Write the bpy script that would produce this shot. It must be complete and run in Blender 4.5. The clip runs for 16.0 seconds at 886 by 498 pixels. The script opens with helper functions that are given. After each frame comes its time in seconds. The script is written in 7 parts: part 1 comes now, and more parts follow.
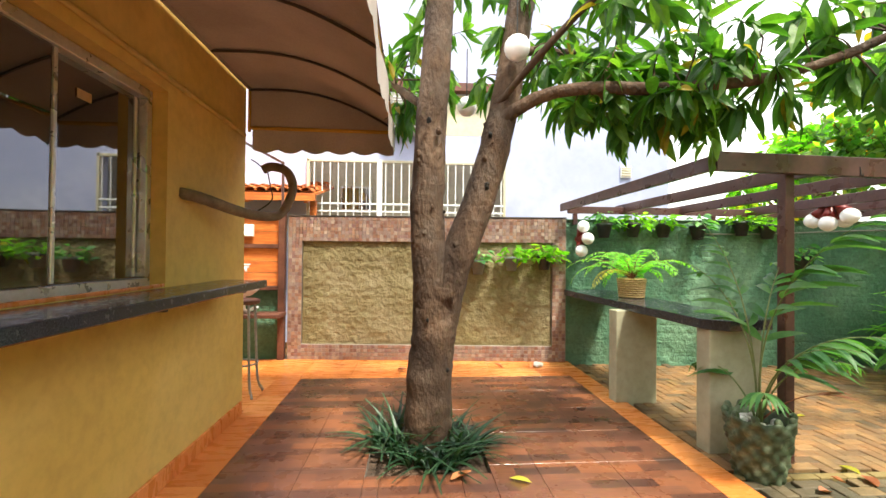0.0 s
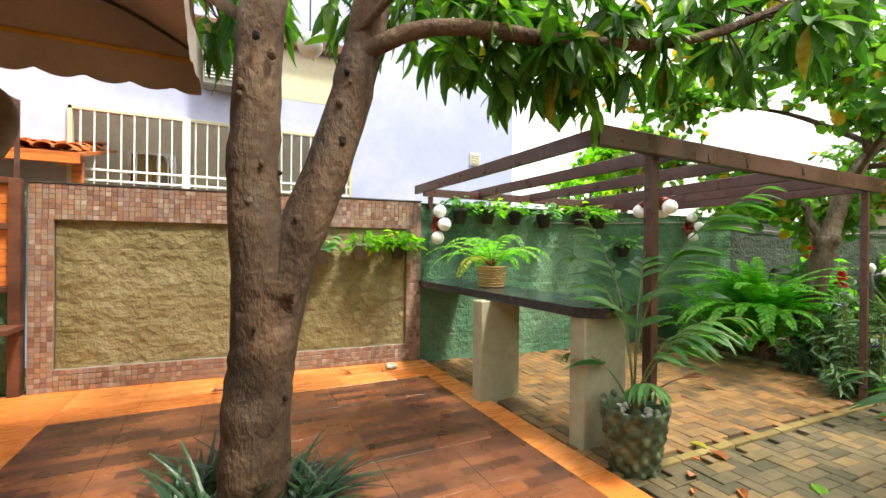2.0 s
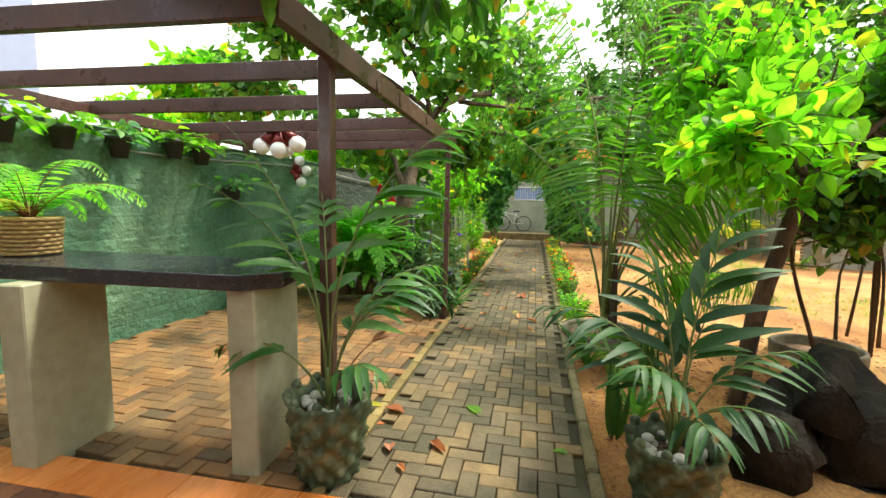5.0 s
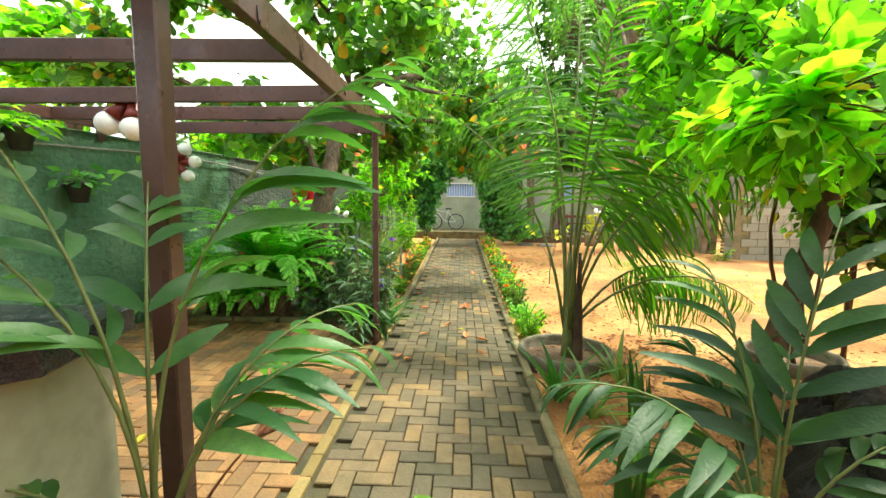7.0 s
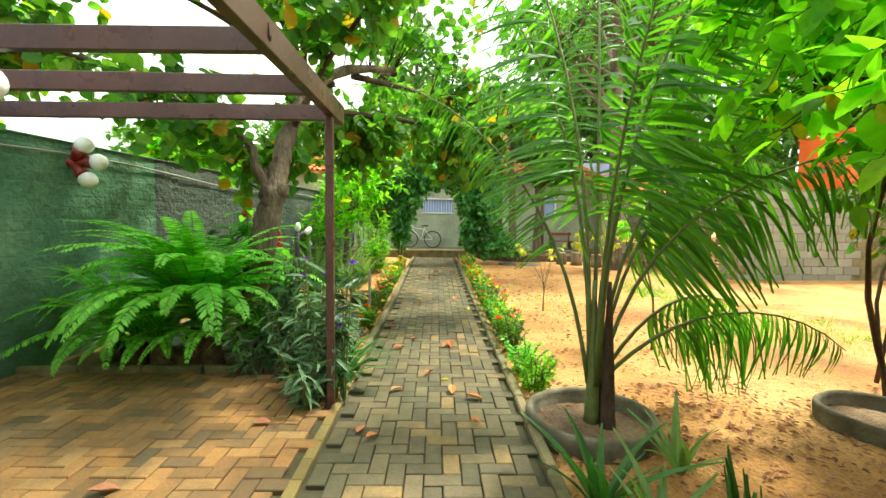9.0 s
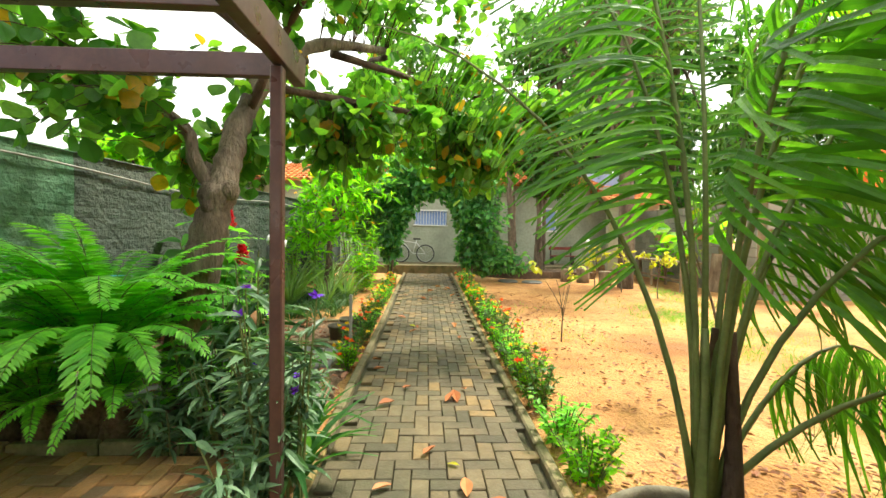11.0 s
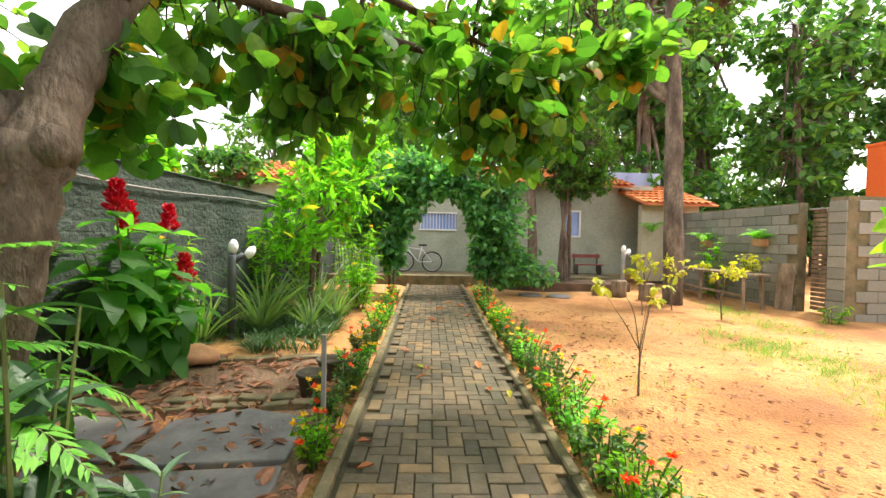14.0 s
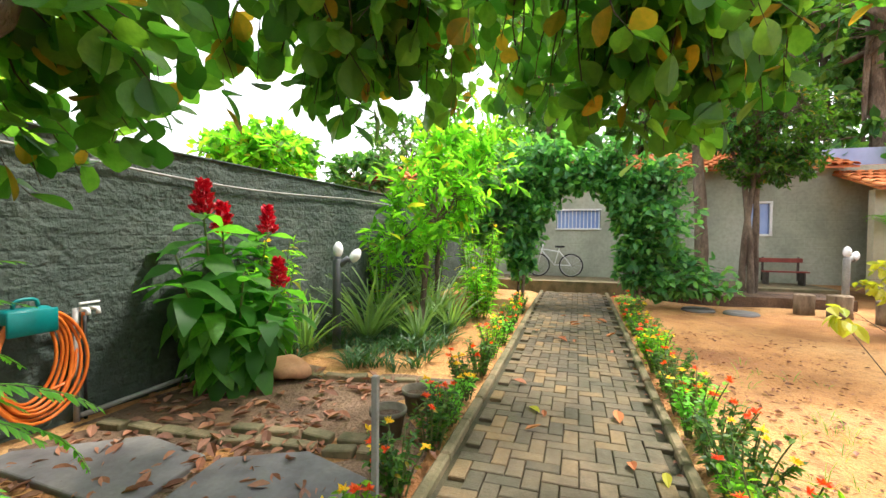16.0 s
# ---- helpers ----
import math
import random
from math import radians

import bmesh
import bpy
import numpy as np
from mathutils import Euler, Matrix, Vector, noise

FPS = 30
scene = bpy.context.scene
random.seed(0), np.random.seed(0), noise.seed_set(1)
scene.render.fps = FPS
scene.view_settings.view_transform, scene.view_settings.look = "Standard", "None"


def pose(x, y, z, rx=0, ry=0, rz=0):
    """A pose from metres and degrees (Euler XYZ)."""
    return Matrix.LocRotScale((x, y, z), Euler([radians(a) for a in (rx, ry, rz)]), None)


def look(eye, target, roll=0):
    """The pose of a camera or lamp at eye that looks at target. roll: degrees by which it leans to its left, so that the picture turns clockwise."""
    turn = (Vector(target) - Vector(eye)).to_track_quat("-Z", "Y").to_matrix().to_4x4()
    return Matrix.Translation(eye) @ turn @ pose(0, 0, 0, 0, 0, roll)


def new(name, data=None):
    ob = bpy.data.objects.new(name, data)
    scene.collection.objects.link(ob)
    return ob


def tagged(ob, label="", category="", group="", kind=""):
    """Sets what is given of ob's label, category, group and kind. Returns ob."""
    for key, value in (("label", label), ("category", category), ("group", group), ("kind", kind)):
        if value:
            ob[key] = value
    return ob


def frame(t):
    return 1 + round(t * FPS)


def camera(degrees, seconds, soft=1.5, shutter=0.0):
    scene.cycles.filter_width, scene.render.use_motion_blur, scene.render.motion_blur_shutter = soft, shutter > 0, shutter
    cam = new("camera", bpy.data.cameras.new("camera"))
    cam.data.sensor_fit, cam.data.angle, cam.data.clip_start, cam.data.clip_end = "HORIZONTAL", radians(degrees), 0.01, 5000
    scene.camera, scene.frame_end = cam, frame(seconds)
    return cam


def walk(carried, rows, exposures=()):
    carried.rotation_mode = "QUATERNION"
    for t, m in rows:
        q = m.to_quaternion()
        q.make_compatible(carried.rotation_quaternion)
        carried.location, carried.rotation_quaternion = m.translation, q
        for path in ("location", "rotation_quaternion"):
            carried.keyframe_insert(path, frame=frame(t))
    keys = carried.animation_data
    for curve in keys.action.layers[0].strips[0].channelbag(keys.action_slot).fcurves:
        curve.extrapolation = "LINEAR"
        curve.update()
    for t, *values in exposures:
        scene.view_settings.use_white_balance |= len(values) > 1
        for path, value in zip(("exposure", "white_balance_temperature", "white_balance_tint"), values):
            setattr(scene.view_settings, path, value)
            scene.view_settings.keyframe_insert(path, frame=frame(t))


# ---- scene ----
cam = camera(92.0, 16.0)
METRES, EYE, TILT, LEAN, TURN = 8.0, 1.53, 0.0, 0.0, -4.3
ROWS = [
    (0.0, 0.0, 0.0, 0.0, -0.01, 0.67, -0.52),
    (0.5, -0.0004, 0.0268, -0.0051, -5.29, 0.59, -0.54),
    (1.0, -0.0019, 0.0573, -0.0049, -10.09, 0.53, -0.54),
    (1.5, -0.002, 0.0816, -0.008, -14.5, 0.41, -0.64),
    (2.0, -0.0028, 0.1056, -0.0096, -21.62, -0.06, -0.59),
    (2.5, -0.0007, 0.1312, -0.0076, -32.41, -2.14, -0.7),
    (3.0, 0.0067, 0.1596, -0.0112, -41.9, -3.24, -0.85),
    (3.5, 0.0154, 0.1845, -0.0106, -50.28, -4.12, -0.87),
    (4.0, 0.0216, 0.2051, -0.0144, -58.59, -4.81, -0.95),
    (4.5, 0.0287, 0.2282, -0.0135, -68.22, -5.54, -1.19),
    (5.0, 0.0427, 0.245, -0.0159, -75.32, -6.2, -1.19),
    (7.5, 0.1922, 0.2791, -0.0164, -85.55, -5.92, -0.57),
    (8.0, 0.2251, 0.2836, -0.0171, -86.48, -5.28, -0.63),
    (8.5, 0.2631, 0.2884, -0.0183, -87.5, -4.56, -0.7),
    (9.0, 0.2938, 0.2907, -0.0233, -88.2, -3.94, -0.73),
    (11.5, 0.4712, 0.3167, -0.0267, -89.56, -1.85, -1.04),
    (12.0, 0.5081, 0.3271, -0.0282, -89.57, -1.64, -1.04),
    (12.5, 0.5422, 0.3347, -0.0281, -89.51, -1.54, -1.04),
    (13.0, 0.5812, 0.3365, -0.0285, -89.38, -1.41, -1.05),
    (13.5, 0.6095, 0.3342, -0.0287, -89.19, -1.38, -1.05),
    (14.0, 0.6445, 0.3307, -0.0281, -89.01, -1.35, -1.05),
    (14.5, 0.6775, 0.3253, -0.0293, -88.76, -1.32, -1.1),
    (15.0, 0.7123, 0.3178, -0.0278, -85.57, -1.35, -0.91),
    (15.5, 0.7408, 0.3132, -0.0294, -78.11, -1.42, -0.7),
    (16.0, 0.7734, 0.3113, -0.0276, -69.93, -1.48, -0.55),
]
walk(cam, [(t, pose(0, 0, EYE, TILT, LEAN, TURN) @ pose(METRES * x, METRES * y, METRES * z, 90 + pitch, roll, yaw)) for t, x, y, z, yaw, pitch, roll in ROWS],
     exposures=[(0.0, 0.98, 6200, 7), (1.5, 0.86, 6300, 7), (2.5, 0.7, 6250, 3), (5.0, 0.7, 6200, 3), (7.5, 1.08, 6350, -4), (9.0, 0.96, 6350, -8), (12.0, 0.92, 6450, 8), (14.0, 0.86, 6150, 14), (16.0, 0.9, 5950, 14)])

# ---- light ----
world = bpy.data.worlds.new("sky")
scene.world = world
world.use_nodes = True
wn, wl = world.node_tree.nodes, world.node_tree.links
sky_tex = wn.new("ShaderNodeTexSky")
sky_tex.sky_type, sky_tex.sun_disc = "NISHITA", False
sky_tex.sun_elevation, sky_tex.sun_rotation = radians(62), radians(150)
sky_tex.dust_density, sky_tex.air_density = 4.0, 1.0
sky_dim = wn.new("ShaderNodeMix")
sky_dim.data_type, sky_dim.blend_type = "RGBA", "MULTIPLY"
sky_dim.inputs[0].default_value = 1.0
sky_dim.inputs[7].default_value = (0.10, 0.10, 0.10, 1)
cloud = wn.new("ShaderNodeMix")
cloud.data_type = "RGBA"
cloud.inputs[0].default_value = 0.82
cloud.inputs[7].default_value = (1.04, 1.0, 0.93, 1)
wl.new(sky_tex.outputs[0], sky_dim.inputs[6])
wl.new(sky_dim.outputs[2], cloud.inputs[6])
wl.new(cloud.outputs[2], wn["Background"].inputs[0])
wn["Background"].inputs[1].default_value = 1.55

sun = new("sun", bpy.data.lights.new("sun", "SUN"))
sun.data.energy, sun.data.angle, sun.data.color = 4.8, radians(8), (1.0, 0.9, 0.74)
sun.matrix_world = look((6, -5, 14), (2.2, 1.0, 0))


# ---- materials ----
def nodes_of(name):
    m = bpy.data.materials.new(name)
    m.use_nodes = True
    nt = m.node_tree
    return m, nt, nt.nodes["Principled BSDF"]


def mixc(nt, fac, a, b, mode="MIX"):
    n = nt.nodes.new("ShaderNodeMix")
    n.data_type, n.blend_type = "RGBA", mode
    for sock, v in ((n.inputs[0], fac), (n.inputs[6], a), (n.inputs[7], b)):
        if isinstance(v, (int, float)):
            sock.default_value = v
        elif isinstance(v, tuple):
            sock.default_value = (*v, 1)
        else:
            nt.links.new(v, sock)
    return n.outputs[2]


def noise_of(nt, vec, scale, detail=4, lo=0.35, hi=0.65, rough=0.55):
    n = nt.nodes.new("ShaderNodeTexNoise")
    n.inputs["Scale"].default_value, n.inputs["Detail"].default_value = scale, detail
    n.inputs["Roughness"].default_value = rough
    nt.links.new(vec, n.inputs["Vector"])
    r = nt.nodes.new("ShaderNodeMapRange")
    r.inputs[1].default_value, r.inputs[2].default_value = lo, hi
    nt.links.new(n.outputs["Fac"], r.inputs[0])
    return r.outputs[0]


def coords(nt, kind, stretch=(1, 1, 1)):
    if kind == "pos":
        v = nt.nodes.new("ShaderNodeNewGeometry").outputs["Position"]
    else:
        v = nt.nodes.new("ShaderNodeTexCoord").outputs["Object"]
    mp = nt.nodes.new("ShaderNodeMapping")
    mp.inputs["Scale"].default_value = stretch
    nt.links.new(v, mp.inputs[0])
    return mp.outputs[0]


def rnd_of(nt, how):
    if how == "object":
        return nt.nodes.new("ShaderNodeObjectInfo").outputs["Random"]
    return nt.nodes.new("ShaderNodeNewGeometry").outputs["Random Per Island"]


def bump_of(nt, bsdf, height, strength, dist, prev=None):
    b = nt.nodes.new("ShaderNodeBump")
    b.inputs["Strength"].default_value, b.inputs["Distance"].default_value = strength, dist
    nt.links.new(height, b.inputs["Height"])
    if prev is not None:
        nt.links.new(prev, b.inputs["Normal"])
    nt.links.new(b.outputs[0], bsdf.inputs["Normal"])
    return b.outputs[0]


def ramp(nt, fac, cols):
    r = nt.nodes.new("ShaderNodeValToRGB")
    r.color_ramp.interpolation = "LINEAR"
    el = r.color_ramp.elements
    while len(el) < len(cols):
        el.new(0.5)
    for i, c in enumerate(cols):
        el[i].position = i / (len(cols) - 1)
        el[i].color = (*c, 1)
    nt.links.new(fac, r.inputs[0])
    return r.outputs[0]


def surf(name, cols, scale=3.0, fine=45.0, dirt=(0.05, 0.045, 0.03), dirty=0.25, rough=0.7, bump=0.3, dist=0.01, rnd="", metal=0.0,
         kind="pos", stretch=(1, 1, 1), spec=0.4, bscale=None):
    """A surface of several tones at two scales, dirt, and fine relief."""
    m, nt, b = nodes_of(name)
    vec = coords(nt, kind, stretch)
    if rnd:
        base = ramp(nt, rnd_of(nt, rnd), cols)
        base = mixc(nt, noise_of(nt, vec, scale), base, mixc(nt, 0.5, base, cols[0]))
    else:
        base = ramp(nt, noise_of(nt, vec, scale, 5), cols)
    f = noise_of(nt, vec, fine, 5, 0.4, 0.75)
    mul = nt.nodes.new("ShaderNodeMath")
    mul.operation, mul.inputs[1].default_value = "MULTIPLY", dirty
    nt.links.new(f, mul.inputs[0])
    base = mixc(nt, mul.outputs[0], base, dirt)
    nt.links.new(base, b.inputs["Base Color"])
    rr = nt.nodes.new("ShaderNodeMapRange")
    rr.inputs[3].default_value, rr.inputs[4].default_value = max(rough - 0.12, 0.02), min(rough + 0.12, 1)
    nt.links.new(noise_of(nt, vec, scale * 2.3, 3), rr.inputs[0])
    nt.links.new(rr.outputs[0], b.inputs["Roughness"])
    b.inputs["Metallic"].default_value = metal
    b.inputs["Specular IOR Level"].default_value = spec
    if bump:
        bump_of(nt, b, noise_of(nt, vec, bscale or fine, 6, 0.2, 0.8), bump, dist)
    return m


def leaf_mat(name, cols, thru=0.5, rough=0.45, rnd="island", age=None, age_part=0.06):
    """A leaf: tone by leaf, fine mottling, light that passes through the blade."""
    m, nt, b = nodes_of(name)
    r = rnd_of(nt, rnd)
    base = ramp(nt, r, cols)
    if age:
        gt = nt.nodes.new("ShaderNodeMath")
        gt.operation, gt.inputs[1].default_value = "GREATER_THAN", 1 - age_part
        sh = nt.nodes.new("ShaderNodeMath")
        sh.operation, sh.inputs[1].default_value = "MULTIPLY", 7.31
        fr = nt.nodes.new("ShaderNodeMath")
        fr.operation = "FRACT"
        nt.links.new(r, sh.inputs[0])
        nt.links.new(sh.outputs[0], fr.inputs[0])
        nt.links.new(fr.outputs[0], gt.inputs[0])
        base = mixc(nt, gt.outputs[0], base, age)
    vec = coords(nt, "pos")
    base = mixc(nt, noise_of(nt, vec, 30, 4), base, mixc(nt, 0.35, base, cols[0]))
    nt.links.new(base, b.inputs["Base Color"])
    b.inputs["Roughness"].default_value = rough
    b.inputs["Specular IOR Level"].default_value = 0.45
    bump_of(nt, b, noise_of(nt, vec, 90, 3), 0.25, 0.004)
    t = nt.nodes.new("ShaderNodeBsdfTranslucent")
    tc = mixc(nt, 1.0, base, (1.6, 1.8, 0.6), "MULTIPLY")
    nt.links.new(tc, t.inputs[0])
    mx = nt.nodes.new("ShaderNodeMixShader")
    mx.inputs[0].default_value = thru
    nt.links.new(b.outputs[0], mx.inputs[1])
    nt.links.new(t.outputs[0], mx.inputs[2])
    nt.links.new(mx.outputs[0], nt.nodes["Material Output"].inputs[0])
    return m


def brick_relief(m, width, height, strength, dist, axes="xz", mortar=0.012, dark=None, dark_fac=0.3):
    """Lets the courses of the masonry show faintly through the coat of a wall."""
    nt, b = m.node_tree, m.node_tree.nodes["Principled BSDF"]
    g = nt.nodes.new("ShaderNodeNewGeometry")
    s = nt.nodes.new("ShaderNodeSeparateXYZ")
    c = nt.nodes.new("ShaderNodeCombineXYZ")
    nt.links.new(g.outputs["Position"], s.inputs[0])
    nt.links.new(s.outputs["XYZ".index(axes[0].upper())], c.inputs[0])
    nt.links.new(s.outputs["XYZ".index(axes[1].upper())], c.inputs[1])
    wob = nt.nodes.new("ShaderNodeTexNoise")
    wob.inputs["Scale"].default_value = 6
    nt.links.new(g.outputs["Position"], wob.inputs["Vector"])
    add = nt.nodes.new("ShaderNodeVectorMath")
    add.operation = "MULTIPLY_ADD"
    add.inputs[1].default_value = (0.03, 0.03, 0.03)
    nt.links.new(wob.outputs["Color"], add.inputs[0])
    nt.links.new(c.outputs[0], add.inputs[2])
    t = nt.nodes.new("ShaderNodeTexBrick")
    t.inputs["Scale"].default_value = 1.0
    t.inputs["Brick Width"].default_value, t.inputs["Row Height"].default_value = width, height
    t.inputs["Mortar Size"].default_value, t.inputs["Mortar Smooth"].default_value = mortar, 0.6
    t.inputs["Color1"].default_value = t.inputs["Color2"].default_value = (1, 1, 1, 1)
    t.inputs["Mortar"].default_value = (0, 0, 0, 1)
    nt.links.new(add.outputs[0], t.inputs["Vector"])
    prev = b.inputs["Normal"].links[0].from_socket if b.inputs["Normal"].links else None
    bump_of(nt, b, t.outputs["Color"], strength, dist, prev)
    if dark:
        old = b.inputs["Base Color"].links[0].from_socket
        inv = nt.nodes.new("ShaderNodeMath")
        inv.operation, inv.inputs[1].default_value = "MULTIPLY", dark_fac
        nt.links.new(t.outputs["Fac"], inv.inputs[0])
        nt.links.new(mixc(nt, inv.outputs[0], old, dark), b.inputs["Base Color"])
    return m


def stain(m, col, scale, fac, lo=0.45, hi=0.7):
    """Broad irregular stains over a surface."""
    nt, b = m.node_tree, m.node_tree.nodes["Principled BSDF"]
    old = b.inputs["Base Color"].links[0].from_socket
    mul = nt.nodes.new("ShaderNodeMath")
    mul.operation, mul.inputs[1].default_value = "MULTIPLY", fac
    nt.links.new(noise_of(nt, coords(nt, "pos"), scale, 6, lo, hi, 0.65), mul.inputs[0])
    nt.links.new(mixc(nt, mul.outputs[0], old, col), b.inputs["Base Color"])
    return m


M = {}
M["green_wall"] = brick_relief(surf("green_wall_paint", [(0.065, 0.16, 0.09), (0.1, 0.22, 0.13), (0.16, 0.28, 0.17)], 1.3, 22, (0.03, 0.05, 0.035), 0.45, 0.85, 0.9, 0.022, bscale=16), 0.22, 0.11, 0.28, 0.012)
M["grey_wall"] = brick_relief(surf("grey_wall_coat", [(0.037, 0.057, 0.046), (0.063, 0.083, 0.067), (0.090, 0.106, 0.089)], 1.1, 22, (0.03, 0.035, 0.028), 0.5, 0.9, 1.0, 0.025, bscale=16), 0.22, 0.11, 0.3, 0.014)
M["panel"] = brick_relief(surf("mustard_roughcast", [(0.158, 0.126, 0.053), (0.222, 0.181, 0.088), (0.269, 0.227, 0.128)], 1.6, 18, (0.09, 0.07, 0.03), 0.3, 0.85, 1.0, 0.03, bscale=11), 0.3, 0.13, 0.16, 0.012)
M["house"] = surf("ochre_house_paint", [(0.58, 0.375, 0.085), (0.64, 0.42, 0.1), (0.68, 0.46, 0.13)], 0.8, 14, (0.2, 0.12, 0.03), 0.22, 0.75, 0.12, 0.004, bscale=80)
M["white_wall"] = surf("white_render", [(0.33, 0.36, 0.55), (0.4, 0.43, 0.62), (0.5, 0.52, 0.68)], 0.5, 9, (0.3, 0.32, 0.46), 0.35, 0.8, 0.2, 0.005, bscale=60)
M["cream_wall"] = surf("cream_render", [(0.5, 0.45, 0.3), (0.58, 0.53, 0.38), (0.62, 0.58, 0.45)], 0.7, 12, (0.3, 0.27, 0.18), 0.3, 0.8, 0.2, 0.006, bscale=60)
M["far_house"] = brick_relief(surf("pale_block_paint", [(0.3, 0.32, 0.25), (0.38, 0.4, 0.31), (0.45, 0.46, 0.37)], 0.9, 14, (0.17, 0.18, 0.13), 0.35, 0.85, 0.3, 0.008, bscale=40), 0.4, 0.2, 0.35, 0.008, "yz", 0.014)
M["block"] = surf("concrete_block", [(0.2, 0.2, 0.16), (0.27, 0.26, 0.21), (0.34, 0.32, 0.26)], 3, 40, (0.09, 0.09, 0.07), 0.4, 0.9, 0.5, 0.008, rnd="object")
M["orange_wall"] = surf("orange_paint", [(0.75, 0.13, 0.02), (0.82, 0.17, 0.03)], 1, 14, (0.4, 0.08, 0.02), 0.2, 0.8, 0.1, 0.004)
M["pier"] = surf("olive_grey_paint", [(0.3, 0.29, 0.19), (0.36, 0.35, 0.24), (0.41, 0.4, 0.29)], 1.5, 16, (0.16, 0.15, 0.09), 0.3, 0.65, 0.12, 0.004, bscale=70)
M["granite"] = surf("black_granite", [(0.012, 0.013, 0.018), (0.022, 0.024, 0.032)], 14, 160, (0.16, 0.17, 0.2), 0.35, 0.16, 0.04, 0.001)
M["steel"] = surf("brown_painted_steel", [(0.049, 0.021, 0.018), (0.070, 0.029, 0.025), (0.091, 0.042, 0.034)], 2.5, 30, (0.18, 0.09, 0.06), 0.25, 0.36, 0.1, 0.002, spec=0.6)
M["bark"] = surf("grey_brown_bark", [(0.034, 0.019, 0.011), (0.076, 0.044, 0.025), (0.145, 0.089, 0.053)], 3.2, 26, (0.025, 0.016, 0.01), 0.55, 0.9, 1.0, 0.02, stretch=(1, 1, 0.55), bscale=24)
M["bark_pale"] = surf("pale_bark", [(0.085, 0.06, 0.042), (0.16, 0.12, 0.085), (0.26, 0.2, 0.145)], 5, 30, (0.04, 0.03, 0.02), 0.6, 0.9, 1.0, 0.03, stretch=(1, 1, 0.4), bscale=26)
# near black: the tree's shade over the log pile is put into this colour
M["dark_log"] = surf("near_black_log_bark", [(0.005, 0.004, 0.003), (0.011, 0.008, 0.006), (0.021, 0.016, 0.011)], 4, 30, (0.01, 0.008, 0.006), 0.5, 0.95, 1.0, 0.03, bscale=20)
M["soil"] = surf("sandy_soil", [(0.276, 0.120, 0.037), (0.478, 0.230, 0.069), (0.607, 0.322, 0.110), (0.662, 0.396, 0.156)], 0.55, 55, (0.16, 0.085, 0.04), 0.6, 0.95, 0.9, 0.03, bscale=28)
M["bed_soil"] = surf("bed_soil_mix", [(0.12, 0.075, 0.045), (0.22, 0.135, 0.08), (0.32, 0.2, 0.12)], 2.0, 40, (0.05, 0.033, 0.02), 0.5, 0.95, 0.9, 0.03, bscale=30)
M["dark_soil"] = surf("dark_leafy_soil", [(0.07, 0.045, 0.028), (0.13, 0.08, 0.05), (0.2, 0.125, 0.075)], 2.5, 40, (0.03, 0.02, 0.013), 0.6, 0.95, 0.9, 0.03, bscale=30)
M["slab"] = surf("grey_stone_slab", [(0.109, 0.102, 0.102), (0.160, 0.153, 0.153), (0.210, 0.197, 0.184)], 3, 30, (0.12, 0.1, 0.07), 0.4, 0.75, 0.3, 0.006)
M["kerb"] = surf("mossy_concrete_kerb", [(0.108, 0.094, 0.046), (0.180, 0.148, 0.079), (0.252, 0.180, 0.099)], 4, 40, (0.06, 0.07, 0.03), 0.5, 0.9, 0.5, 0.01)
M["paver_grey"] = surf("grey_paver", [(0.053, 0.043, 0.025), (0.101, 0.076, 0.044), (0.138, 0.100, 0.057), (0.164, 0.118, 0.064), (0.286, 0.175, 0.067)], 5, 60, (0.05, 0.05, 0.03), 0.45, 0.62, 0.5, 0.006, rnd="object", kind="pos")
M["paver_grey_far"] = surf("grey_paver_rest", [(0.053, 0.043, 0.025), (0.101, 0.076, 0.044), (0.138, 0.100, 0.057), (0.164, 0.118, 0.064), (0.286, 0.175, 0.067)], 5, 60, (0.05, 0.05, 0.03), 0.45, 0.62, 0.5, 0.006, rnd="island")
M["paver_tan"] = surf("tan_paver", [(0.090, 0.059, 0.032), (0.216, 0.108, 0.041), (0.297, 0.140, 0.045), (0.342, 0.167, 0.054), (0.396, 0.225, 0.086)], 4, 60, (0.09, 0.07, 0.035), 0.45, 0.6, 0.5, 0.006, rnd="object")
M["paver_tan_far"] = surf("tan_paver_rest", [(0.090, 0.059, 0.032), (0.216, 0.108, 0.041), (0.297, 0.140, 0.045), (0.342, 0.167, 0.054), (0.396, 0.225, 0.086)], 4, 60, (0.09, 0.07, 0.035), 0.45, 0.6, 0.5, 0.006, rnd="island")
M["edge_stone"] = surf("yellowish_edging_stone", [(0.136, 0.093, 0.031), (0.223, 0.155, 0.050), (0.285, 0.211, 0.081)], 4, 60, (0.1, 0.1, 0.04), 0.5, 0.8, 0.5, 0.006, rnd="object")
M["joint"] = surf("mossy_joint_sand", [(0.040, 0.035, 0.019), (0.060, 0.050, 0.028), (0.075, 0.062, 0.030)], 4, 60, (0.03, 0.045, 0.015), 0.5, 0.95, 0.5, 0.01)
M["orange_tile"] = surf("orange_wood_look_tile", [(0.52, 0.15, 0.03), (0.66, 0.22, 0.05), (0.74, 0.3, 0.085)], 2.5, 30, (0.36, 0.1, 0.02), 0.35, 0.3, 0.05, 0.002, stretch=(0.6, 3, 1), rnd="object")
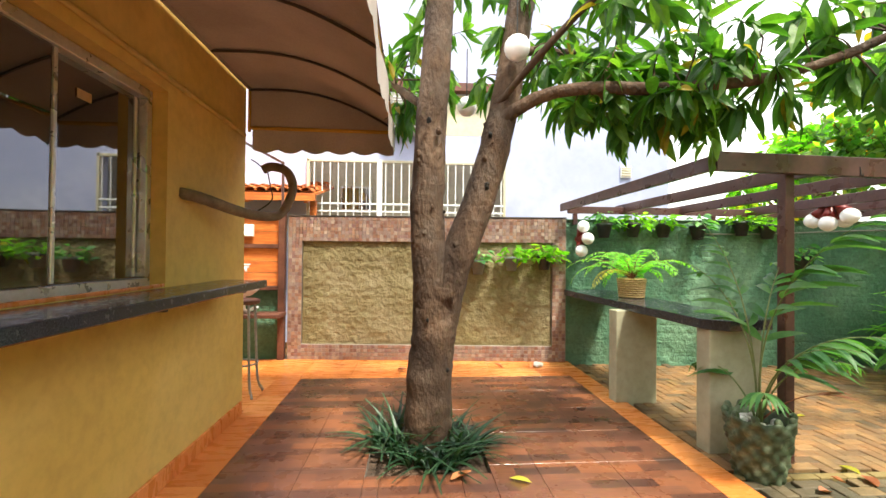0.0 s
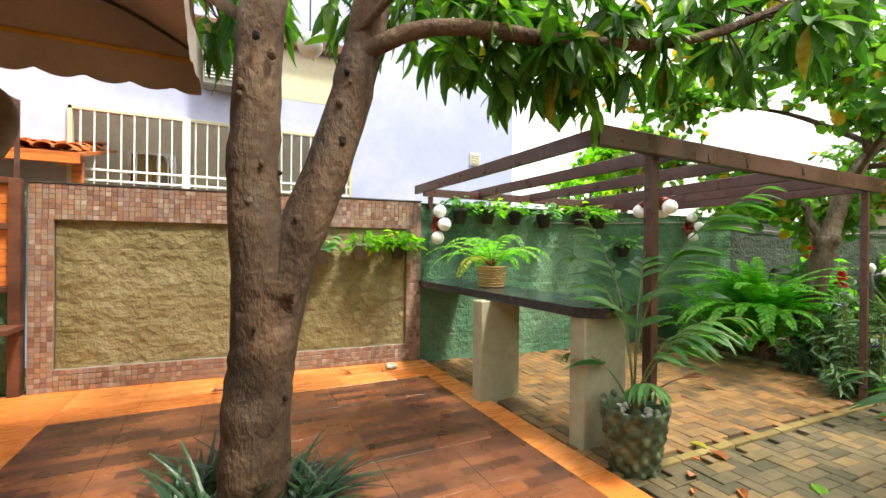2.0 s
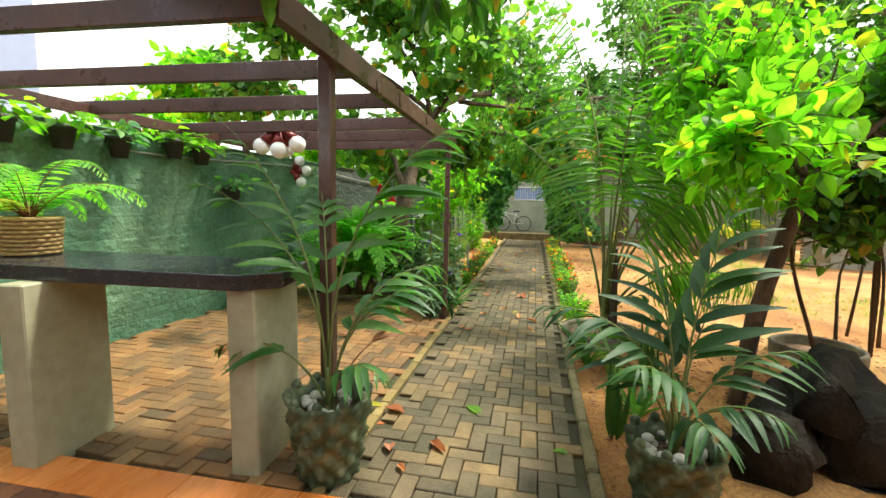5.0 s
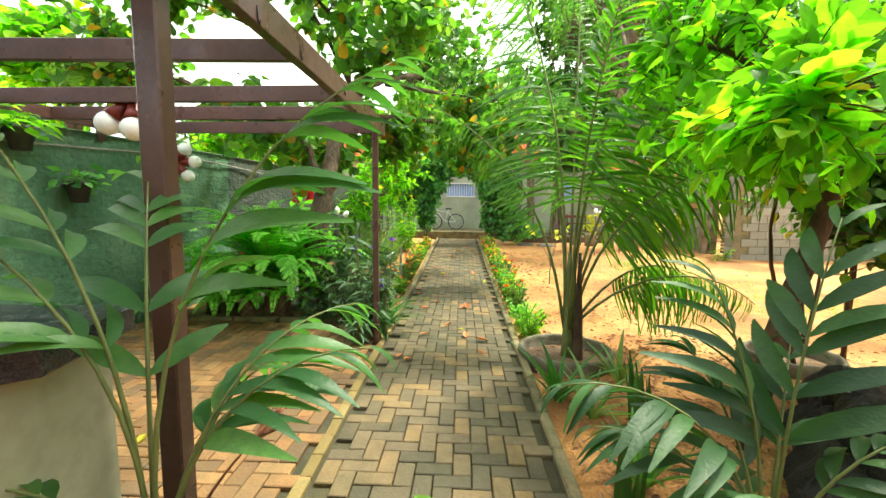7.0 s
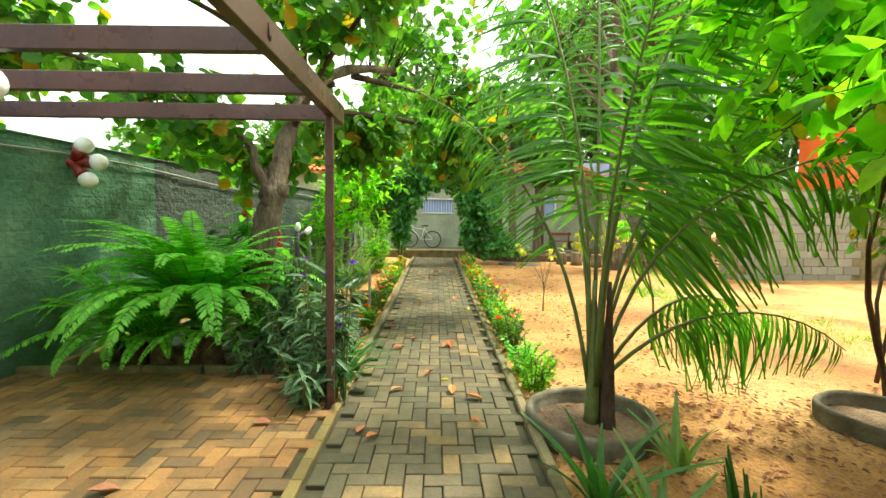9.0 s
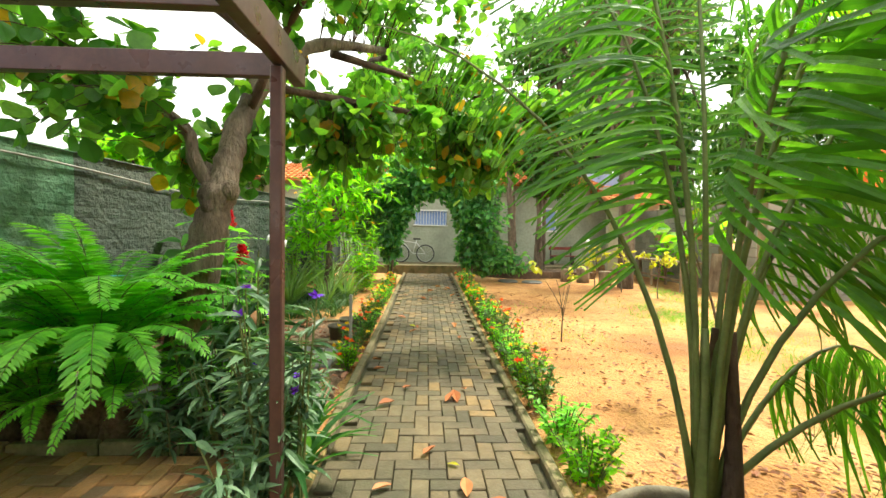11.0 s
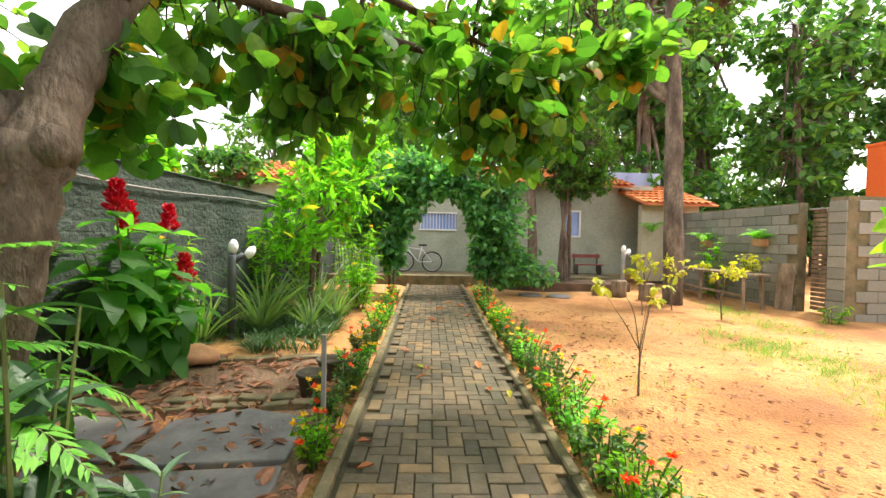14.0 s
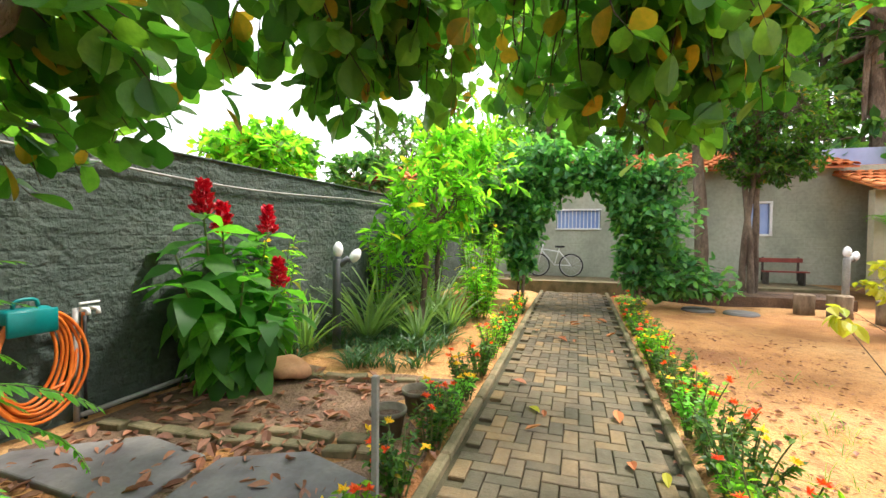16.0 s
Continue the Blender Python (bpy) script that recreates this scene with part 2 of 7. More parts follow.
M["canvas"] = surf("taupe_canvas", [(0.37, 0.32, 0.29), (0.44, 0.385, 0.35), (0.5, 0.44, 0.4)], 1.2, 60, (0.22, 0.18, 0.16), 0.25, 0.85, 0.1, 0.002)
M["yellow_tube"] = surf("ochre_tube_paint", [(0.5, 0.28, 0.03), (0.6, 0.35, 0.05)], 4, 30, (0.3, 0.17, 0.04), 0.3, 0.5, 0.05, 0.002)
M["dark_tube"] = surf("dark_tube", [(0.04, 0.035, 0.03), (0.08, 0.065, 0.055)], 4, 30, (0.1, 0.06, 0.03), 0.3, 0.5, 0.05, 0.002)
M["alu"] = surf("satin_aluminium", [(0.55, 0.54, 0.52), (0.66, 0.65, 0.63)], 4, 60, (0.35, 0.34, 0.32), 0.3, 0.35, 0.03, 0.001, metal=0.7)
M["white"] = surf("white_paint", [(0.74, 0.74, 0.72), (0.82, 0.82, 0.8)], 3, 40, (0.55, 0.54, 0.5), 0.25, 0.5, 0.03, 0.001)
M["opal"] = surf("opal_globe", [(0.82, 0.83, 0.84), (0.88, 0.88, 0.88)], 6, 40, (0.6, 0.58, 0.54), 0.2, 0.25, 0.02, 0.001)
M["red_lamp"] = surf("dark_red_lamp_paint", [(0.14, 0.015, 0.012), (0.24, 0.03, 0.022)], 8, 40, (0.07, 0.01, 0.01), 0.3, 0.35, 0.05, 0.002)
M["roof"] = surf("orange_clay_tile", [(0.5, 0.13, 0.03), (0.68, 0.22, 0.055), (0.76, 0.32, 0.1)], 3, 30, (0.2, 0.08, 0.03), 0.4, 0.8, 0.3, 0.006, rnd="island")
M["red_wood"] = surf("red_stained_wood", [(0.4, 0.1, 0.025), (0.58, 0.17, 0.035), (0.66, 0.23, 0.05)], 3, 22, (0.16, 0.04, 0.012), 0.5, 0.45, 0.2, 0.004, stretch=(0.5, 1, 6))
M["dark_wood"] = surf("dark_brown_wood", [(0.07, 0.025, 0.016), (0.12, 0.045, 0.028), (0.16, 0.065, 0.04)], 3, 26, (0.03, 0.012, 0.008), 0.4, 0.5, 0.2, 0.004)
M["grey_wood"] = surf("weathered_wood", [(0.13, 0.09, 0.055), (0.22, 0.16, 0.1), (0.32, 0.24, 0.16)], 4, 30, (0.07, 0.05, 0.03), 0.5, 0.85, 0.5, 0.006, stretch=(2, 2, 0.6))
M["red_bench"] = surf("faded_red_wood", [(0.2, 0.04, 0.03), (0.3, 0.06, 0.045)], 5, 30, (0.09, 0.03, 0.02), 0.4, 0.6, 0.2, 0.004)
M["glaze"] = surf("mossy_green_glaze", [(0.030, 0.049, 0.022), (0.074, 0.108, 0.057), (0.176, 0.216, 0.135)], 12, 30, (0.025, 0.03, 0.014), 0.6, 0.5, 0.5, 0.008)
M["tyre"] = surf("weathered_concrete_ring", [(0.1, 0.085, 0.06), (0.17, 0.15, 0.11), (0.24, 0.21, 0.15)], 5, 40, (0.06, 0.05, 0.03), 0.5, 0.9, 0.5, 0.01)
M["wicker"] = surf("straw_wicker", [(0.36, 0.22, 0.09), (0.5, 0.33, 0.15), (0.6, 0.42, 0.22)], 30, 120, (0.18, 0.1, 0.04), 0.4, 0.8, 0.3, 0.003, rnd="island")
M["pot_dark"] = surf("dark_plastic_pot", [(0.02, 0.024, 0.024), (0.035, 0.04, 0.04)], 6, 40, (0.07, 0.065, 0.05), 0.3, 0.6, 0.1, 0.003)
M["pot_grey"] = surf("grey_plastic_pot", [(0.13, 0.15, 0.15), (0.19, 0.21, 0.21)], 6, 40, (0.1, 0.09, 0.07), 0.3, 0.6, 0.1, 0.003)
M["pebble"] = surf("white_pebble", [(0.4, 0.39, 0.36), (0.58, 0.56, 0.52), (0.68, 0.66, 0.62)], 20, 60, (0.25, 0.22, 0.16), 0.4, 0.7, 0.3, 0.004, rnd="island")
M["hose"] = surf("orange_hose", [(0.62, 0.13, 0.012), (0.72, 0.19, 0.02)], 8, 60, (0.35, 0.07, 0.01), 0.2, 0.4, 0.05, 0.001)
M["teal"] = surf("teal_plastic", [(0.0, 0.17, 0.17), (0.01, 0.23, 0.22)], 6, 40, (0.02, 0.09, 0.09), 0.3, 0.4, 0.05, 0.001)
M["pvc"] = surf("grey_pipe", [(0.25, 0.25, 0.23), (0.33, 0.32, 0.3)], 6, 40, (0.14, 0.12, 0.09), 0.4, 0.55, 0.1, 0.002)
M["lamp_post"] = surf("slate_grey_metal", [(0.05, 0.06, 0.065), (0.08, 0.09, 0.1)], 6, 40, (0.1, 0.09, 0.07), 0.25, 0.5, 0.05, 0.001)
M["black"] = surf("black_rubber", [(0.012, 0.012, 0.012), (0.025, 0.025, 0.025)], 10, 60, (0.06, 0.055, 0.045), 0.3, 0.7, 0.1, 0.001)
M["brown_fabric"] = surf("brown_hose_foam", [(0.16, 0.11, 0.07), (0.24, 0.17, 0.11)], 8, 60, (0.08, 0.06, 0.04), 0.4, 0.85, 0.2, 0.003)
M["terracotta"] = surf("terracotta_stone", [(0.4, 0.2, 0.1), (0.55, 0.3, 0.16)], 6, 40, (0.25, 0.13, 0.07), 0.4, 0.85, 0.3, 0.006)
M["dry_leaf"] = leaf_mat("fallen_leaf", [(0.28, 0.09, 0.03), (0.45, 0.16, 0.05), (0.55, 0.23, 0.08), (0.35, 0.15, 0.1)], 0.1, 0.7, "object")
M["litter"] = leaf_mat("leaf_litter", [(0.13, 0.06, 0.035), (0.3, 0.12, 0.06), (0.42, 0.2, 0.11), (0.3, 0.16, 0.12)], 0.1, 0.75)
M["mosaic"] = surf("mosaic_tile", [(0.17, 0.09, 0.07), (0.3, 0.15, 0.095), (0.34, 0.235, 0.16), (0.26, 0.2, 0.19), (0.46, 0.36, 0.28), (0.22, 0.12, 0.12), (0.4, 0.24, 0.15)], 9, 50, (0.12, 0.09, 0.07), 0.25, 0.35, 0.1, 0.002, rnd="object")
M["mosaic_far"] = surf("mosaic_tile_rest", [(0.17, 0.09, 0.07), (0.3, 0.15, 0.095), (0.34, 0.235, 0.16), (0.26, 0.2, 0.19), (0.46, 0.36, 0.28), (0.22, 0.12, 0.12), (0.4, 0.24, 0.15)], 9, 50, (0.12, 0.09, 0.07), 0.25, 0.35, 0.1, 0.002, rnd="island")
M["grout"] = surf("grey_grout", [(0.22, 0.19, 0.16), (0.28, 0.24, 0.2)], 6, 50, (0.12, 0.1, 0.08), 0.3, 0.9, 0.1, 0.002)
for key in ("paver_tan", "paver_tan_far"):
    stain(stain(M[key], (0.11, 0.085, 0.045), 1.1, 0.6), (0.07, 0.06, 0.035), 4.5, 0.45, 0.5, 0.7)
for key in ("paver_grey", "paver_grey_far"):
    stain(stain(M[key], (0.05, 0.055, 0.025), 1.0, 0.55), (0.2, 0.15, 0.08), 2.2, 0.35, 0.5, 0.7)
stain(stain(M["soil"], (0.3, 0.13, 0.045), 0.8, 0.6), (0.22, 0.1, 0.04), 7.0, 0.55, 0.52, 0.66)
stain(M["soil"], (0.12, 0.07, 0.04), 38.0, 0.6, 0.6, 0.68)
stain(stain(M["bark"], (0.03, 0.018, 0.012), 4.0, 0.7, 0.55, 0.65), (0.18, 0.13, 0.09), 2.0, 0.4, 0.5, 0.7)
stain(M["green_wall"], (0.05, 0.09, 0.05), 0.9, 0.6)
stain(M["panel"], (0.16, 0.13, 0.045), 0.9, 0.5)
stain(M["house"], (0.36, 0.22, 0.05), 0.6, 0.4)
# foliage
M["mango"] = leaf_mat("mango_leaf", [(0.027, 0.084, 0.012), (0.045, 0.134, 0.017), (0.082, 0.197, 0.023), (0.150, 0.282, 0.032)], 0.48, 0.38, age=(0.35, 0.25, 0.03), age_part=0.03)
M["young"] = leaf_mat("young_leaf", [(0.12, 0.28, 0.03), (0.2, 0.38, 0.05)], 0.5, 0.4)
M["grape"] = leaf_mat("round_leaf", [(0.046, 0.144, 0.023), (0.086, 0.218, 0.034), (0.144, 0.299, 0.046), (0.230, 0.391, 0.057)], 0.58, 0.42, age=(0.42, 0.22, 0.02), age_part=0.06)
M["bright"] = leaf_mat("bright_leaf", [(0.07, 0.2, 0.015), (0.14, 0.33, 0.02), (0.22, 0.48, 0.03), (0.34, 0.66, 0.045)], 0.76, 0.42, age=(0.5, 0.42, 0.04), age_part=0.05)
M["vine"] = leaf_mat("vine_leaf", [(0.045, 0.16, 0.06), (0.09, 0.26, 0.09), (0.15, 0.36, 0.12), (0.24, 0.5, 0.14)], 0.5, 0.42)
M["fern"] = leaf_mat("fern_frond", [(0.115, 0.345, 0.043), (0.201, 0.517, 0.057), (0.316, 0.690, 0.086)], 0.5, 0.5)
M["palm"] = leaf_mat("palm_leaflet", [(0.03, 0.105, 0.03), (0.06, 0.17, 0.045), (0.105, 0.24, 0.06)], 0.48, 0.38, "object")
M["palm_dark"] = leaf_mat("dark_palm_leaflet", [(0.014, 0.05, 0.018), (0.028, 0.085, 0.024), (0.055, 0.15, 0.032)], 0.38, 0.5, "object")
M["coco"] = leaf_mat("coconut_leaflet", [(0.043, 0.128, 0.017), (0.076, 0.221, 0.021), (0.153, 0.340, 0.034)], 0.46, 0.36)
M["blue_leaf"] = leaf_mat("grey_green_leaf", [(0.069, 0.138, 0.076), (0.124, 0.221, 0.114), (0.193, 0.304, 0.164)], 0.3, 0.5)
M["dark_leaf"] = leaf_mat("dark_strap_leaf", [(0.021, 0.063, 0.022), (0.042, 0.105, 0.030), (0.070, 0.154, 0.042)], 0.3, 0.38)
M["tuft_leaf"] = leaf_mat("dark_tuft_leaf", [(0.012, 0.04, 0.02), (0.025, 0.065, 0.028), (0.045, 0.1, 0.04)], 0.25, 0.34, "object")
M["spear"] = leaf_mat("spear_leaf", [(0.1, 0.19, 0.05), (0.16, 0.27, 0.08), (0.3, 0.38, 0.16)], 0.35, 0.45)
M["big_leaf"] = leaf_mat("broad_leaf", [(0.05, 0.17, 0.03), (0.09, 0.27, 0.035), (0.16, 0.42, 0.045)], 0.58, 0.42, "object")
M["yellow_leaf"] = leaf_mat("yellow_leaf", [(0.35, 0.36, 0.03), (0.55, 0.48, 0.04), (0.25, 0.36, 0.04)], 0.45, 0.5)
M["brown_frond"] = leaf_mat("dry_frond", [(0.16, 0.05, 0.025), (0.25, 0.085, 0.04)], 0.2, 0.6)
M["stem"] = surf("green_stem", [(0.1, 0.14, 0.04), (0.17, 0.2, 0.06)], 8, 50, (0.08, 0.06, 0.03), 0.4, 0.55, 0.1, 0.002)
M["red_flower"] = leaf_mat("red_petal", [(0.42, 0.0, 0.02), (0.66, 0.004, 0.035), (0.8, 0.012, 0.06)], 0.15, 0.5)
M["orange_flower"] = leaf_mat("orange_petal", [(0.75, 0.06, 0.01), (0.85, 0.14, 0.01)], 0.3, 0.5)
M["yellow_flower"] = leaf_mat("yellow_petal", [(0.8, 0.48, 0.01), (0.85, 0.6, 0.03)], 0.3, 0.5)
M["purple_flower"] = leaf_mat("purple_petal", [(0.1, 0.015, 0.5), (0.17, 0.03, 0.65)], 0.3, 0.5)
M["grass"] = leaf_mat("grass_blade", [(0.1, 0.22, 0.03), (0.18, 0.34, 0.05), (0.28, 0.42, 0.08)], 0.4, 0.5)
M["far_wood"] = leaf_mat("far_tree_leaf", [(0.033, 0.111, 0.027), (0.065, 0.182, 0.041), (0.117, 0.273, 0.054), (0.195, 0.364, 0.063)], 0.4, 0.6)


def dark_floor_mat():
    m, nt, b = nodes_of("dark_wood_look_tile")
    vec = coords(nt, "pos")
    t = nt.nodes.new("ShaderNodeTexBrick")
    t.inputs["Scale"].default_value = 1
    t.inputs["Brick Width"].default_value, t.inputs["Row Height"].default_value = 0.46, 0.098
    t.inputs["Mortar Size"].default_value, t.inputs["Bias"].default_value = 0.0, -0.1
    t.offset, t.squash = 0.37, 1.0
    t.inputs["Color1"].default_value, t.inputs["Color2"].default_value = (0, 0, 0, 1), (1, 1, 1, 1)
    nt.links.new(vec, t.inputs["Vector"])
    base = ramp(nt, t.outputs["Color"], [(0.07, 0.03, 0.02), (0.13, 0.05, 0.028), (0.2, 0.075, 0.036), (0.3, 0.1, 0.035)])
    grain = noise_of(nt, coords(nt, "pos", (2.5, 26, 1)), 3, 6, 0.3, 0.75)
    base = mixc(nt, grain, base, mixc(nt, 0.55, base, (0.025, 0.012, 0.01)))
    base = mixc(nt, noise_of(nt, vec, 1.2, 4, 0.45, 0.8), base, mixc(nt, 0.35, base, (0.3, 0.13, 0.07)))
    nt.links.new(base, b.inputs["Base Color"])
    rr = nt.nodes.new("ShaderNodeMapRange")
    rr.inputs[3].default_value, rr.inputs[4].default_value = 0.2, 0.42
    nt.links.new(noise_of(nt, vec, 5, 4), rr.inputs[0])
    nt.links.new(rr.outputs[0], b.inputs["Roughness"])
    bump_of(nt, b, grain, 0.12, 0.002)
    return m


M["dark_tile"] = dark_floor_mat()


def glass_mat():
    m, nt, b = nodes_of("dark_window_glass")
    b.inputs["Base Color"].default_value = (0.012, 0.014, 0.014, 1)
    b.inputs["Roughness"].default_value = 0.03
    b.inputs["IOR"].default_value = 2.3
    b.inputs["Coat Weight"].default_value = 1.0
    b.inputs["Coat Roughness"].default_value = 0.02
    return m


M["glass"] = glass_mat()
M["blue_glass"] = surf("blue_window_pane", [(0.2, 0.3, 0.62), (0.3, 0.4, 0.7)], 1, 12, (0.4, 0.45, 0.7), 0.2, 0.15, 0.0)


def glow_mat(name, col, strength):
    m, nt, b = nodes_of(name)
    b.inputs["Base Color"].default_value = (0.7, 0.8, 0.72, 1)
    b.inputs["Emission Color"].default_value = (*col, 1)
    b.inputs["Emission Strength"].default_value = strength
    return m


M["lit"] = glow_mat("lit_lamp_glass", (0.75, 1.0, 0.85), 1.0)


# ---- building tools ----
class Geo:
    """Collects vertices and faces for one mesh."""

    def __init__(self):
        self.v, self.f, self.n = [], [], 0

    def add(self, verts, faces):
        verts = np.asarray(verts, float).reshape(-1, 3)
        self.v.append(verts)
        self.f.extend([tuple(i + self.n for i in f) for f in faces])
        self.n += len(verts)
        return self

    def box(self, c, s, rz=0.0, bev=0.004, m=None):
        v, f = chamfer(tuple(s), min(bev, min(s) * 0.3))
        if m is not None:
            v = v @ np.array(m.to_3x3()).T
        elif rz:
            a = radians(rz)
            r = np.array([[math.cos(a), -math.sin(a), 0], [math.sin(a), math.cos(a), 0], [0, 0, 1]])
            v = v @ r.T
        return self.add(v + np.array(c), f)

    def beam(self, a, b, w, h, bev=0.003):
        """A bar from a to b, w wide and h high."""
        a, b = Vector(a), Vector(b)
        d = b - a
        m = d.to_track_quat("X", "Z").to_matrix()
        return self.box((a + b) / 2, (d.length, w, h), bev=bev, m=m)

    def tube(self, pts, rad, n=8, cap=True):
        pts = np.asarray(pts, float)
        k = len(pts)
        rad = np.full(k, rad) if np.isscalar(rad) else np.asarray(rad, float)
        d = np.gradient(pts, axis=0)
        d /= np.linalg.norm(d, axis=1)[:, None] + 1e-9
        up = np.array([0, 0, 1.0]) if abs(d[0][2]) < 0.9 else np.array([1.0, 0, 0])
        x = np.cross(up, d[0])
        rows = []
        an = np.linspace(0, 2 * np.pi, n, endpoint=False)
        for i in range(k):
            x = x - d[i] * x.dot(d[i])
            x /= np.linalg.norm(x) + 1e-9
            y = np.cross(d[i], x)
            rows.append(pts[i] + rad[i] * (np.cos(an)[:, None] * x + np.sin(an)[:, None] * y))
        f = [(i * n + j, i * n + (j + 1) % n, (i + 1) * n + (j + 1) % n, (i + 1) * n + j) for i in range(k - 1) for j in range(n)]
        if cap:
            f += [tuple(range(n))[::-1], tuple((k - 1) * n + j for j in range(n))]
        return self.add(np.vstack(rows), f)

    def lathe(self, prof, n=24, c=(0, 0, 0), wob=0.0):
        an = np.linspace(0, 2 * np.pi, n, endpoint=False)
        rows = []
        for r, z in prof:
            rr = r * (1 + wob * np.sin(an * 5 + z * 20))
            rows.append(np.stack([rr * np.cos(an), rr * np.sin(an), np.full(n, z)], 1))
        k = len(prof)
        f = [(i * n + j, i * n + (j + 1) % n, (i + 1) * n + (j + 1) % n, (i + 1) * n + j) for i in range(k - 1) for j in range(n)]
        f += [tuple(range(n))[::-1], tuple((k - 1) * n + j for j in range(n))]
        return self.add(np.vstack(rows) + np.array(c), f)

    def ball(self, c, r, n=14, k=9, squash=1.0):
        prof = [(max(r * math.sin(a), 1e-4), -r * squash * math.cos(a)) for a in np.linspace(0.02, math.pi - 0.02, k)]
        return self.lathe(prof, n, c)

    def prism(self, poly, z0, z1):
        k = len(poly)
        v = [(x, y, z0) for x, y in poly] + [(x, y, z1) for x, y in poly]
        f = [tuple(range(k))[::-1], tuple(range(k, 2 * k))] + [(i, (i + 1) % k, k + (i + 1) % k, k + i) for i in range(k)]
        return self.add(v, f)

    def grid(self, fn, nu, nv):
        """A sheet: fn(u, v) for u, v from 0 to 1."""
        v = [fn(i / nu, j / nv) for i in range(nu + 1) for j in range(nv + 1)]
        w = nv + 1
        return self.add(v, [(i * w + j, (i + 1) * w + j, (i + 1) * w + j + 1, i * w + j + 1) for i in range(nu) for j in range(nv)])

    def mesh(self, name, mat, smooth=False):
        me = bpy.data.meshes.new(name)
        if self.v:
            me.from_pydata(np.vstack(self.v).tolist(), [], self.f)
        if mat:
            me.materials.append(mat)
        if smooth:
            me.polygons.foreach_set("use_smooth", [True] * len(me.polygons))
        me.update()
        return me


CHAMFERS = {}


def chamfer(s, b):
    key = (tuple(round(float(a), 4) for a in s), round(b, 4))
    if key not in CHAMFERS:
        bm = bmesh.new()
        bmesh.ops.create_cube(bm, size=1, matrix=Matrix.Diagonal((*s, 1)))
        if b > 1e-4:
            bmesh.ops.bevel(bm, geom=bm.edges[:], offset=b, segments=1, affect="EDGES")
        bm.verts.ensure_lookup_table()
        CHAMFERS[key] = (np.array([v.co[:] for v in bm.verts]), [tuple(v.index for v in f.verts) for f in bm.faces])
        bm.free()
    v, f = CHAMFERS[key]
    return v.copy(), f


def thing(name, label, category, at=(0, 0, 0), rz=0.0, group=""):
    """An Empty at the base of a thing made of parts."""
    e = new(name)
    e.empty_display_size = 0.1
    e.matrix_world = pose(*at, 0, 0, rz)
    return tagged(e, label, category, group)


def part(name, g, mat, parent, label="", smooth=False, at=None, kind=""):
    """One mesh under a thing or part, in the thing's own coordinates."""
    ob = new(name, g if isinstance(g, bpy.types.Mesh) else g.mesh(name, M[mat], smooth))
    ob.parent = parent
    if at is not None:
        ob.matrix_basis = at
    return tagged(ob, label, "", "", kind)


def solid(name, g, mat, label, category, at=(0, 0, 0), rz=0.0, group="", kind="", smooth=False):
    """A top-level thing or piece of the setting that is one mesh."""
    ob = new(name, g.mesh(name, M[mat], smooth))
    ob.matrix_world = pose(*at, 0, 0, rz)
    return tagged(ob, label, category, group, kind)


def curve(pts, n=16):
    """A smooth line through a few points."""
    p = np.asarray(pts, float)
    q = np.vstack([2 * p[0] - p[1], p, 2 * p[-1] - p[-2]])
    out = []
    seg = len(p) - 1
    for k in range(n + 1):
        u = k / n * seg
        i = min(int(u), seg - 1)
        t = u - i
        a, b, c, d = q[i:i + 4]
        out.append(0.5 * ((2 * b) + (c - a) * t + (2 * a - 5 * b + 4 * c - d) * t * t + (3 * b - a - 3 * c + d) * t ** 3))
    return np.array(out)


# ---- leaves and branches ----
RNG = np.random.default_rng(7)


def blade(width=0.25, n=4, belly=0.45, fold=0.12, droop=0.25, blunt=0.0, wave=0.0):
    """A leaf of length 1 along y: folded along the midrib, drooping to the tip."""
    v, f = [], []
    for i in range(n + 1):
        t = i / n
        w = width * 0.5 * (math.sin(math.pi * min(t ** (math.log(0.5) / math.log(belly)), 1.0)) ** (0.8 - 0.35 * blunt))
        if i == 0 or i == n:
            w = max(w, 0.012 + 0.1 * blunt * width)
        z = -droop * t * t
        y = t * (1 - 0.25 * droop * t)
        v += [(-w, y, z + fold * w * 2 + wave * math.sin(t * 9)), (0, y, z), (w, y, z + fold * w * 2 - wave * math.sin(t * 9))]
    for i in range(n):
        a = i * 3
        f += [(a, a + 1, a + 4, a + 3), (a + 1, a + 2, a + 5, a + 4)]
    return np.array(v), f


def scatter(g, tpl, pos, way, size, tilt=0.35, rng=None, up=None):
    """Places leaves: pos, way (N, 3) and size (N)."""
    rng = rng or RNG
    v, f = tpl
    pos, way, size = np.asarray(pos, float), np.asarray(way, float), np.asarray(size, float)
    n = len(pos)
    if n == 0:
        return
    way = way / (np.linalg.norm(way, axis=1)[:, None] + 1e-9)
    upv = np.tile([0, 0, 1.0], (n, 1)) if up is None else np.asarray(up, float)
    upv = upv + rng.normal(0, tilt, (n, 3))
    x = np.cross(way, upv)
    x /= np.linalg.norm(x, axis=1)[:, None] + 1e-9
    z = np.cross(x, way)
    fr = np.stack([x, way, z], 1)
    out = pos[:, None, :] + size[:, None, None] * np.einsum("vk,nkc->nvc", v, fr)
    k = len(v)
    base = g.n
    g.v.append(out.reshape(-1, 3))
    g.n += n * k
    fa = np.array(f)
    g.f.extend(map(tuple, (fa[None] + (base + np.arange(n) * k)[:, None, None]).reshape(-1, fa.shape[1]).tolist()))


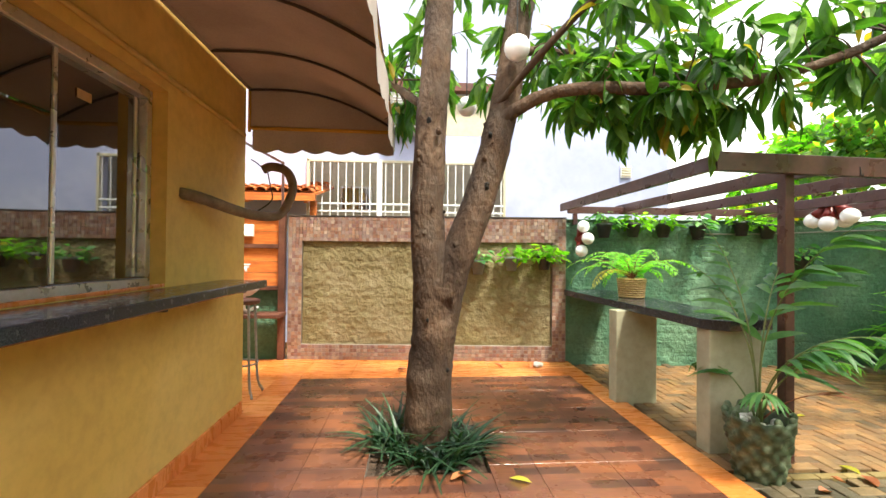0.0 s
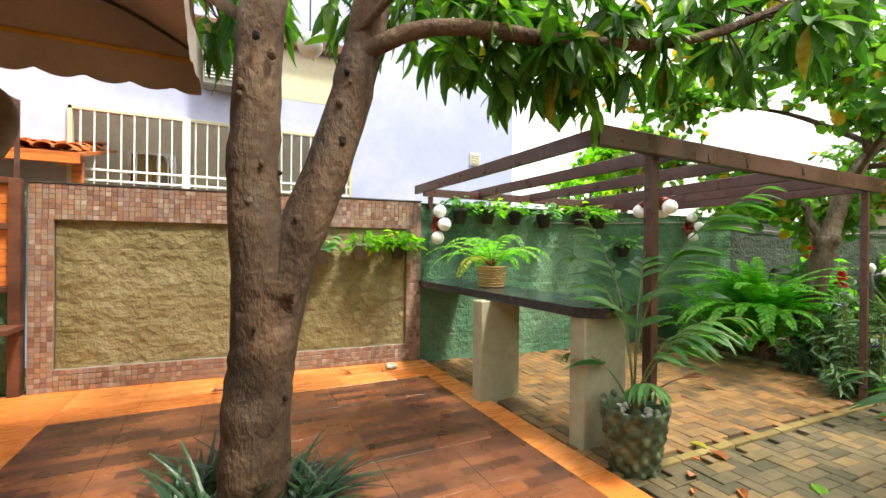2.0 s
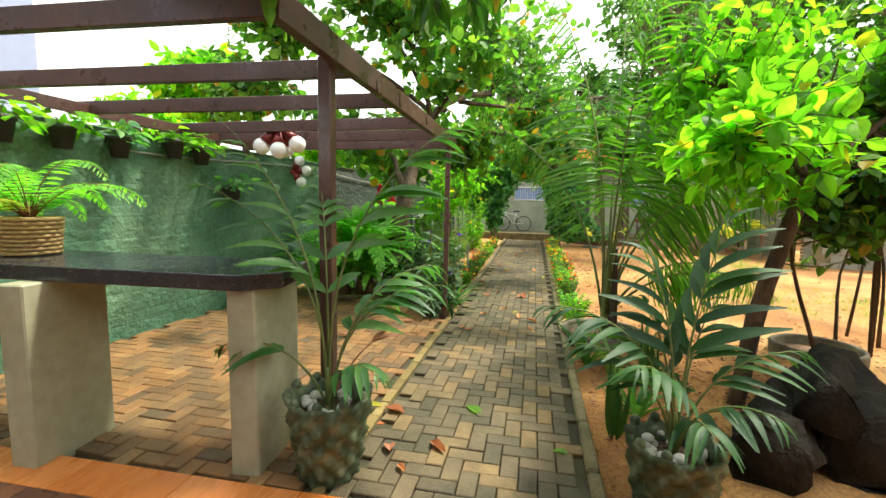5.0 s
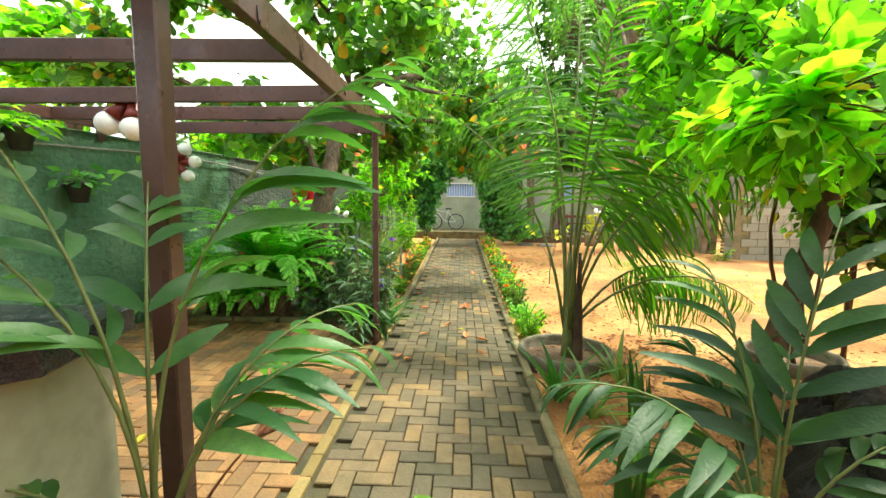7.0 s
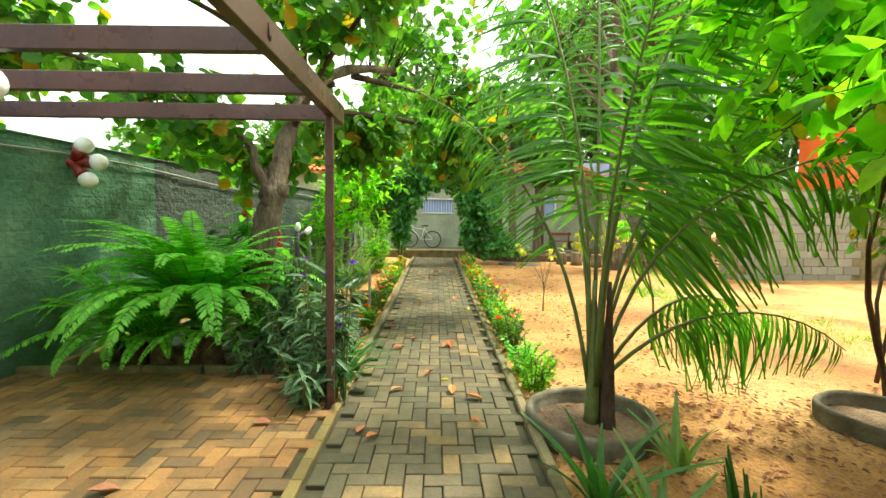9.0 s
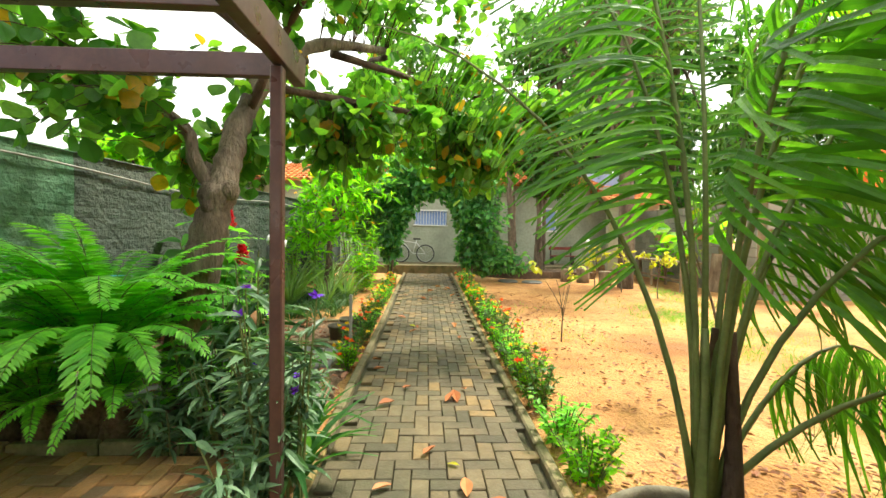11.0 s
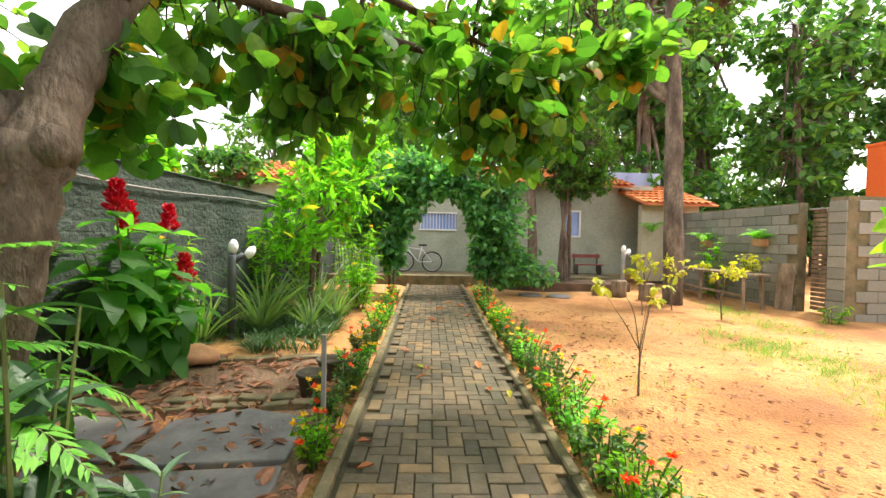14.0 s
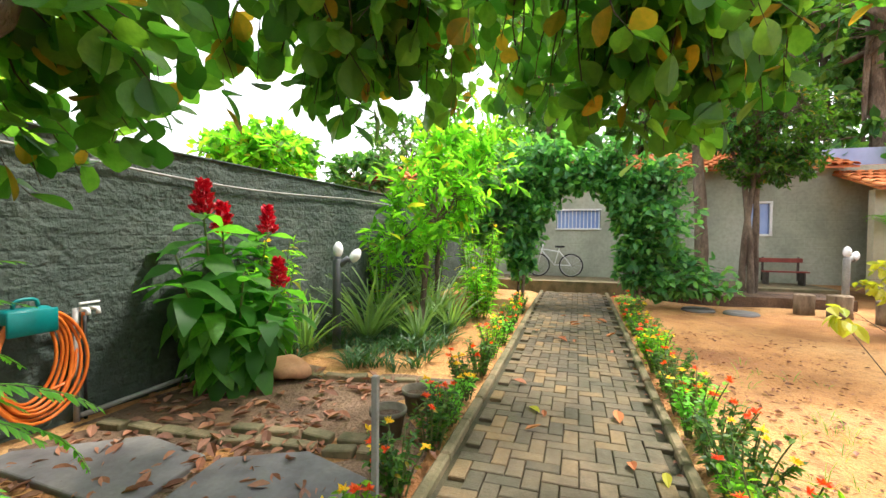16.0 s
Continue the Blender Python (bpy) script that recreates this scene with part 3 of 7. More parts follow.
def frond(gs, gl, base, head, length, rise, tip, n, tpl, leaf_len, r0=0.012, start=0.22, fan=65, sag=0.3, rng=None, roll=0.0):
    """A feathered frond: a rachis that rises and bends over, with leaflets on both sides."""
    rng = rng or RNG
    a = radians(head)
    out = np.array([math.cos(a), math.sin(a), 0])
    base = np.array(base, float)
    ts = np.linspace(0, 1, 12)
    ang = np.radians(rise) + (np.radians(tip) - np.radians(rise)) * ts ** 1.35
    step = length / 11
    pts = [base]
    for t, e in zip(ts[:-1], ang[:-1]):
        pts.append(pts[-1] + step * (out * math.cos(e) + np.array([0, 0, math.sin(e)])))
    pts = np.array(pts)
    gs.tube(pts, np.linspace(r0, r0 * 0.2, 12), 5)
    side = np.array([-out[1], out[0], 0])
    u = np.linspace(start, 0.985, n)
    u = np.clip(u + rng.normal(0, 0.25 / n, n), 0, 0.99)
    P = np.stack([np.interp(u, ts, pts[:, k]) for k in range(3)], 1)
    T = np.gradient(pts, axis=0)
    T = np.stack([np.interp(u, ts, T[:, k]) for k in range(3)], 1)
    T /= np.linalg.norm(T, axis=1)[:, None]
    nrm = np.cross(side, T) * -1
    nrm = np.where(nrm[:, 2:3] < 0, nrm, nrm)
    f = np.radians(fan) * (1 - 0.55 * u ** 2)
    ln = leaf_len * np.clip(np.sin(np.pi * np.clip(u * 0.86 + 0.1, 0, 1)) ** 0.6, 0.2, 1)
    for s in (-1, 1):
        d = T * np.cos(f)[:, None] + s * side * np.sin(f)[:, None]
        d = d + np.array([0, 0, -1.0]) * (sag * rng.uniform(0.6, 1.4, n))[:, None] + nrm * roll
        scatter(gl, tpl, P, d, ln * rng.uniform(0.85, 1.1, n), 0.12, rng, up=np.cross(side, T) * -1 + np.array([0, 0, 0.4]))


def limb(g, pts, r0, r1, n=10, seg=14, rough=0.06, rng=None):
    """A branch with an uneven surface, along a smooth line. Returns its samples."""
    rng = rng or RNG
    c = curve(pts, seg)
    r = np.linspace(r0, r1, len(c)) * (1 + rng.normal(0, rough, len(c)))
    c[1:-1] += rng.normal(0, r0 * 0.035, (len(c) - 2, 3))
    g.tube(c, r, n)
    return c, r


def crown(gt, gl, samples, regions, count, per, tpl, size, spread=0.3, droop=0.5, twig=0.008, rng=None, along=0.45):
    """Twigs that leave the nearest limb for random places in ellipsoids, each with a spray of leaves at its end.
    regions: (centre, radii, weight)."""
    rng = rng or RNG
    samples = np.asarray(samples)
    w = np.array([r[2] for r in regions], float)
    pick = rng.choice(len(regions), count, p=w / w.sum())
    for i in pick:
        c, rad = np.array(regions[i][0], float), np.array(regions[i][1], float)
        d = rng.normal(0, 1, 3)
        d /= np.linalg.norm(d)
        p = c + d * rad * rng.uniform(0.25, 1.0) ** 0.5
        near = samples[np.argmin(((samples - p) ** 2).sum(1) + rng.uniform(0, 0.08, len(samples)))]
        mid = (near + p) / 2 + rng.normal(0, 0.07, 3) * min(np.linalg.norm(p - near), 1) + np.array([0, 0, 0.06 * np.linalg.norm(p - near)])
        ln = curve([near, mid, p], 6)
        gt.tube(ln, np.linspace(twig, twig * 0.3, 7), 4, False)
        out = p - near
        out /= np.linalg.norm(out) + 1e-6
        t = rng.uniform(1 - along, 1.0, per)
        pos = np.stack([np.interp(t, np.linspace(0, 1, 7), ln[:, k]) for k in range(3)], 1)
        way = out * 0.5 + rng.normal(0, spread * 2.2, (per, 3)) + np.array([0, 0, -droop])
        scatter(gl, tpl, pos, way, size * rng.uniform(0.6, 1.15, per), 0.45, rng)


def tuft(g, at, n, length, width, spread=0.9, droop=0.7, rng=None, seg=5, rise=1.0):
    """Strap leaves that spring from one place and bend over."""
    rng = rng or RNG
    tpl = blade(width / length, seg, 0.35, 0.25, droop)
    a = rng.uniform(0, 2 * np.pi, n)
    sp = rng.uniform(0.15, 1, n) * spread
    way = np.stack([np.cos(a) * sp, np.sin(a) * sp, np.full(n, rise)], 1)
    pos = np.array(at) + np.stack([np.cos(a), np.sin(a), np.zeros(n)], 1) * 0.03
    scatter(g, tpl, pos, way, length * rng.uniform(0.6, 1.1, n), 0.15, rng)


MANGO = blade(0.26, 5, 0.45, 0.18, 0.3, 0.0, 0.012)
ROUND = blade(0.8, 5, 0.56, 0.08, 0.12, 0.5)
OVAL = blade(0.55, 4, 0.42, 0.12, 0.2)
PINNA = blade(0.2, 2, 0.35, 0.1, 0.15)
STRAP = blade(0.13, 4, 0.4, 0.25, 0.35)
PALMLET = blade(0.13, 5, 0.4, 0.15, 0.45)
SMALL = blade(0.45, 3, 0.45, 0.15, 0.15)
LANCE = blade(0.2, 4, 0.4, 0.2, 0.3)


# ---- ground, patio, path ----
def rise(x):
    t = min(max((x - 9.0) / 7.0, 0), 1)
    return 0.11 * t * t * (3 - 2 * t)


def path_l(x):
    return 2.81 - 0.026 * (x - 2.3)


def path_r(x):
    return 1.56 - 0.03 * (x - 2.3)


def wall_y(x):
    return 6.03 - 0.0957 * (x - 2.22) if x > 2.22 else 6.03 - 0.077 * (x - 2.22)


def ground_sheet():
    g = Geo()
    xs = sorted(set(list(np.arange(-8, 20, 0.25)) + [-400, -120, -40, -15, 24, 32, 45, 80, 160, 400]))
    ys = sorted(set(list(np.arange(-12, 8, 0.25)) + [-400, -120, -50, -25, -16, 12, 25, 60, 160, 400]))

    def z(x, y):
        base = rise(x) - 0.05
        if x < 2.4 and y > -30:
            return -0.12
        d = 0.025 * noise.noise((x * 0.7, y * 0.7, 3)) + 0.018 * noise.noise((x * 2.3, y * 2.3, 9))
        if path_r(x) - 0.15 < y < path_l(x) + 0.15 or (x < 6.6 and y > 2):
            return base - 0.06
        return base + d + 0.01
    v = [(x, y, z(x, y)) for x in xs for y in ys]
    w = len(ys)
    g.add(v, [(i * w + j, (i + 1) * w + j, (i + 1) * w + j + 1, i * w + j + 1) for i in range(len(xs) - 1) for j in range(w - 1)])
    return solid("ground", g, "soil", "sandy orange-brown garden soil with scattered leaves", "ground", kind="structure", smooth=True)


ground_sheet()

# patio slab, with a square left open for the tree
g = Geo()
X0, X1, Y0, Y1 = -6.0, 2.27, -6.0, 6.6
SQ = (-0.30, 0.58, 2.98, 3.82)
for a, b, c, d in ((X0, SQ[0], Y0, Y1), (SQ[1], X1, Y0, Y1), (SQ[0], SQ[1], Y0, SQ[2]), (SQ[0], SQ[1], SQ[3], Y1)):
    g.prism([(a, c), (b, c), (b, d), (a, d)], -0.3, -0.012)
patio = solid("patio_floor", g, "grout", "patio of dark wood-look tiles with an orange tile border", "floor", kind="structure")

g = Geo()
g.prism([(2.27, 2.6), (6.32, 2.6), (6.32, 6.0), (2.27, 6.2)], -0.3, -0.045)
courtyard = solid("courtyard_paving", g, "joint", "courtyard of tan herringbone pavers with mossy joints", "paving", kind="structure")
g = Geo()
path_v = []
for i in range(60):
    x = 2.27 + (16.5 - 2.27) * i / 59
    path_v += [(x, path_r(x) - 0.02, rise(x) - 0.04), (x, path_l(x) + 0.02, rise(x) - 0.04)]
g.add(path_v, [(2 * i, 2 * i + 2, 2 * i + 3, 2 * i + 1) for i in range(59)])
garden_path = solid("garden_path", g, "joint", "garden path of weathered grey pavers between low kerbs", "path", kind="structure")

# kerbs: short concrete lengths
def kerb_line(name, fn, x0, x1, w, off, label):
    e = thing(name, label, "kerb")
    tagged(e, kind="structure")
    x = x0
    i = 0
    while x < x1:
        ln = 0.42 + 0.16 * ((i * 37) % 10) / 10
        xe = min(x + ln, x1)
        k = Geo().beam((x + 0.006, fn(x) + off, rise(x) - 0.035), (xe - 0.006, fn(xe) + off, rise(xe) - 0.035 + 0.004 * ((i % 3) - 1)), w, 0.1, 0.012)
        part("kerb_stone", k, "kerb", e)
        x, i = xe, i + 1
    return e


kerb_line("kerb_south", path_r, 2.3, 16.5, 0.07, -0.05, "weathered concrete kerb along the garden path")
kerb_line("kerb_north", path_l, 6.4, 16.5, 0.07, 0.05, "mossy concrete kerb along the garden path")
e = tagged(thing("bed_kerb", "low mossy kerb between the pavers and the fern bed", "kerb"), kind="structure")
for i in range(5):
    part("kerb_stone", Geo().beam((6.34 - 0.01 * i, 3.05 + i * 0.52, -0.02), (6.33 - 0.01 * i, 3.05 + i * 0.52 + 0.505, -0.02), 0.07, 0.1, 0.012), "kerb", e)

# ---- boundary walls ----
def rough_wall(name, x0, x1, top, mat, label, amp, thick=0.16, step=0.035, z0=-0.2):
    """A roughcast wall along the boundary, its face uneven course by course."""
    g = Geo()
    nu, nv = int((x1 - x0) / step), int((top - z0) / step)

    def face(u, v):
        x, z = x0 + (x1 - x0) * u, z0 + (top - z0) * v
        row = math.floor(z / 0.11)
        fz = z / 0.11 - row
        fx = (x / 0.22 + 0.5 * (row % 2)) % 1
        joint = 1.0 if min(fz, 1 - fz) < 0.16 or min(fx, 1 - fx) < 0.08 else 0.0
        d = amp * (noise.noise((x * 3.1, z * 4.3, 1.7)) + 0.8 * noise.noise((x * 11, z * 13, 5.2)))
        d -= joint * amp * 0.55 * max(0.0, noise.noise((x * 1.3, z * 1.7, 8)) + 0.45)
        return (x, wall_y(x) - d, z)
    g.grid(face, nu, nv)
    xa, xb = x0, x1
    for a, b in ((xa, xb),):
        ya, yb = wall_y(a) + 0.02, wall_y(b) + 0.02
        g.add([(a, ya, z0), (b, yb, z0), (b, yb, top), (a, ya, top), (a, ya + thick, z0), (b, yb + thick, z0), (b, yb + thick, top), (a, ya + thick, top)],
              [(4, 5, 6, 7)[::-1], (0, 3, 7, 4)[::-1], (1, 2, 6, 5)])
        g.add([(a, ya - 0.035, top), (b, yb - 0.035, top), (b, yb + thick, top), (a, ya + thick, top), (a, ya - 0.035, top + 0.02), (b, yb - 0.035, top + 0.02), (b, yb + thick, top + 0.02), (a, ya + thick, top + 0.02)],
              [(0, 1, 5, 4), (4, 5, 6, 7), (3, 2, 6, 7)[::-1], (0, 1, 2, 3)[::-1]])
    return solid(name, g, mat, label, "wall", kind="structure", smooth=True)


rough_wall("wall_green", 2.235, 8.0, 2.03, "green_wall", "dark green painted roughcast garden wall", 0.012)
rough_wall("wall_grey", 8.0, 17.5, 2.03, "grey_wall", "grey-green unpainted roughcast garden wall", 0.014, step=0.05)
rough_wall("wall_panel", -1.55, 2.02, 1.72, "panel", "mustard roughcast panel of the patio wall", 0.012)

# mosaic border of the patio wall: backing, tiles come last
g = Geo()
def strip(x0, x1, z0, z1, d0=0.03, d1=-0.16):
    v = [(x, wall_y(x) - d, z) for z in (z0, z1) for d in (d0, d1) for x in (x0, x1)]
    g.add(v, [(0, 1, 5, 4), (2, 3, 7, 6)[::-1], (4, 5, 7, 6), (0, 1, 3, 2)[::-1], (0, 4, 6, 2)[::-1], (1, 5, 7, 3)])
strip(-1.76, 2.225, 1.70, 2.05)
strip(-1.76, -1.56, -0.1, 1.70)
strip(2.03, 2.225, -0.1, 1.70)
strip(-1.56, 2.03, -0.1, 0.22)
mosaic_wall = solid("wall_mosaic_border", g, "grout", "patio wall framed by small brown and beige mosaic tiles", "wall", kind="structure")
g = Geo()
strip(-1.76, 2.225, 2.055, 2.07, 0.045, -0.17)
solid("wall_coping", g, "dark_tube", "thin dark metal strip along the patio wall top", "trim", kind="structure")

# sink niche wall left of the mosaic
g = Geo()
g.box((-3.0, 6.47, 0.9), (2.3, 0.16, 2.2))
solid("wall_niche", g, "green_wall", "mossy dark green wall behind the outdoor sink", "wall", kind="structure")

# ---- the yellow house ----
HX, HY = -1.6, 4.25
WY0, WY1, WZ0, WZ1 = 0.2, 2.93, 1.3, 2.58
wh = tagged(thing("wall_house", "ochre yellow painted house wall with a deep window opening", "wall"), kind="structure")
for x0, x1, y0, y1, z0, z1 in ((-1.85, HX, -6, WY0, -0.1, 3.6), (-1.85, HX, WY1, HY, -0.1, 3.6), (-1.85, HX, WY0, WY1, -0.1, WZ0), (-1.85, HX, WY0, WY1, WZ1, 3.6), (-6.0, -1.85, HY - 0.25, HY, -0.1, 3.6), (-6.0, -5.8, -6.0, HY - 0.25, -0.1, 3.6), (-5.8, -1.85, -6.0, -5.8, -0.1, 3.6)):
    part("wall_piece", Geo().prism([(x0, y0), (x1, y0), (x1, y1), (x0, y1)], z0, z1), "house", wh)
g = Geo()
g.prism([(-6.2, -6.2), (-1.5, -6.2), (-1.5, HY + 0.1), (-6.2, HY + 0.1)], 3.6, 3.75)
solid("ceiling", g, "white", "flat roof slab of the yellow house", "roof", kind="structure")
# back wall of the patio, behind the start of the walk
g = Geo()
g.prism([(-1.6, -6.2), (7.5, -6.2), (7.5, -6.0), (-1.6, -6.0)], -0.1, 3.2)
solid("wall_back", g, "house", "plain ochre wall closing the yard behind the patio", "wall", kind="structure")

# window of the house
win = tagged(thing("window_1", "sliding aluminium window with dark glass above the counter", "window"), kind="structure")
FX = -1.74
for z in (WZ0 + 0.03, WZ1 - 0.035):
    part("window_frame", Geo().box((FX, (WY0 + WY1) / 2, z), (0.09, WY1 - WY0 - 0.004, 0.06)), "alu", win)
for y in (WY0 + 0.03, WY1 - 0.03):
    part("window_frame", Geo().box((FX, y, (WZ0 + WZ1) / 2), (0.09, 0.05, WZ1 - WZ0 - 0.13)), "alu", win)
for y0, y1, x in ((WY0 + 0.06, 1.2, FX - 0.02), (1.1, 2.2, FX + 0.02), (2.12, WY1 - 0.06, FX - 0.02)):
    s = part("sash", Geo().box((x, y0 + 0.02, (WZ0 + WZ1) / 2), (0.028, 0.024, WZ1 - WZ0 - 0.14)).box((x, y1 - 0.02, (WZ0 + WZ1) / 2), (0.028, 0.024, WZ1 - WZ0 - 0.14)), "alu", win)
    part("pane", Geo().box((x, (y0 + y1) / 2, (WZ0 + WZ1) / 2), (0.008, y1 - y0 - 0.07, WZ1 - WZ0 - 0.13), bev=0), "glass", s)
part("sticker", Geo().box((FX - 0.012, 2.42, 2.36), (0.004, 0.1, 0.05), bev=0), "wicker", win, "small beige paper sticker")

# counter under the window
ctr = thing("counter", "dark stone counter fixed under the house window", "counter", (0, 0, 0))
g = Geo()
g.box((-1.41, 0.9, 1.265), (0.37, 5.75, 0.062), bev=0.006)
part("countertop", g, "granite", ctr)
part("upstand", Geo().box((-1.61, 1.57, 1.31), (0.03, 2.7, 0.02)), "orange_tile", ctr, "terracotta strip at the back of the counter")
for y in (-1.2, 0.6, 2.4, 3.5):
    part("bracket", Geo().beam((-1.6, y, 1.22), (-1.3, y, 1.22), 0.03, 0.03), "dark_tube", ctr)

# skirting tiles
sk = tagged(thing("baseboard", "orange skirting tiles along the yellow house wall", "skirting"), kind="structure")
for i in range(17):
    y0 = -6 + i * 0.6
    part("skirting_tile", Geo().box((HX + 0.012, (y0 + min(y0 + 0.6, HY)) / 2, 0.06), (0.022, min(0.595, HY - y0 - 0.005), 0.12)), "orange_tile", sk)

# conduit on the house wall
con = thing("conduit", "ochre painted conduit along the yellow house wall", "pipe")
part("pipe", Geo().tube([(HX + 0.02, -3, 2.72), (HX + 0.02, HY - 0.08, 2.64)], 0.018, 8), "house", con, "", True)
for y in (0.5, 1.8, 3.1, 4.0):
    part("clip", Geo().box((HX + 0.015, y, 2.69 - (y - 0.5) * 0.013), (0.03, 0.025, 0.05)), "house", con)

# ---- awning ----
aw = thing("awning", "taupe canvas awning with scalloped valance on the house wall", "awning")
def arch_pt(t, dz=0.0):
    x = HX + 0.03 + (1.39) * t
    return x, 3.12 - 0.39 * t + 0.16 * math.sin(math.pi * t * 0.9) + dz
g = Geo()
AY0, AY1 = -3.0, 4.28
g.grid(lambda u, v: (arch_pt(v)[0], AY0 + (AY1 - AY0) * u, arch_pt(v)[1] + 0.012 * math.sin(u * 60) * math.sin(math.pi * v)), 60, 14)
g.grid(lambda u, v: (arch_pt(v)[0], AY0 + (AY1 - AY0) * u, arch_pt(v)[1] + 0.006 + 0.012 * math.sin(u * 60) * math.sin(math.pi * v)), 60, 14)
part("canopy", g, "canvas", aw, "", True)
g = Geo()
def scallop(s):
    return 0.035 * abs(math.sin(math.pi * s / 0.24))
g.grid(lambda u, v: (-0.18 + 0.012 * math.sin(u * 40), AY0 + (AY1 - AY0) * u, 2.745 - v * (0.22 + scallop((AY1 - AY0) * u))), 240, 3)
part("valance", g, "canvas", aw, "scalloped front valance")
g = Geo()
g.grid(lambda u, v: (HX + 0.05 + 1.37 * u, AY1 + 0.005 + 0.006 * math.sin(u * 30), 2.735 - v * (0.2 + scallop(1.37 * u))), 60, 3)
part("valance", g, "canvas", aw, "scalloped side valance")
g = Geo()
g.grid(lambda u, v: (arch_pt(u)[0], AY1 + 0.003, 2.74 + (arch_pt(u)[1] - 2.74) * v), 24, 4)
part("side_panel", g, "canvas", aw)
part("side_tube", Geo().tube([(HX + 0.02, AY1, 2.74), (-0.19, AY1, 2.735)], 0.018, 8), "yellow_tube", aw, "ochre painted tube", True)
part("wall_post", Geo().tube([(HX + 0.025, AY1 - 0.01, 2.7), (HX + 0.025, AY1 - 0.01, 3.14)], 0.016, 8), "yellow_tube", aw, "ochre painted tube", True)
part("front_tube", Geo().tube([(-0.2, AY0, 2.74), (-0.2, AY1, 2.74)], 0.014, 8), "yellow_tube", aw, "", True)
part("wall_tube", Geo().tube([(HX + 0.025, AY0, 3.12), (HX + 0.025, AY1, 3.12)], 0.018, 8), "canvas", aw, "", True)
for y in (4.26, 3.46, 2.62, 1.75, 0.9, 0.0, -1.0, -2.0):
    part("rib", Geo().tube([(arch_pt(t)[0], y, arch_pt(t)[1] - 0.016) for t in np.linspace(0, 1, 14)], 0.011, 6), "dark_tube", aw, "", True)

# ---- neighbour's house behind the patio wall ----
NY = 7.5
nb = thing("neighbour_house", "white rendered house with a grilled window behind the wall", "house", (0, NY, 0))
for a, b, c, d in ((-3.9, -1.78, 0, 6.2), (1.66, 4.7, 0, 6.2), (-1.78, 1.66, 0, 2.05), (-1.78, 1.66, 3.14, 3.62), (-1.78, 1.66, 4.345, 6.2)):
    part("wall", Geo().prism([(a, 0), (b, 0), (b, 0.2), (a, 0.2)], c, d), "white_wall", nb)
part("wall", Geo().prism([(4.5, 0.2), (4.7, 0.2), (4.7, 5), (4.5, 5)], 0, 6.2), "white_wall", nb)
g = Geo()
g.prism([(-1.78, 0.0), (1.66, 0.0), (1.66, 0.2), (-1.78, 0.2)], 3.625, 4.34)
part("wall", g, "cream_wall", nb, "cream painted upper wall")
part("ledge", Geo().box((-0.06, -0.02, 4.43), (3.4, 0.3, 0.14)), "dark_wood", nb, "dark brown ledge")
wf = part("window", Geo().box((-0.06, -0.03, 3.12), (3.46, 0.07, 0.045)).box((-1.76, -0.03, 2.6), (0.045, 0.07, 1.1)).box((1.64, -0.03, 2.6), (0.045, 0.07, 1.1)), "cream_wall", nb)
for i in range(25):
    x = -1.66 + i * 0.135
    if abs(x + 0.55) > 0.05:
        part("window_bar", Geo().box((x, -0.05, 2.57), (0.018, 0.018, 1.06), bev=0.003), "white", wf)
part("window_post", Geo().box((-0.55, -0.06, 2.57), (0.09, 0.05, 1.1)), "white", wf)
for z in (2.38, 2.25):
    part("window_bar", Geo().box((-0.06, -0.055, z), (3.36, 0.02, 0.03)), "white", wf)
g = Geo()
g.prism([(-3.9, 1.2), (4.5, 1.2), (4.5, 1.35), (-3.9, 1.35)], 0, 4.2)
part("inner_wall", g, "cream_wall", nb, "cream wall inside the veranda")
for x in (-1.1, 0.3):
    p2 = part("inner_window", Geo().box((x, 1.17, 2.62), (0.62, 0.03, 0.5)), "alu", nb)
    part("pane", Geo().box((x, 1.15, 2.62), (0.54, 0.02, 0.42), bev=0), "glass", p2)
    for k in range(4):
        part("bar", Geo().box((x - 0.2 + 0.135 * k, 1.13, 2.62), (0.02, 0.02, 0.46)), "white", p2)
ac = thing("air_conditioner", "grey louvred air conditioner box on the white house", "air conditioner", (-0.1, NY - 0.28, 3.58))
part("housing", Geo().box((0, 0.12, 0.33), (0.52, 0.3, 0.66)), "pvc", ac)
for i in range(12):
    part("louvre", Geo().box((0, -0.045, 0.08 + i * 0.045), (0.46, 0.02, 0.022)), "alu", ac)
vent = thing("wall_vent", "small white slatted vent on the neighbour's wall", "vent", (3.88, NY - 0.03, 2.95))
part("vent_frame", Geo().box((0, 0.01, 0.1), (0.2, 0.03, 0.22)), "white", vent)
for i in range(4):
    part("slat", Geo().box((0, -0.012, 0.03 + i * 0.045), (0.17, 0.02, 0.02)), "cream_wall", vent)

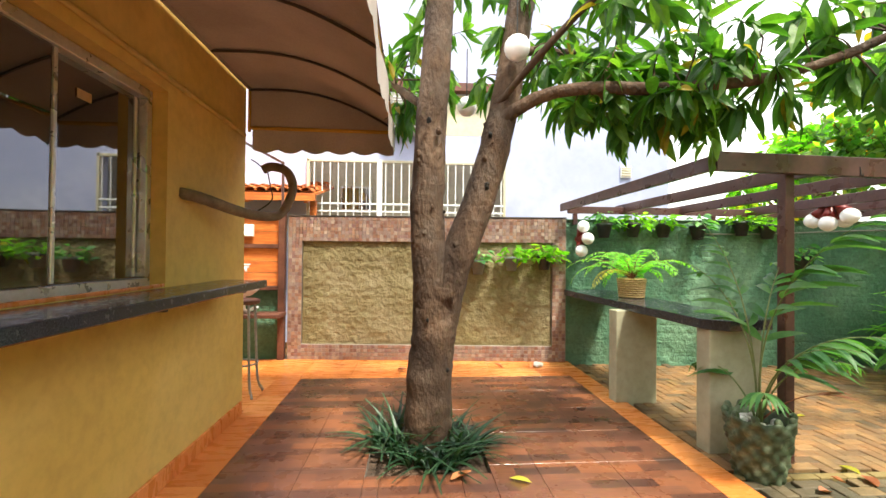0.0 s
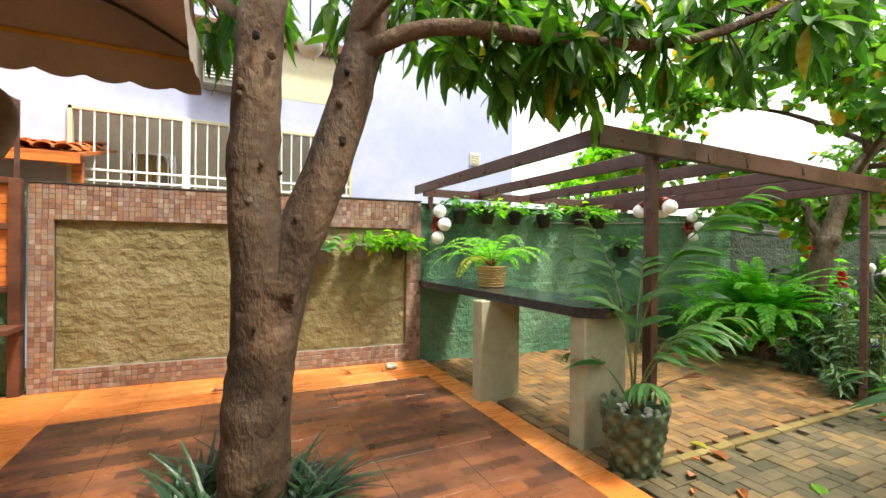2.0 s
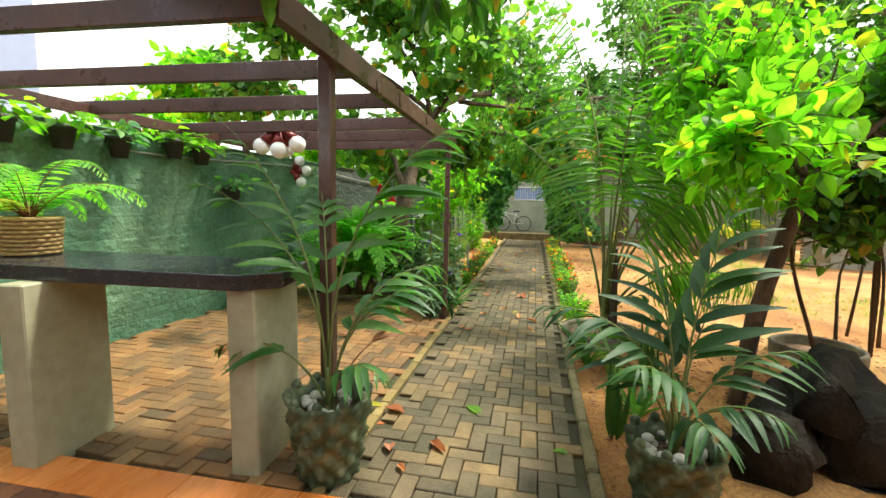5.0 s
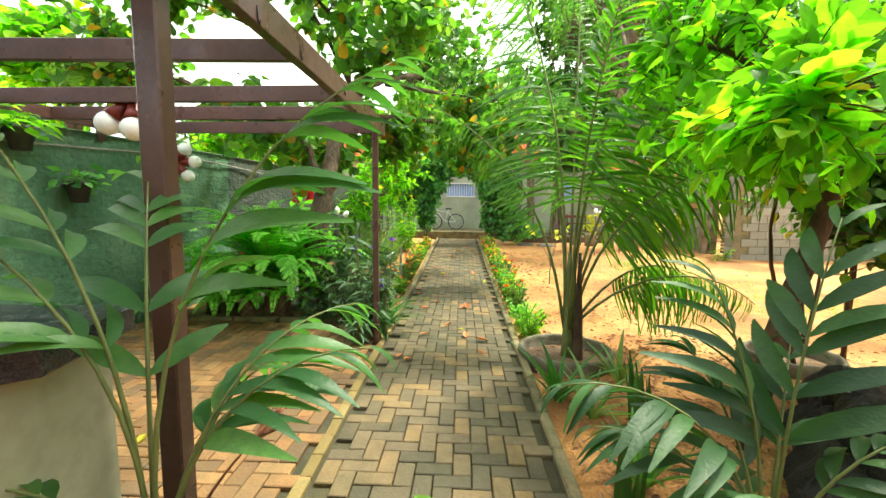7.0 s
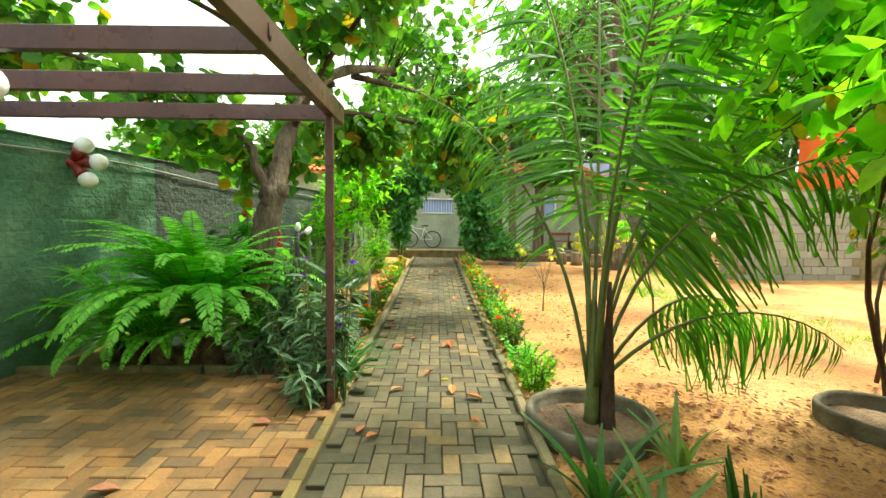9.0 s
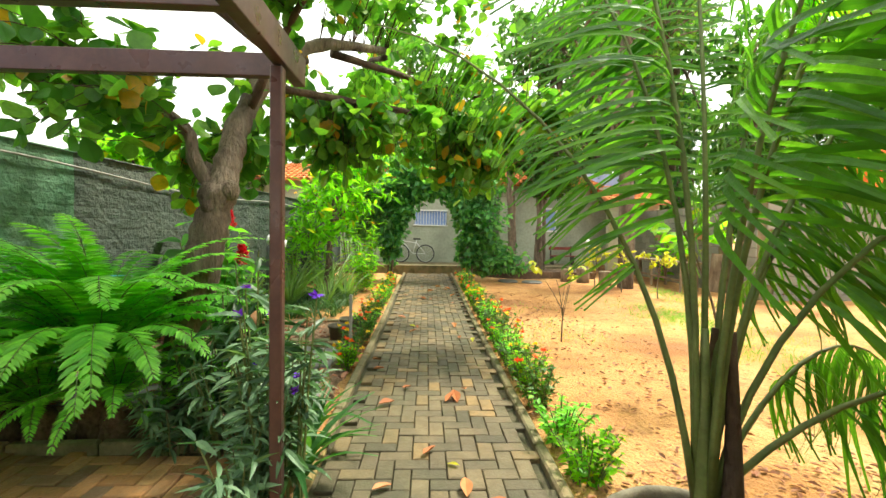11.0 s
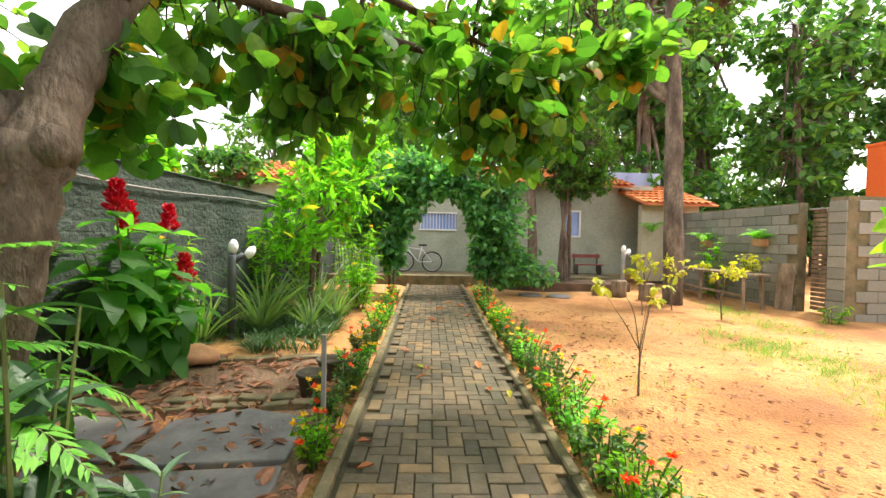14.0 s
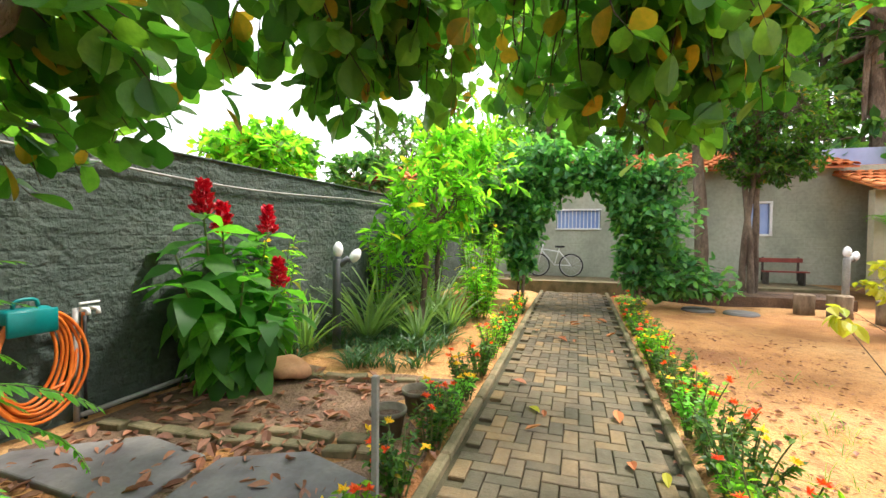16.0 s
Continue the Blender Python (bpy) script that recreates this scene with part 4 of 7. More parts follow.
# tiled lean-to roof at the corner
def clay_roof(name, label, at, width, depth, drop, rz=0.0, pitch=0.17, rows=0.32):
    """Rows of half-round clay tiles on a sloping board, eave towards -y."""
    e = thing(name, label, "roof", at, rz)
    part("roof_board", Geo().add([(-width / 2, 0, -0.03), (width / 2, 0, -0.03), (width / 2, depth, drop - 0.03), (-width / 2, depth, drop - 0.03), (-width / 2, 0, -0.07), (width / 2, 0, -0.07), (width / 2, depth, drop - 0.07), (-width / 2, depth, drop - 0.07)],
         [(0, 1, 2, 3), (4, 5, 6, 7)[::-1], (0, 1, 5, 4)[::-1], (1, 2, 6, 5)[::-1], (0, 3, 7, 4)]), "red_wood", e)
    g = Geo()
    n = int(width / pitch)
    m = int(depth / rows) + 1
    sl = drop / depth
    an = np.linspace(0, np.pi, 7)
    for i in range(n):
        for j in range(m):
            x = -width / 2 + (i + 0.5) * pitch + RNG.normal(0, 0.006)
            y0, y1 = max(j * rows - 0.05, -0.06), min((j + 1) * rows, depth)
            pr = []
            for y, r, lift in ((y0, 0.095, 0.03), (y1, 0.075, 0.0)):
                pr += [(x + r * math.cos(a), y, y * sl - 0.03 + r * 0.75 * math.sin(a) + lift) for a in an]
                pr += [(x + (r - 0.014) * math.cos(a), y, y * sl - 0.03 + (r - 0.014) * 0.75 * math.sin(a) + lift) for a in an]
            f = [(k, k + 1, 14 + k + 1, 14 + k) for k in range(6)] + [(7 + k, 21 + k, 21 + k + 1, 7 + k + 1) for k in range(6)] + [(k, 7 + k, 7 + k + 1, k + 1) for k in range(6)]
            g.add(pr, f)
    part("roof_tiles", g, "roof", e, "orange clay half-round tiles", kind="stuff")
    return e


rf = clay_roof("lean_to_roof", "orange clay tile lean-to roof on red rafters", (-2.55, 6.85, 2.5), 2.1, 1.6, 0.35)
part("fascia", Geo().box((0, -0.03, -0.1), (2.1, 0.04, 0.12)), "red_wood", rf)
for x in (-0.9, 0.0, 0.9):
    part("rafter", Geo().beam((x, -0.02, -0.14), (x, 0.6, 0.0), 0.06, 0.1), "red_wood", rf)
for x in (-0.95, 0.95):
    part("post", Geo().box((x, 0.3, -1.2), (0.1, 0.1, 2.2)), "red_wood", rf)
fr = thing("steel_frame", "thin dark red steel frame above the sink niche", "frame", (-1.86, 6.3, 0))
part("upright", Geo().box((0, 0.06, 1.43), (0.035, 0.035, 2.84)), "steel", fr)
part("brace", Geo().beam((0, 0.06, 2.83), (-0.9, 0.06, 3.3), 0.03, 0.035), "steel", fr)

# ---- far house ----
FXW = 18.3
fh = thing("garden_house", "pale block garden house with an orange clay roof", "house", (FXW, 0, 0.3))
for y0, y1, z0, z1 in ((2.22, 8, 0, 2.75), (1.1, 2.22, 0, 1.27), (1.1, 2.22, 1.8, 2.75), (0.35, 1.1, 0, 2.75), (-0.75, 0.35, 2.05, 2.75), (-2.2, -0.75, 0, 2.75), (-2.72, -2.2, 0, 1.14), (-2.72, -2.2, 1.94, 2.75), (-5.0, -2.72, 0, 2.75)):
    part("wall", Geo().prism([(0, y0), (0.2, y0), (0.2, y1), (0, y1)], z0, z1), "far_house", fh)
part("wall", Geo().prism([(0.2, -5.0), (4, -5.0), (4, -4.8), (0.2, -4.8)], 0, 2.75), "far_house", fh)
part("wall", Geo().prism([(1.2, -4.8), (1.4, -4.8), (1.4, 8), (1.2, 8)], 0, 2.75), "far_house", fh)
w = part("window", Geo().box((-0.02, 1.66, 1.28), (0.06, 1.16, 0.04)).box((-0.02, 1.66, 1.79), (0.06, 1.16, 0.04)), "white", fh)
for i in range(12):
    part("window_bar", Geo().box((-0.01, 1.14 + i * 0.095, 1.53), (0.02, 0.018, 0.5)), "white", w)
part("pane", Geo().box((0.06, 1.66, 1.53), (0.02, 1.1, 0.5), bev=0), "blue_glass", w)
w = part("window", Geo().box((-0.02, -2.46, 1.15), (0.06, 0.56, 0.05)).box((-0.02, -2.46, 1.93), (0.06, 0.56, 0.05)).box((-0.02, -2.21, 1.54), (0.06, 0.05, 0.8)).box((-0.02, -2.71, 1.54), (0.06, 0.05, 0.8)), "white", fh)
part("pane", Geo().box((0.03, -2.46, 1.54), (0.02, 0.48, 0.72), bev=0), "blue_glass", w)
r1 = clay_roof("garden_house_roof", "orange clay tile roof of the garden house", (17.9, 2.0, 3.02), 12.4, 3.2, 0.95, -90, 0.2, 0.36)
part("gable", Geo().add([(-6.4, 3.1, -0.3), (6.4, 3.1, -0.3), (6.4, 3.1, 0.85), (-6.4, 3.1, 0.85)], [(0, 1, 2, 3)]), "far_house", r1)
# wing of the house behind the block wall
wg = thing("house_wing", "cream house wing with a low orange clay roof", "house", (17.3, -5.0, 0.2))
part("wall", Geo().box((0.1, 0, 1.1), (0.2, 1.7, 2.2)), "cream_wall", wg)
part("window", Geo().box((-0.02, -0.45, 1.75), (0.06, 0.5, 0.4)), "red_wood", wg)
clay_roof("wing_roof", "orange clay tile roof of the cream house wing", (16.7, -4.95, 2.4), 2.1, 2.4, 0.75, -90, 0.2, 0.36)
solid("ridge_wall", Geo().box((19.6, -4.6, 3.2), (0.3, 2.6, 0.9)), "white_wall", "pale lilac parapet behind the clay roof", "wall", kind="structure")
# platform in front of the house
g = Geo()
g.prism([(16.75, -3.4), (22, -3.4), (22, 6), (16.75, 6)], -0.1, 0.32)
solid("platform", g, "kerb", "raised concrete terrace in front of the garden house", "terrace", kind="structure")
g = Geo()
g.prism([(15.6, -3.0), (16.745, -3.0), (16.745, 0.3), (16.2, 0.3), (15.6, -0.6)], -0.1, 0.26)
solid("tree_terrace", g, "dark_soil", "low raised bed with a concrete edge round the trees", "bed", kind="structure")

# block wall on the right, made of blocks last in the file
g = Geo()
g.prism([(13.12, -5.18), (18.3, -5.18), (18.3, -5.02), (13.12, -5.02)], -0.1, 2.12)
g.prism([(12.2, -5.18), (12.52, -5.18), (12.52, -5.02), (12.2, -5.02)], -0.1, 2.16)
g.prism([(12.2, -14), (12.36, -14), (12.36, -5.18), (12.2, -5.18)], -0.1, 2.16)
block_wall = solid("wall_blocks", g, "kerb", "bare concrete block wall with an opening", "wall", kind="structure")
g = Geo()
g.prism([(-3, -12.2), (12.2, -12.2), (12.2, -12.0), (-3, -12.0)], -0.1, 2.2)
solid("wall_south", g, "block", "plain concrete garden wall far across the yard", "wall", kind="structure")


# ---- pergola ----
pg = thing("pergola", "brown painted steel pergola over the courtyard", "pergola")
part("front_beam", Geo().beam((2.24, 3.0, 2.235), (5.88, 2.79, 2.12), 0.06, 0.14), "steel", pg)
part("back_beam", Geo().beam((2.2, 5.88, 2.17), (6.1, 5.52, 2.12), 0.05, 0.1), "steel", pg)
for x0, x1, y1 in ((2.27, 2.2, 6.12), (3.07, 3.0, 6.04), (3.8, 3.78, 5.97), (4.6, 4.72, 5.88), (5.2, 5.25, 5.8), (5.8, 5.88, 5.72)):
    y0 = 3.0 - 0.0577 * (x0 - 2.24)
    z0 = 2.235 - 0.0316 * (x0 - 2.24)
    part("rafter", Geo().beam((x0, y0 + 0.03, z0), (x1, y1, z0 - 0.01), 0.05, 0.11), "steel", pg)
post = part("post", Geo().box((2.84, 3.045, 1.08), (0.078, 0.078, 2.24), bev=0.006), "steel", pg)
for dx in (-0.03, 0.03):
    for dz in (2.18, 2.28):
        part("bolt", Geo().ball((2.83 + dx, 2.955, dz), 0.012, 8, 6), "alu", post)
part("post", Geo().box((5.61, 2.815, 1.0), (0.055, 0.055, 2.1), bev=0.006), "steel", pg)
for x in (2.35, 4.3, 5.85):
    part("wall_stub", Geo().box((x, wall_y(x) - 0.03, 2.07), (0.06, 0.05, 0.2)), "steel", pg)
for x in (3.3, 3.75, 4.5):
    y = 2.965 - 0.0577 * (x - 2.24)
    part("hook", Geo().tube([(x, y + 0.005, 2.2), (x, y, 2.14), (x + 0.015, y, 2.13), (x + 0.02, y, 2.15)], 0.004, 5), "black", pg)

# ---- bar ----
bar = thing("bar_counter", "black granite bar on two olive grey piers", "bar counter")
g = Geo()
g.prism([(2.2, 6.02), (2.3, 3.26), (2.44, 3.1), (2.85, 3.17), (2.84, 5.95)], 0.955, 1.035)
top = part("granite_top", g, "granite", bar, "polished black granite slab")
mod = top.modifiers.new("edge", "BEVEL")
mod.width, mod.segments = 0.006, 2
part("pier", Geo().box((2.37, 4.41, 0.45), (0.46, 0.15, 1.01), rz=3, bev=0.008), "pier", bar)
part("pier", Geo().box((2.575, 3.29, 0.45), (0.46, 0.15, 1.01), rz=3, bev=0.008), "pier", bar)

# ---- globe lamps ----
def globe_lamp(at, dirs, r, reach, label, drop=0.0):
    e = thing("globe_lamp", label, "lamp", at, group="globe lamps")
    hub = Geo().ball((0, 0, 0), 0.045, 10, 7)
    if drop:
        hub.tube([(0, 0, 0), (0, 0, drop)], 0.008, 6)
    part("hub", hub, "red_lamp", e, "", True)
    for d in dirs:
        d = np.array(d, float) / np.linalg.norm(d)
        part("cup", Geo().tube([d * 0.02, d * reach * 0.5, d * (reach - r * 0.75)], [0.032, 0.05, r * 0.86], 10), "red_lamp", e, "dark red socket", True)
        part("globe", Geo().ball(tuple(d * reach), r), "opal", e, "white opal globe", True)
    return e


globe_lamp((4.74, 4.49, 2.17), ((-0.05, 0.16, -0.2), (-0.1, -0.05, -0.29), (0.0, -0.22, -0.2), (0.17, 0.02, -0.2)), 0.088, 0.28, "dark red hanging lamp with four white globes", 0.05)
globe_lamp((2.37, wall_y(2.4) - 0.08, 1.76), ((0.15, -0.75, 0.95), (0.3, -1.1, 0), (0.0, -0.75, -0.9)), 0.085, 0.22, "dark red wall lamp with three white globes")
globe_lamp((6.8, wall_y(6.8) - 0.08, 1.84), ((0.0, -0.7, 0.95), (0.4, -1.1, 0.1), (0.1, -0.75, -0.9)), 0.08, 0.21, "dark red wall lamp with three white globes")

# ---- woven glazed pots ----
def woven_pot(at, label, seed):
    e = thing("glazed_pot", label, "plant pot", at, group="glazed pots")
    rng = np.random.default_rng(seed)
    n, k = 60, 22
    h = 0.43
    rows = []
    for i in range(k + 1):
        z = h * i / k
        r = 0.135 + 0.075 * (i / k) ** 0.8
        row = []
        for j in range(n):
            a = 2 * math.pi * j / n
            weave = 0.02 * math.sin(10 * a) * (1 if (i // 3) % 2 else -1) * abs(math.sin(math.pi * (i % 3 + 0.5) / 3)) + 0.004 * rng.normal()
            rim = 0.03 * (0.5 + 0.5 * math.sin(10 * a)) if i == k else 0
            row.append(((r + weave) * math.cos(a), (r + weave) * math.sin(a), z + rim))
        rows += row
    for i, (r, z) in enumerate(((0.185, h - 0.005), (0.175, h - 0.1))):
        rows += [(r * math.cos(2 * math.pi * j / n), r * math.sin(2 * math.pi * j / n), z + (0.022 * (0.5 + 0.5 * math.sin(20 * math.pi * j / n)) if i == 0 else 0)) for j in range(n)]
    f = [(i * n + j, i * n + (j + 1) % n, (i + 1) * n + (j + 1) % n, (i + 1) * n + j) for i in range(k + 2) for j in range(n)]
    f.append(tuple(range(n))[::-1])
    part("pot_body", Geo().add(rows, f), "glaze", e, "", True)
    for j in range(10):
        a = 2 * math.pi * (j + 0.25) / 10
        part("knob", Geo().ball((0.2 * math.cos(a), 0.2 * math.sin(a), h + 0.025), 0.026, 8, 6, 1.2), "glaze", e, "", True)
    part("soil", Geo().lathe([(0.172, h - 0.09), (0.1, h - 0.075), (0.01, h - 0.07)], 20), "dark_soil", e)
    g = Geo()
    for _ in range(16):
        a, r = rng.uniform(0, 6.28), rng.uniform(0.08, 0.155)
        g.ball((r * math.cos(a), r * math.sin(a), h - 0.055 + rng.uniform(0, 0.03)), rng.uniform(0.018, 0.034), 8, 6, 0.75)
    part("pebbles", g, "pebble", e, "white pebbles", True, kind="stuff")
    return e


woven_pot((2.47, 2.87, -0.03), "mossy green glazed pot with woven relief and white pebbles", 3)
woven_pot((2.58, 1.17, -0.14), "dark green glazed pot with woven relief beside the path", 4)

# wicker basket on the bar
bk = thing("wicker_basket", "straw wicker basket holding a fern on the bar", "basket", (2.6, 4.87, 1.037))
bk.scale = (1.2, 1.2, 1.15)
for i in range(9):
    g = Geo()
    z = 0.012 + i * 0.022
    r = 0.106 + 0.002 * i
    g.tube([((r + 0.006 * math.sin(14 * a + (i % 2) * math.pi)) * math.cos(a), (r + 0.006 * math.sin(14 * a + (i % 2) * math.pi)) * math.sin(a), z) for a in np.linspace(0, 2 * math.pi, 57)], 0.0115, 5, False)
    part("woven_ring", g, "wicker", bk, "", True)
part("basket_body", Geo().lathe([(0.098, 0.0), (0.102, 0.02), (0.12, 0.2), (0.106, 0.2), (0.09, 0.03)], 24), "wicker", bk, "", True)
part("soil", Geo().lathe([(0.104, 0.17), (0.01, 0.182)], 16), "dark_soil", bk)

# wall pots
def wall_pot(x, z, mat, r=0.108, h=0.2):
    at = (x, wall_y(x) - r - 0.025, z - h)
    e = thing("wall_pot", ("dark" if mat == "pot_dark" else "grey") + " plastic pot hung on the wall", "plant pot", at, group="wall pots")
    part("pot_body", Geo().lathe([(r * 0.62, 0), (r * 0.9, h * 0.8), (r, h * 0.82), (r * 1.02, h), (r * 0.9, h), (r * 0.8, h * 0.4)], 20), mat, e, "", True)
    part("hanger", Geo().box((0, r + 0.012, h * 0.8), (0.05, 0.06, 0.03)), mat, e)
    part("soil", Geo().lathe([(r * 0.9, h * 0.85), (0.01, h * 0.9)], 14), "dark_soil", e)
    return (x, at[1], z)


WALL_POTS = [wall_pot(x, z, m) for x, z, m in ((0.95, 1.45, "pot_grey"), (1.42, 1.5, "pot_grey"), (1.88, 1.52, "pot_dark"), (2.72, 1.98, "pot_dark"), (3.12, 1.99, "pot_dark"), (3.54, 1.99, "pot_dark"), (4.02, 1.96, "pot_dark"), (4.62, 2.02, "pot_dark"), (4.98, 1.98, "pot_dark"), (5.45, 1.55, "pot_dark"))]

# ---- sink niche ----
nc = thing("sink_screen", "screen of orange-red wooden boards in a dark frame", "screen", (0, 6.3, 0))
for x in (-1.84, -2.95):
    part("frame_post", Geo().box((x, 0, 1.03), (0.09, 0.09, 2.1)), "dark_wood", nc)
for z in (2.06, 1.62, 1.02):
    part("frame_rail", Geo().box((-2.4, 0.0, z), (1.03, 0.06, 0.055)), "dark_wood", nc)
for z0, z1 in ((1.05, 1.235), (1.24, 1.4), (1.405, 1.59), (1.65, 1.83), (1.835, 2.03)):
    part("board", Geo().box((-2.4, 0.03, (z0 + z1) / 2), (1.03, 0.025, z1 - z0)), "red_wood", nc)
part("shelf", Geo().box((-2.35, -0.17, 0.66), (1.15, 0.36, 0.05)), "dark_wood", nc, "brown wooden shelf")
lp = thing("wall_lamp", "small square lit lamp on the wooden screen", "lamp", (-2.33, 6.27, 1.84))
part("lamp_case", Geo().box((0, -0.02, 0), (0.21, 0.05, 0.17)), "white", lp)
part("lamp_glass", Geo().box((0, -0.047, 0), (0.17, 0.012, 0.13)), "lit", lp)
sk2 = thing("wash_basin", "small white wash basin on the wooden screen", "basin", (-2.28, 6.27, 0.95))
part("bowl", Geo().lathe([(0.09, 0.0), (0.17, 0.06), (0.2, 0.1), (0.2, 0.12), (0.17, 0.12), (0.12, 0.05)], 20, (0, -0.2, -0.02)), "white", sk2, "", True)
part("drain_pipe", Geo().tube([(0, -0.2, -0.02), (0, -0.2, -0.2), (0.02, -0.14, -0.24), (0.1, -0.08, -0.2), (0.12, -0.02, -0.2)], 0.025, 8), "white", sk2, "", True)
tp = thing("tap", "white plastic tap on the wooden screen", "tap", (-2.3, 6.27, 1.3))
part("tap_body", Geo().tube([(0, 0, 0.02), (0, -0.1, 0.02), (0.02, -0.13, -0.03)], 0.018, 8).box((0, -0.07, 0.06), (0.1, 0.03, 0.02)), "white", tp, "", True)
st = thing("stool", "grey bent-tube stool beside the yellow house", "stool", (-1.78, 4.72, 0))
part("seat", Geo().lathe([(0.16, 0.98), (0.17, 0.99), (0.17, 1.02), (0.15, 1.03)], 20), "dark_wood", st)
for k in range(4):
    a = math.pi / 4 + k * math.pi / 2
    part("leg", Geo().tube(curve([(0.13 * math.cos(a), 0.13 * math.sin(a), 0.98), (0.15 * math.cos(a), 0.15 * math.sin(a), 0.5), (0.17 * math.cos(a), 0.17 * math.sin(a), 0.15), (0.23 * math.cos(a), 0.23 * math.sin(a), 0.013)], 10), 0.014, 8), "pvc", st, "", True)
part("foot_ring", Geo().tube([(0.155 * math.cos(a), 0.155 * math.sin(a), 0.35) for a in np.linspace(0, 2 * math.pi, 21)], 0.01, 6), "pvc", st, "", True)

# foam hose and cable on the house corner
fo = thing("foam_pipe", "bent brown foam-covered pipe ending in loose wires", "pipe")
part("pipe", Geo().tube(curve([(HX - 0.02, 3.1, 1.94), (-1.52, 3.22, 1.92), (-1.36, 3.65, 1.85), (-1.2, 3.95, 1.86), (-1.12, 4.02, 2.0), (-1.1, 4.06, 2.16), (-1.18, 4.12, 2.3), (-1.32, 4.15, 2.34), (-1.4, 4.15, 2.31)], 34), 0.042, 10), "brown_fabric", fo, "", True)
part("wire", Geo().tube(curve([(-1.36, 4.15, 2.3), (-1.32, 4.12, 2.15), (-1.3, 4.1, 2.02), (-1.42, 4.1, 1.92), (-1.52, 4.1, 1.88)], 16), 0.006, 5), "black", fo, "black loose wire", True)
part("wire", Geo().tube(curve([(-1.38, 4.15, 2.3), (-1.44, 4.12, 2.36), (-1.5, 4.12, 2.4)], 8), 0.006, 5), "black", fo, "black loose wire", True)

# ---- bed by the long wall: hose, tap, lamps ----
hr = thing("hose_reel", "coiled orange garden hose on a teal wall holder", "hose", (8.28, wall_y(8.28) - 0.02, 0))
part("holder", Geo().box((0, -0.06, 0.78), (0.26, 0.12, 0.1), bev=0.02).box((0, -0.13, 0.74), (0.28, 0.025, 0.16), bev=0.01).tube(curve([(-0.07, -0.06, 0.83), (-0.05, -0.06, 0.88), (0.05, -0.06, 0.88), (0.07, -0.06, 0.83)], 8), 0.012, 6), "teal", hr, "teal plastic hose holder", True)
rng = np.random.default_rng(5)
for k in range(7):
    w, h = 0.16 + 0.02 * k + rng.uniform(-0.01, 0.01), 0.3 + 0.012 * k
    a = np.linspace(0, 2 * np.pi, 29)
    pts = np.stack([w * np.sin(a) + 0.012 * k, -0.06 - 0.012 * (k % 4) + 0.01 * np.sin(3 * a + k), 0.8 - h + h * np.cos(a)], 1)
    part("hose_loop", Geo().tube(pts, 0.0115, 7, False), "hose", hr, "orange hose", True)
part("hose_end", Geo().tube(curve([(0.1, -0.08, 0.25), (0.25, -0.08, 0.3), (0.3, -0.06, 0.5), (0.35, -0.04, 0.62), (0.36, -0.04, 0.74)], 16), 0.0115, 7), "hose", hr, "orange hose", True)
tpp = thing("garden_tap", "white garden taps on a grey standpipe against the wall", "tap", (8.62, wall_y(8.62) - 0.04, 0))
part("standpipe", Geo().tube([(-0.04, 0, -0.05), (-0.04, 0, 0.78)], 0.02, 8), "pvc", tpp, "", True)
part("standpipe", Geo().tube([(0.02, 0, -0.05), (0.02, 0, 0.72)], 0.012, 8), "black", tpp, "black thin pipe", True)
for dx in (0.0, 0.07):
    part("tap_head", Geo().tube([(dx - 0.02, 0, 0.77), (dx, -0.06, 0.77), (dx, -0.07, 0.73)], 0.016, 8).box((dx, -0.03, 0.815), (0.07, 0.02, 0.014)), "white", tpp, "", True)
gp = thing("ground_pipe", "grey pipe lying along the foot of the wall", "pipe")
part("pipe", Geo().tube([(8.6, wall_y(8.6) - 0.05, 0.0), (10.5, wall_y(10.5) - 0.06, 0.07)], 0.02, 8), "pvc", gp, "", True)
cb = thing("wall_cable", "grey cable strung along the top of the wall", "cable")
pts = []
for i in range(60):
    x = 4.2 + i * 0.16
    pts.append((x, wall_y(x) - 0.03, 1.9 + 0.05 * math.sin(x * 1.1) - 0.008 * (x - 4.2)))
part("cable_run", Geo().tube(pts, 0.011, 6), "pvc", cb, "", True)


def garden_lamp(at, h, mat, label):
    e = thing("garden_lamp", label, "lamp", at, group="garden lamps")
    part("pole", Geo().tube([(0, 0, -0.05), (0, 0, h * 0.86), (0, 0, h * 0.88)], [0.052, 0.05, 0.04], 14), mat, e, "", True)
    for s, lean, up in ((0.0, 0.06, 0.0), (1.0, 1.0, -0.06)):
        b = Geo().tube([(0, 0, h * 0.8), (0.07 * lean, -0.1 * lean, h * 0.86 + 0.02), (0.09 * lean, -0.14 * lean, h * 0.9 + up)], 0.038, 10)
        part("socket", b, mat, e, "", True)
        g = Geo()
        prof = [(0.034, 0.0), (0.056, 0.045), (0.061, 0.085), (0.05, 0.13), (0.026, 0.165), (0.002, 0.176)]
        g.lathe(prof, 14)
        v = np.vstack(g.v)
        m = np.array(Matrix.Rotation(0.6 * lean, 3, Vector((0.8, 0.6, 0))))
        g.v = [v @ m.T + np.array([0.09 * lean, -0.14 * lean, h * 0.9 + up])]
        part("bulb", g, "opal", e, "white egg-shaped bulb", True)
    return e


garden_lamp((10.85, 4.58, 0.0), 1.2, "lamp_post", "dark grey garden lamp post with two white bulbs")
garden_lamp((15.0, -2.5, 0.07), 1.1, "pvc", "light grey garden lamp post with two white bulbs")

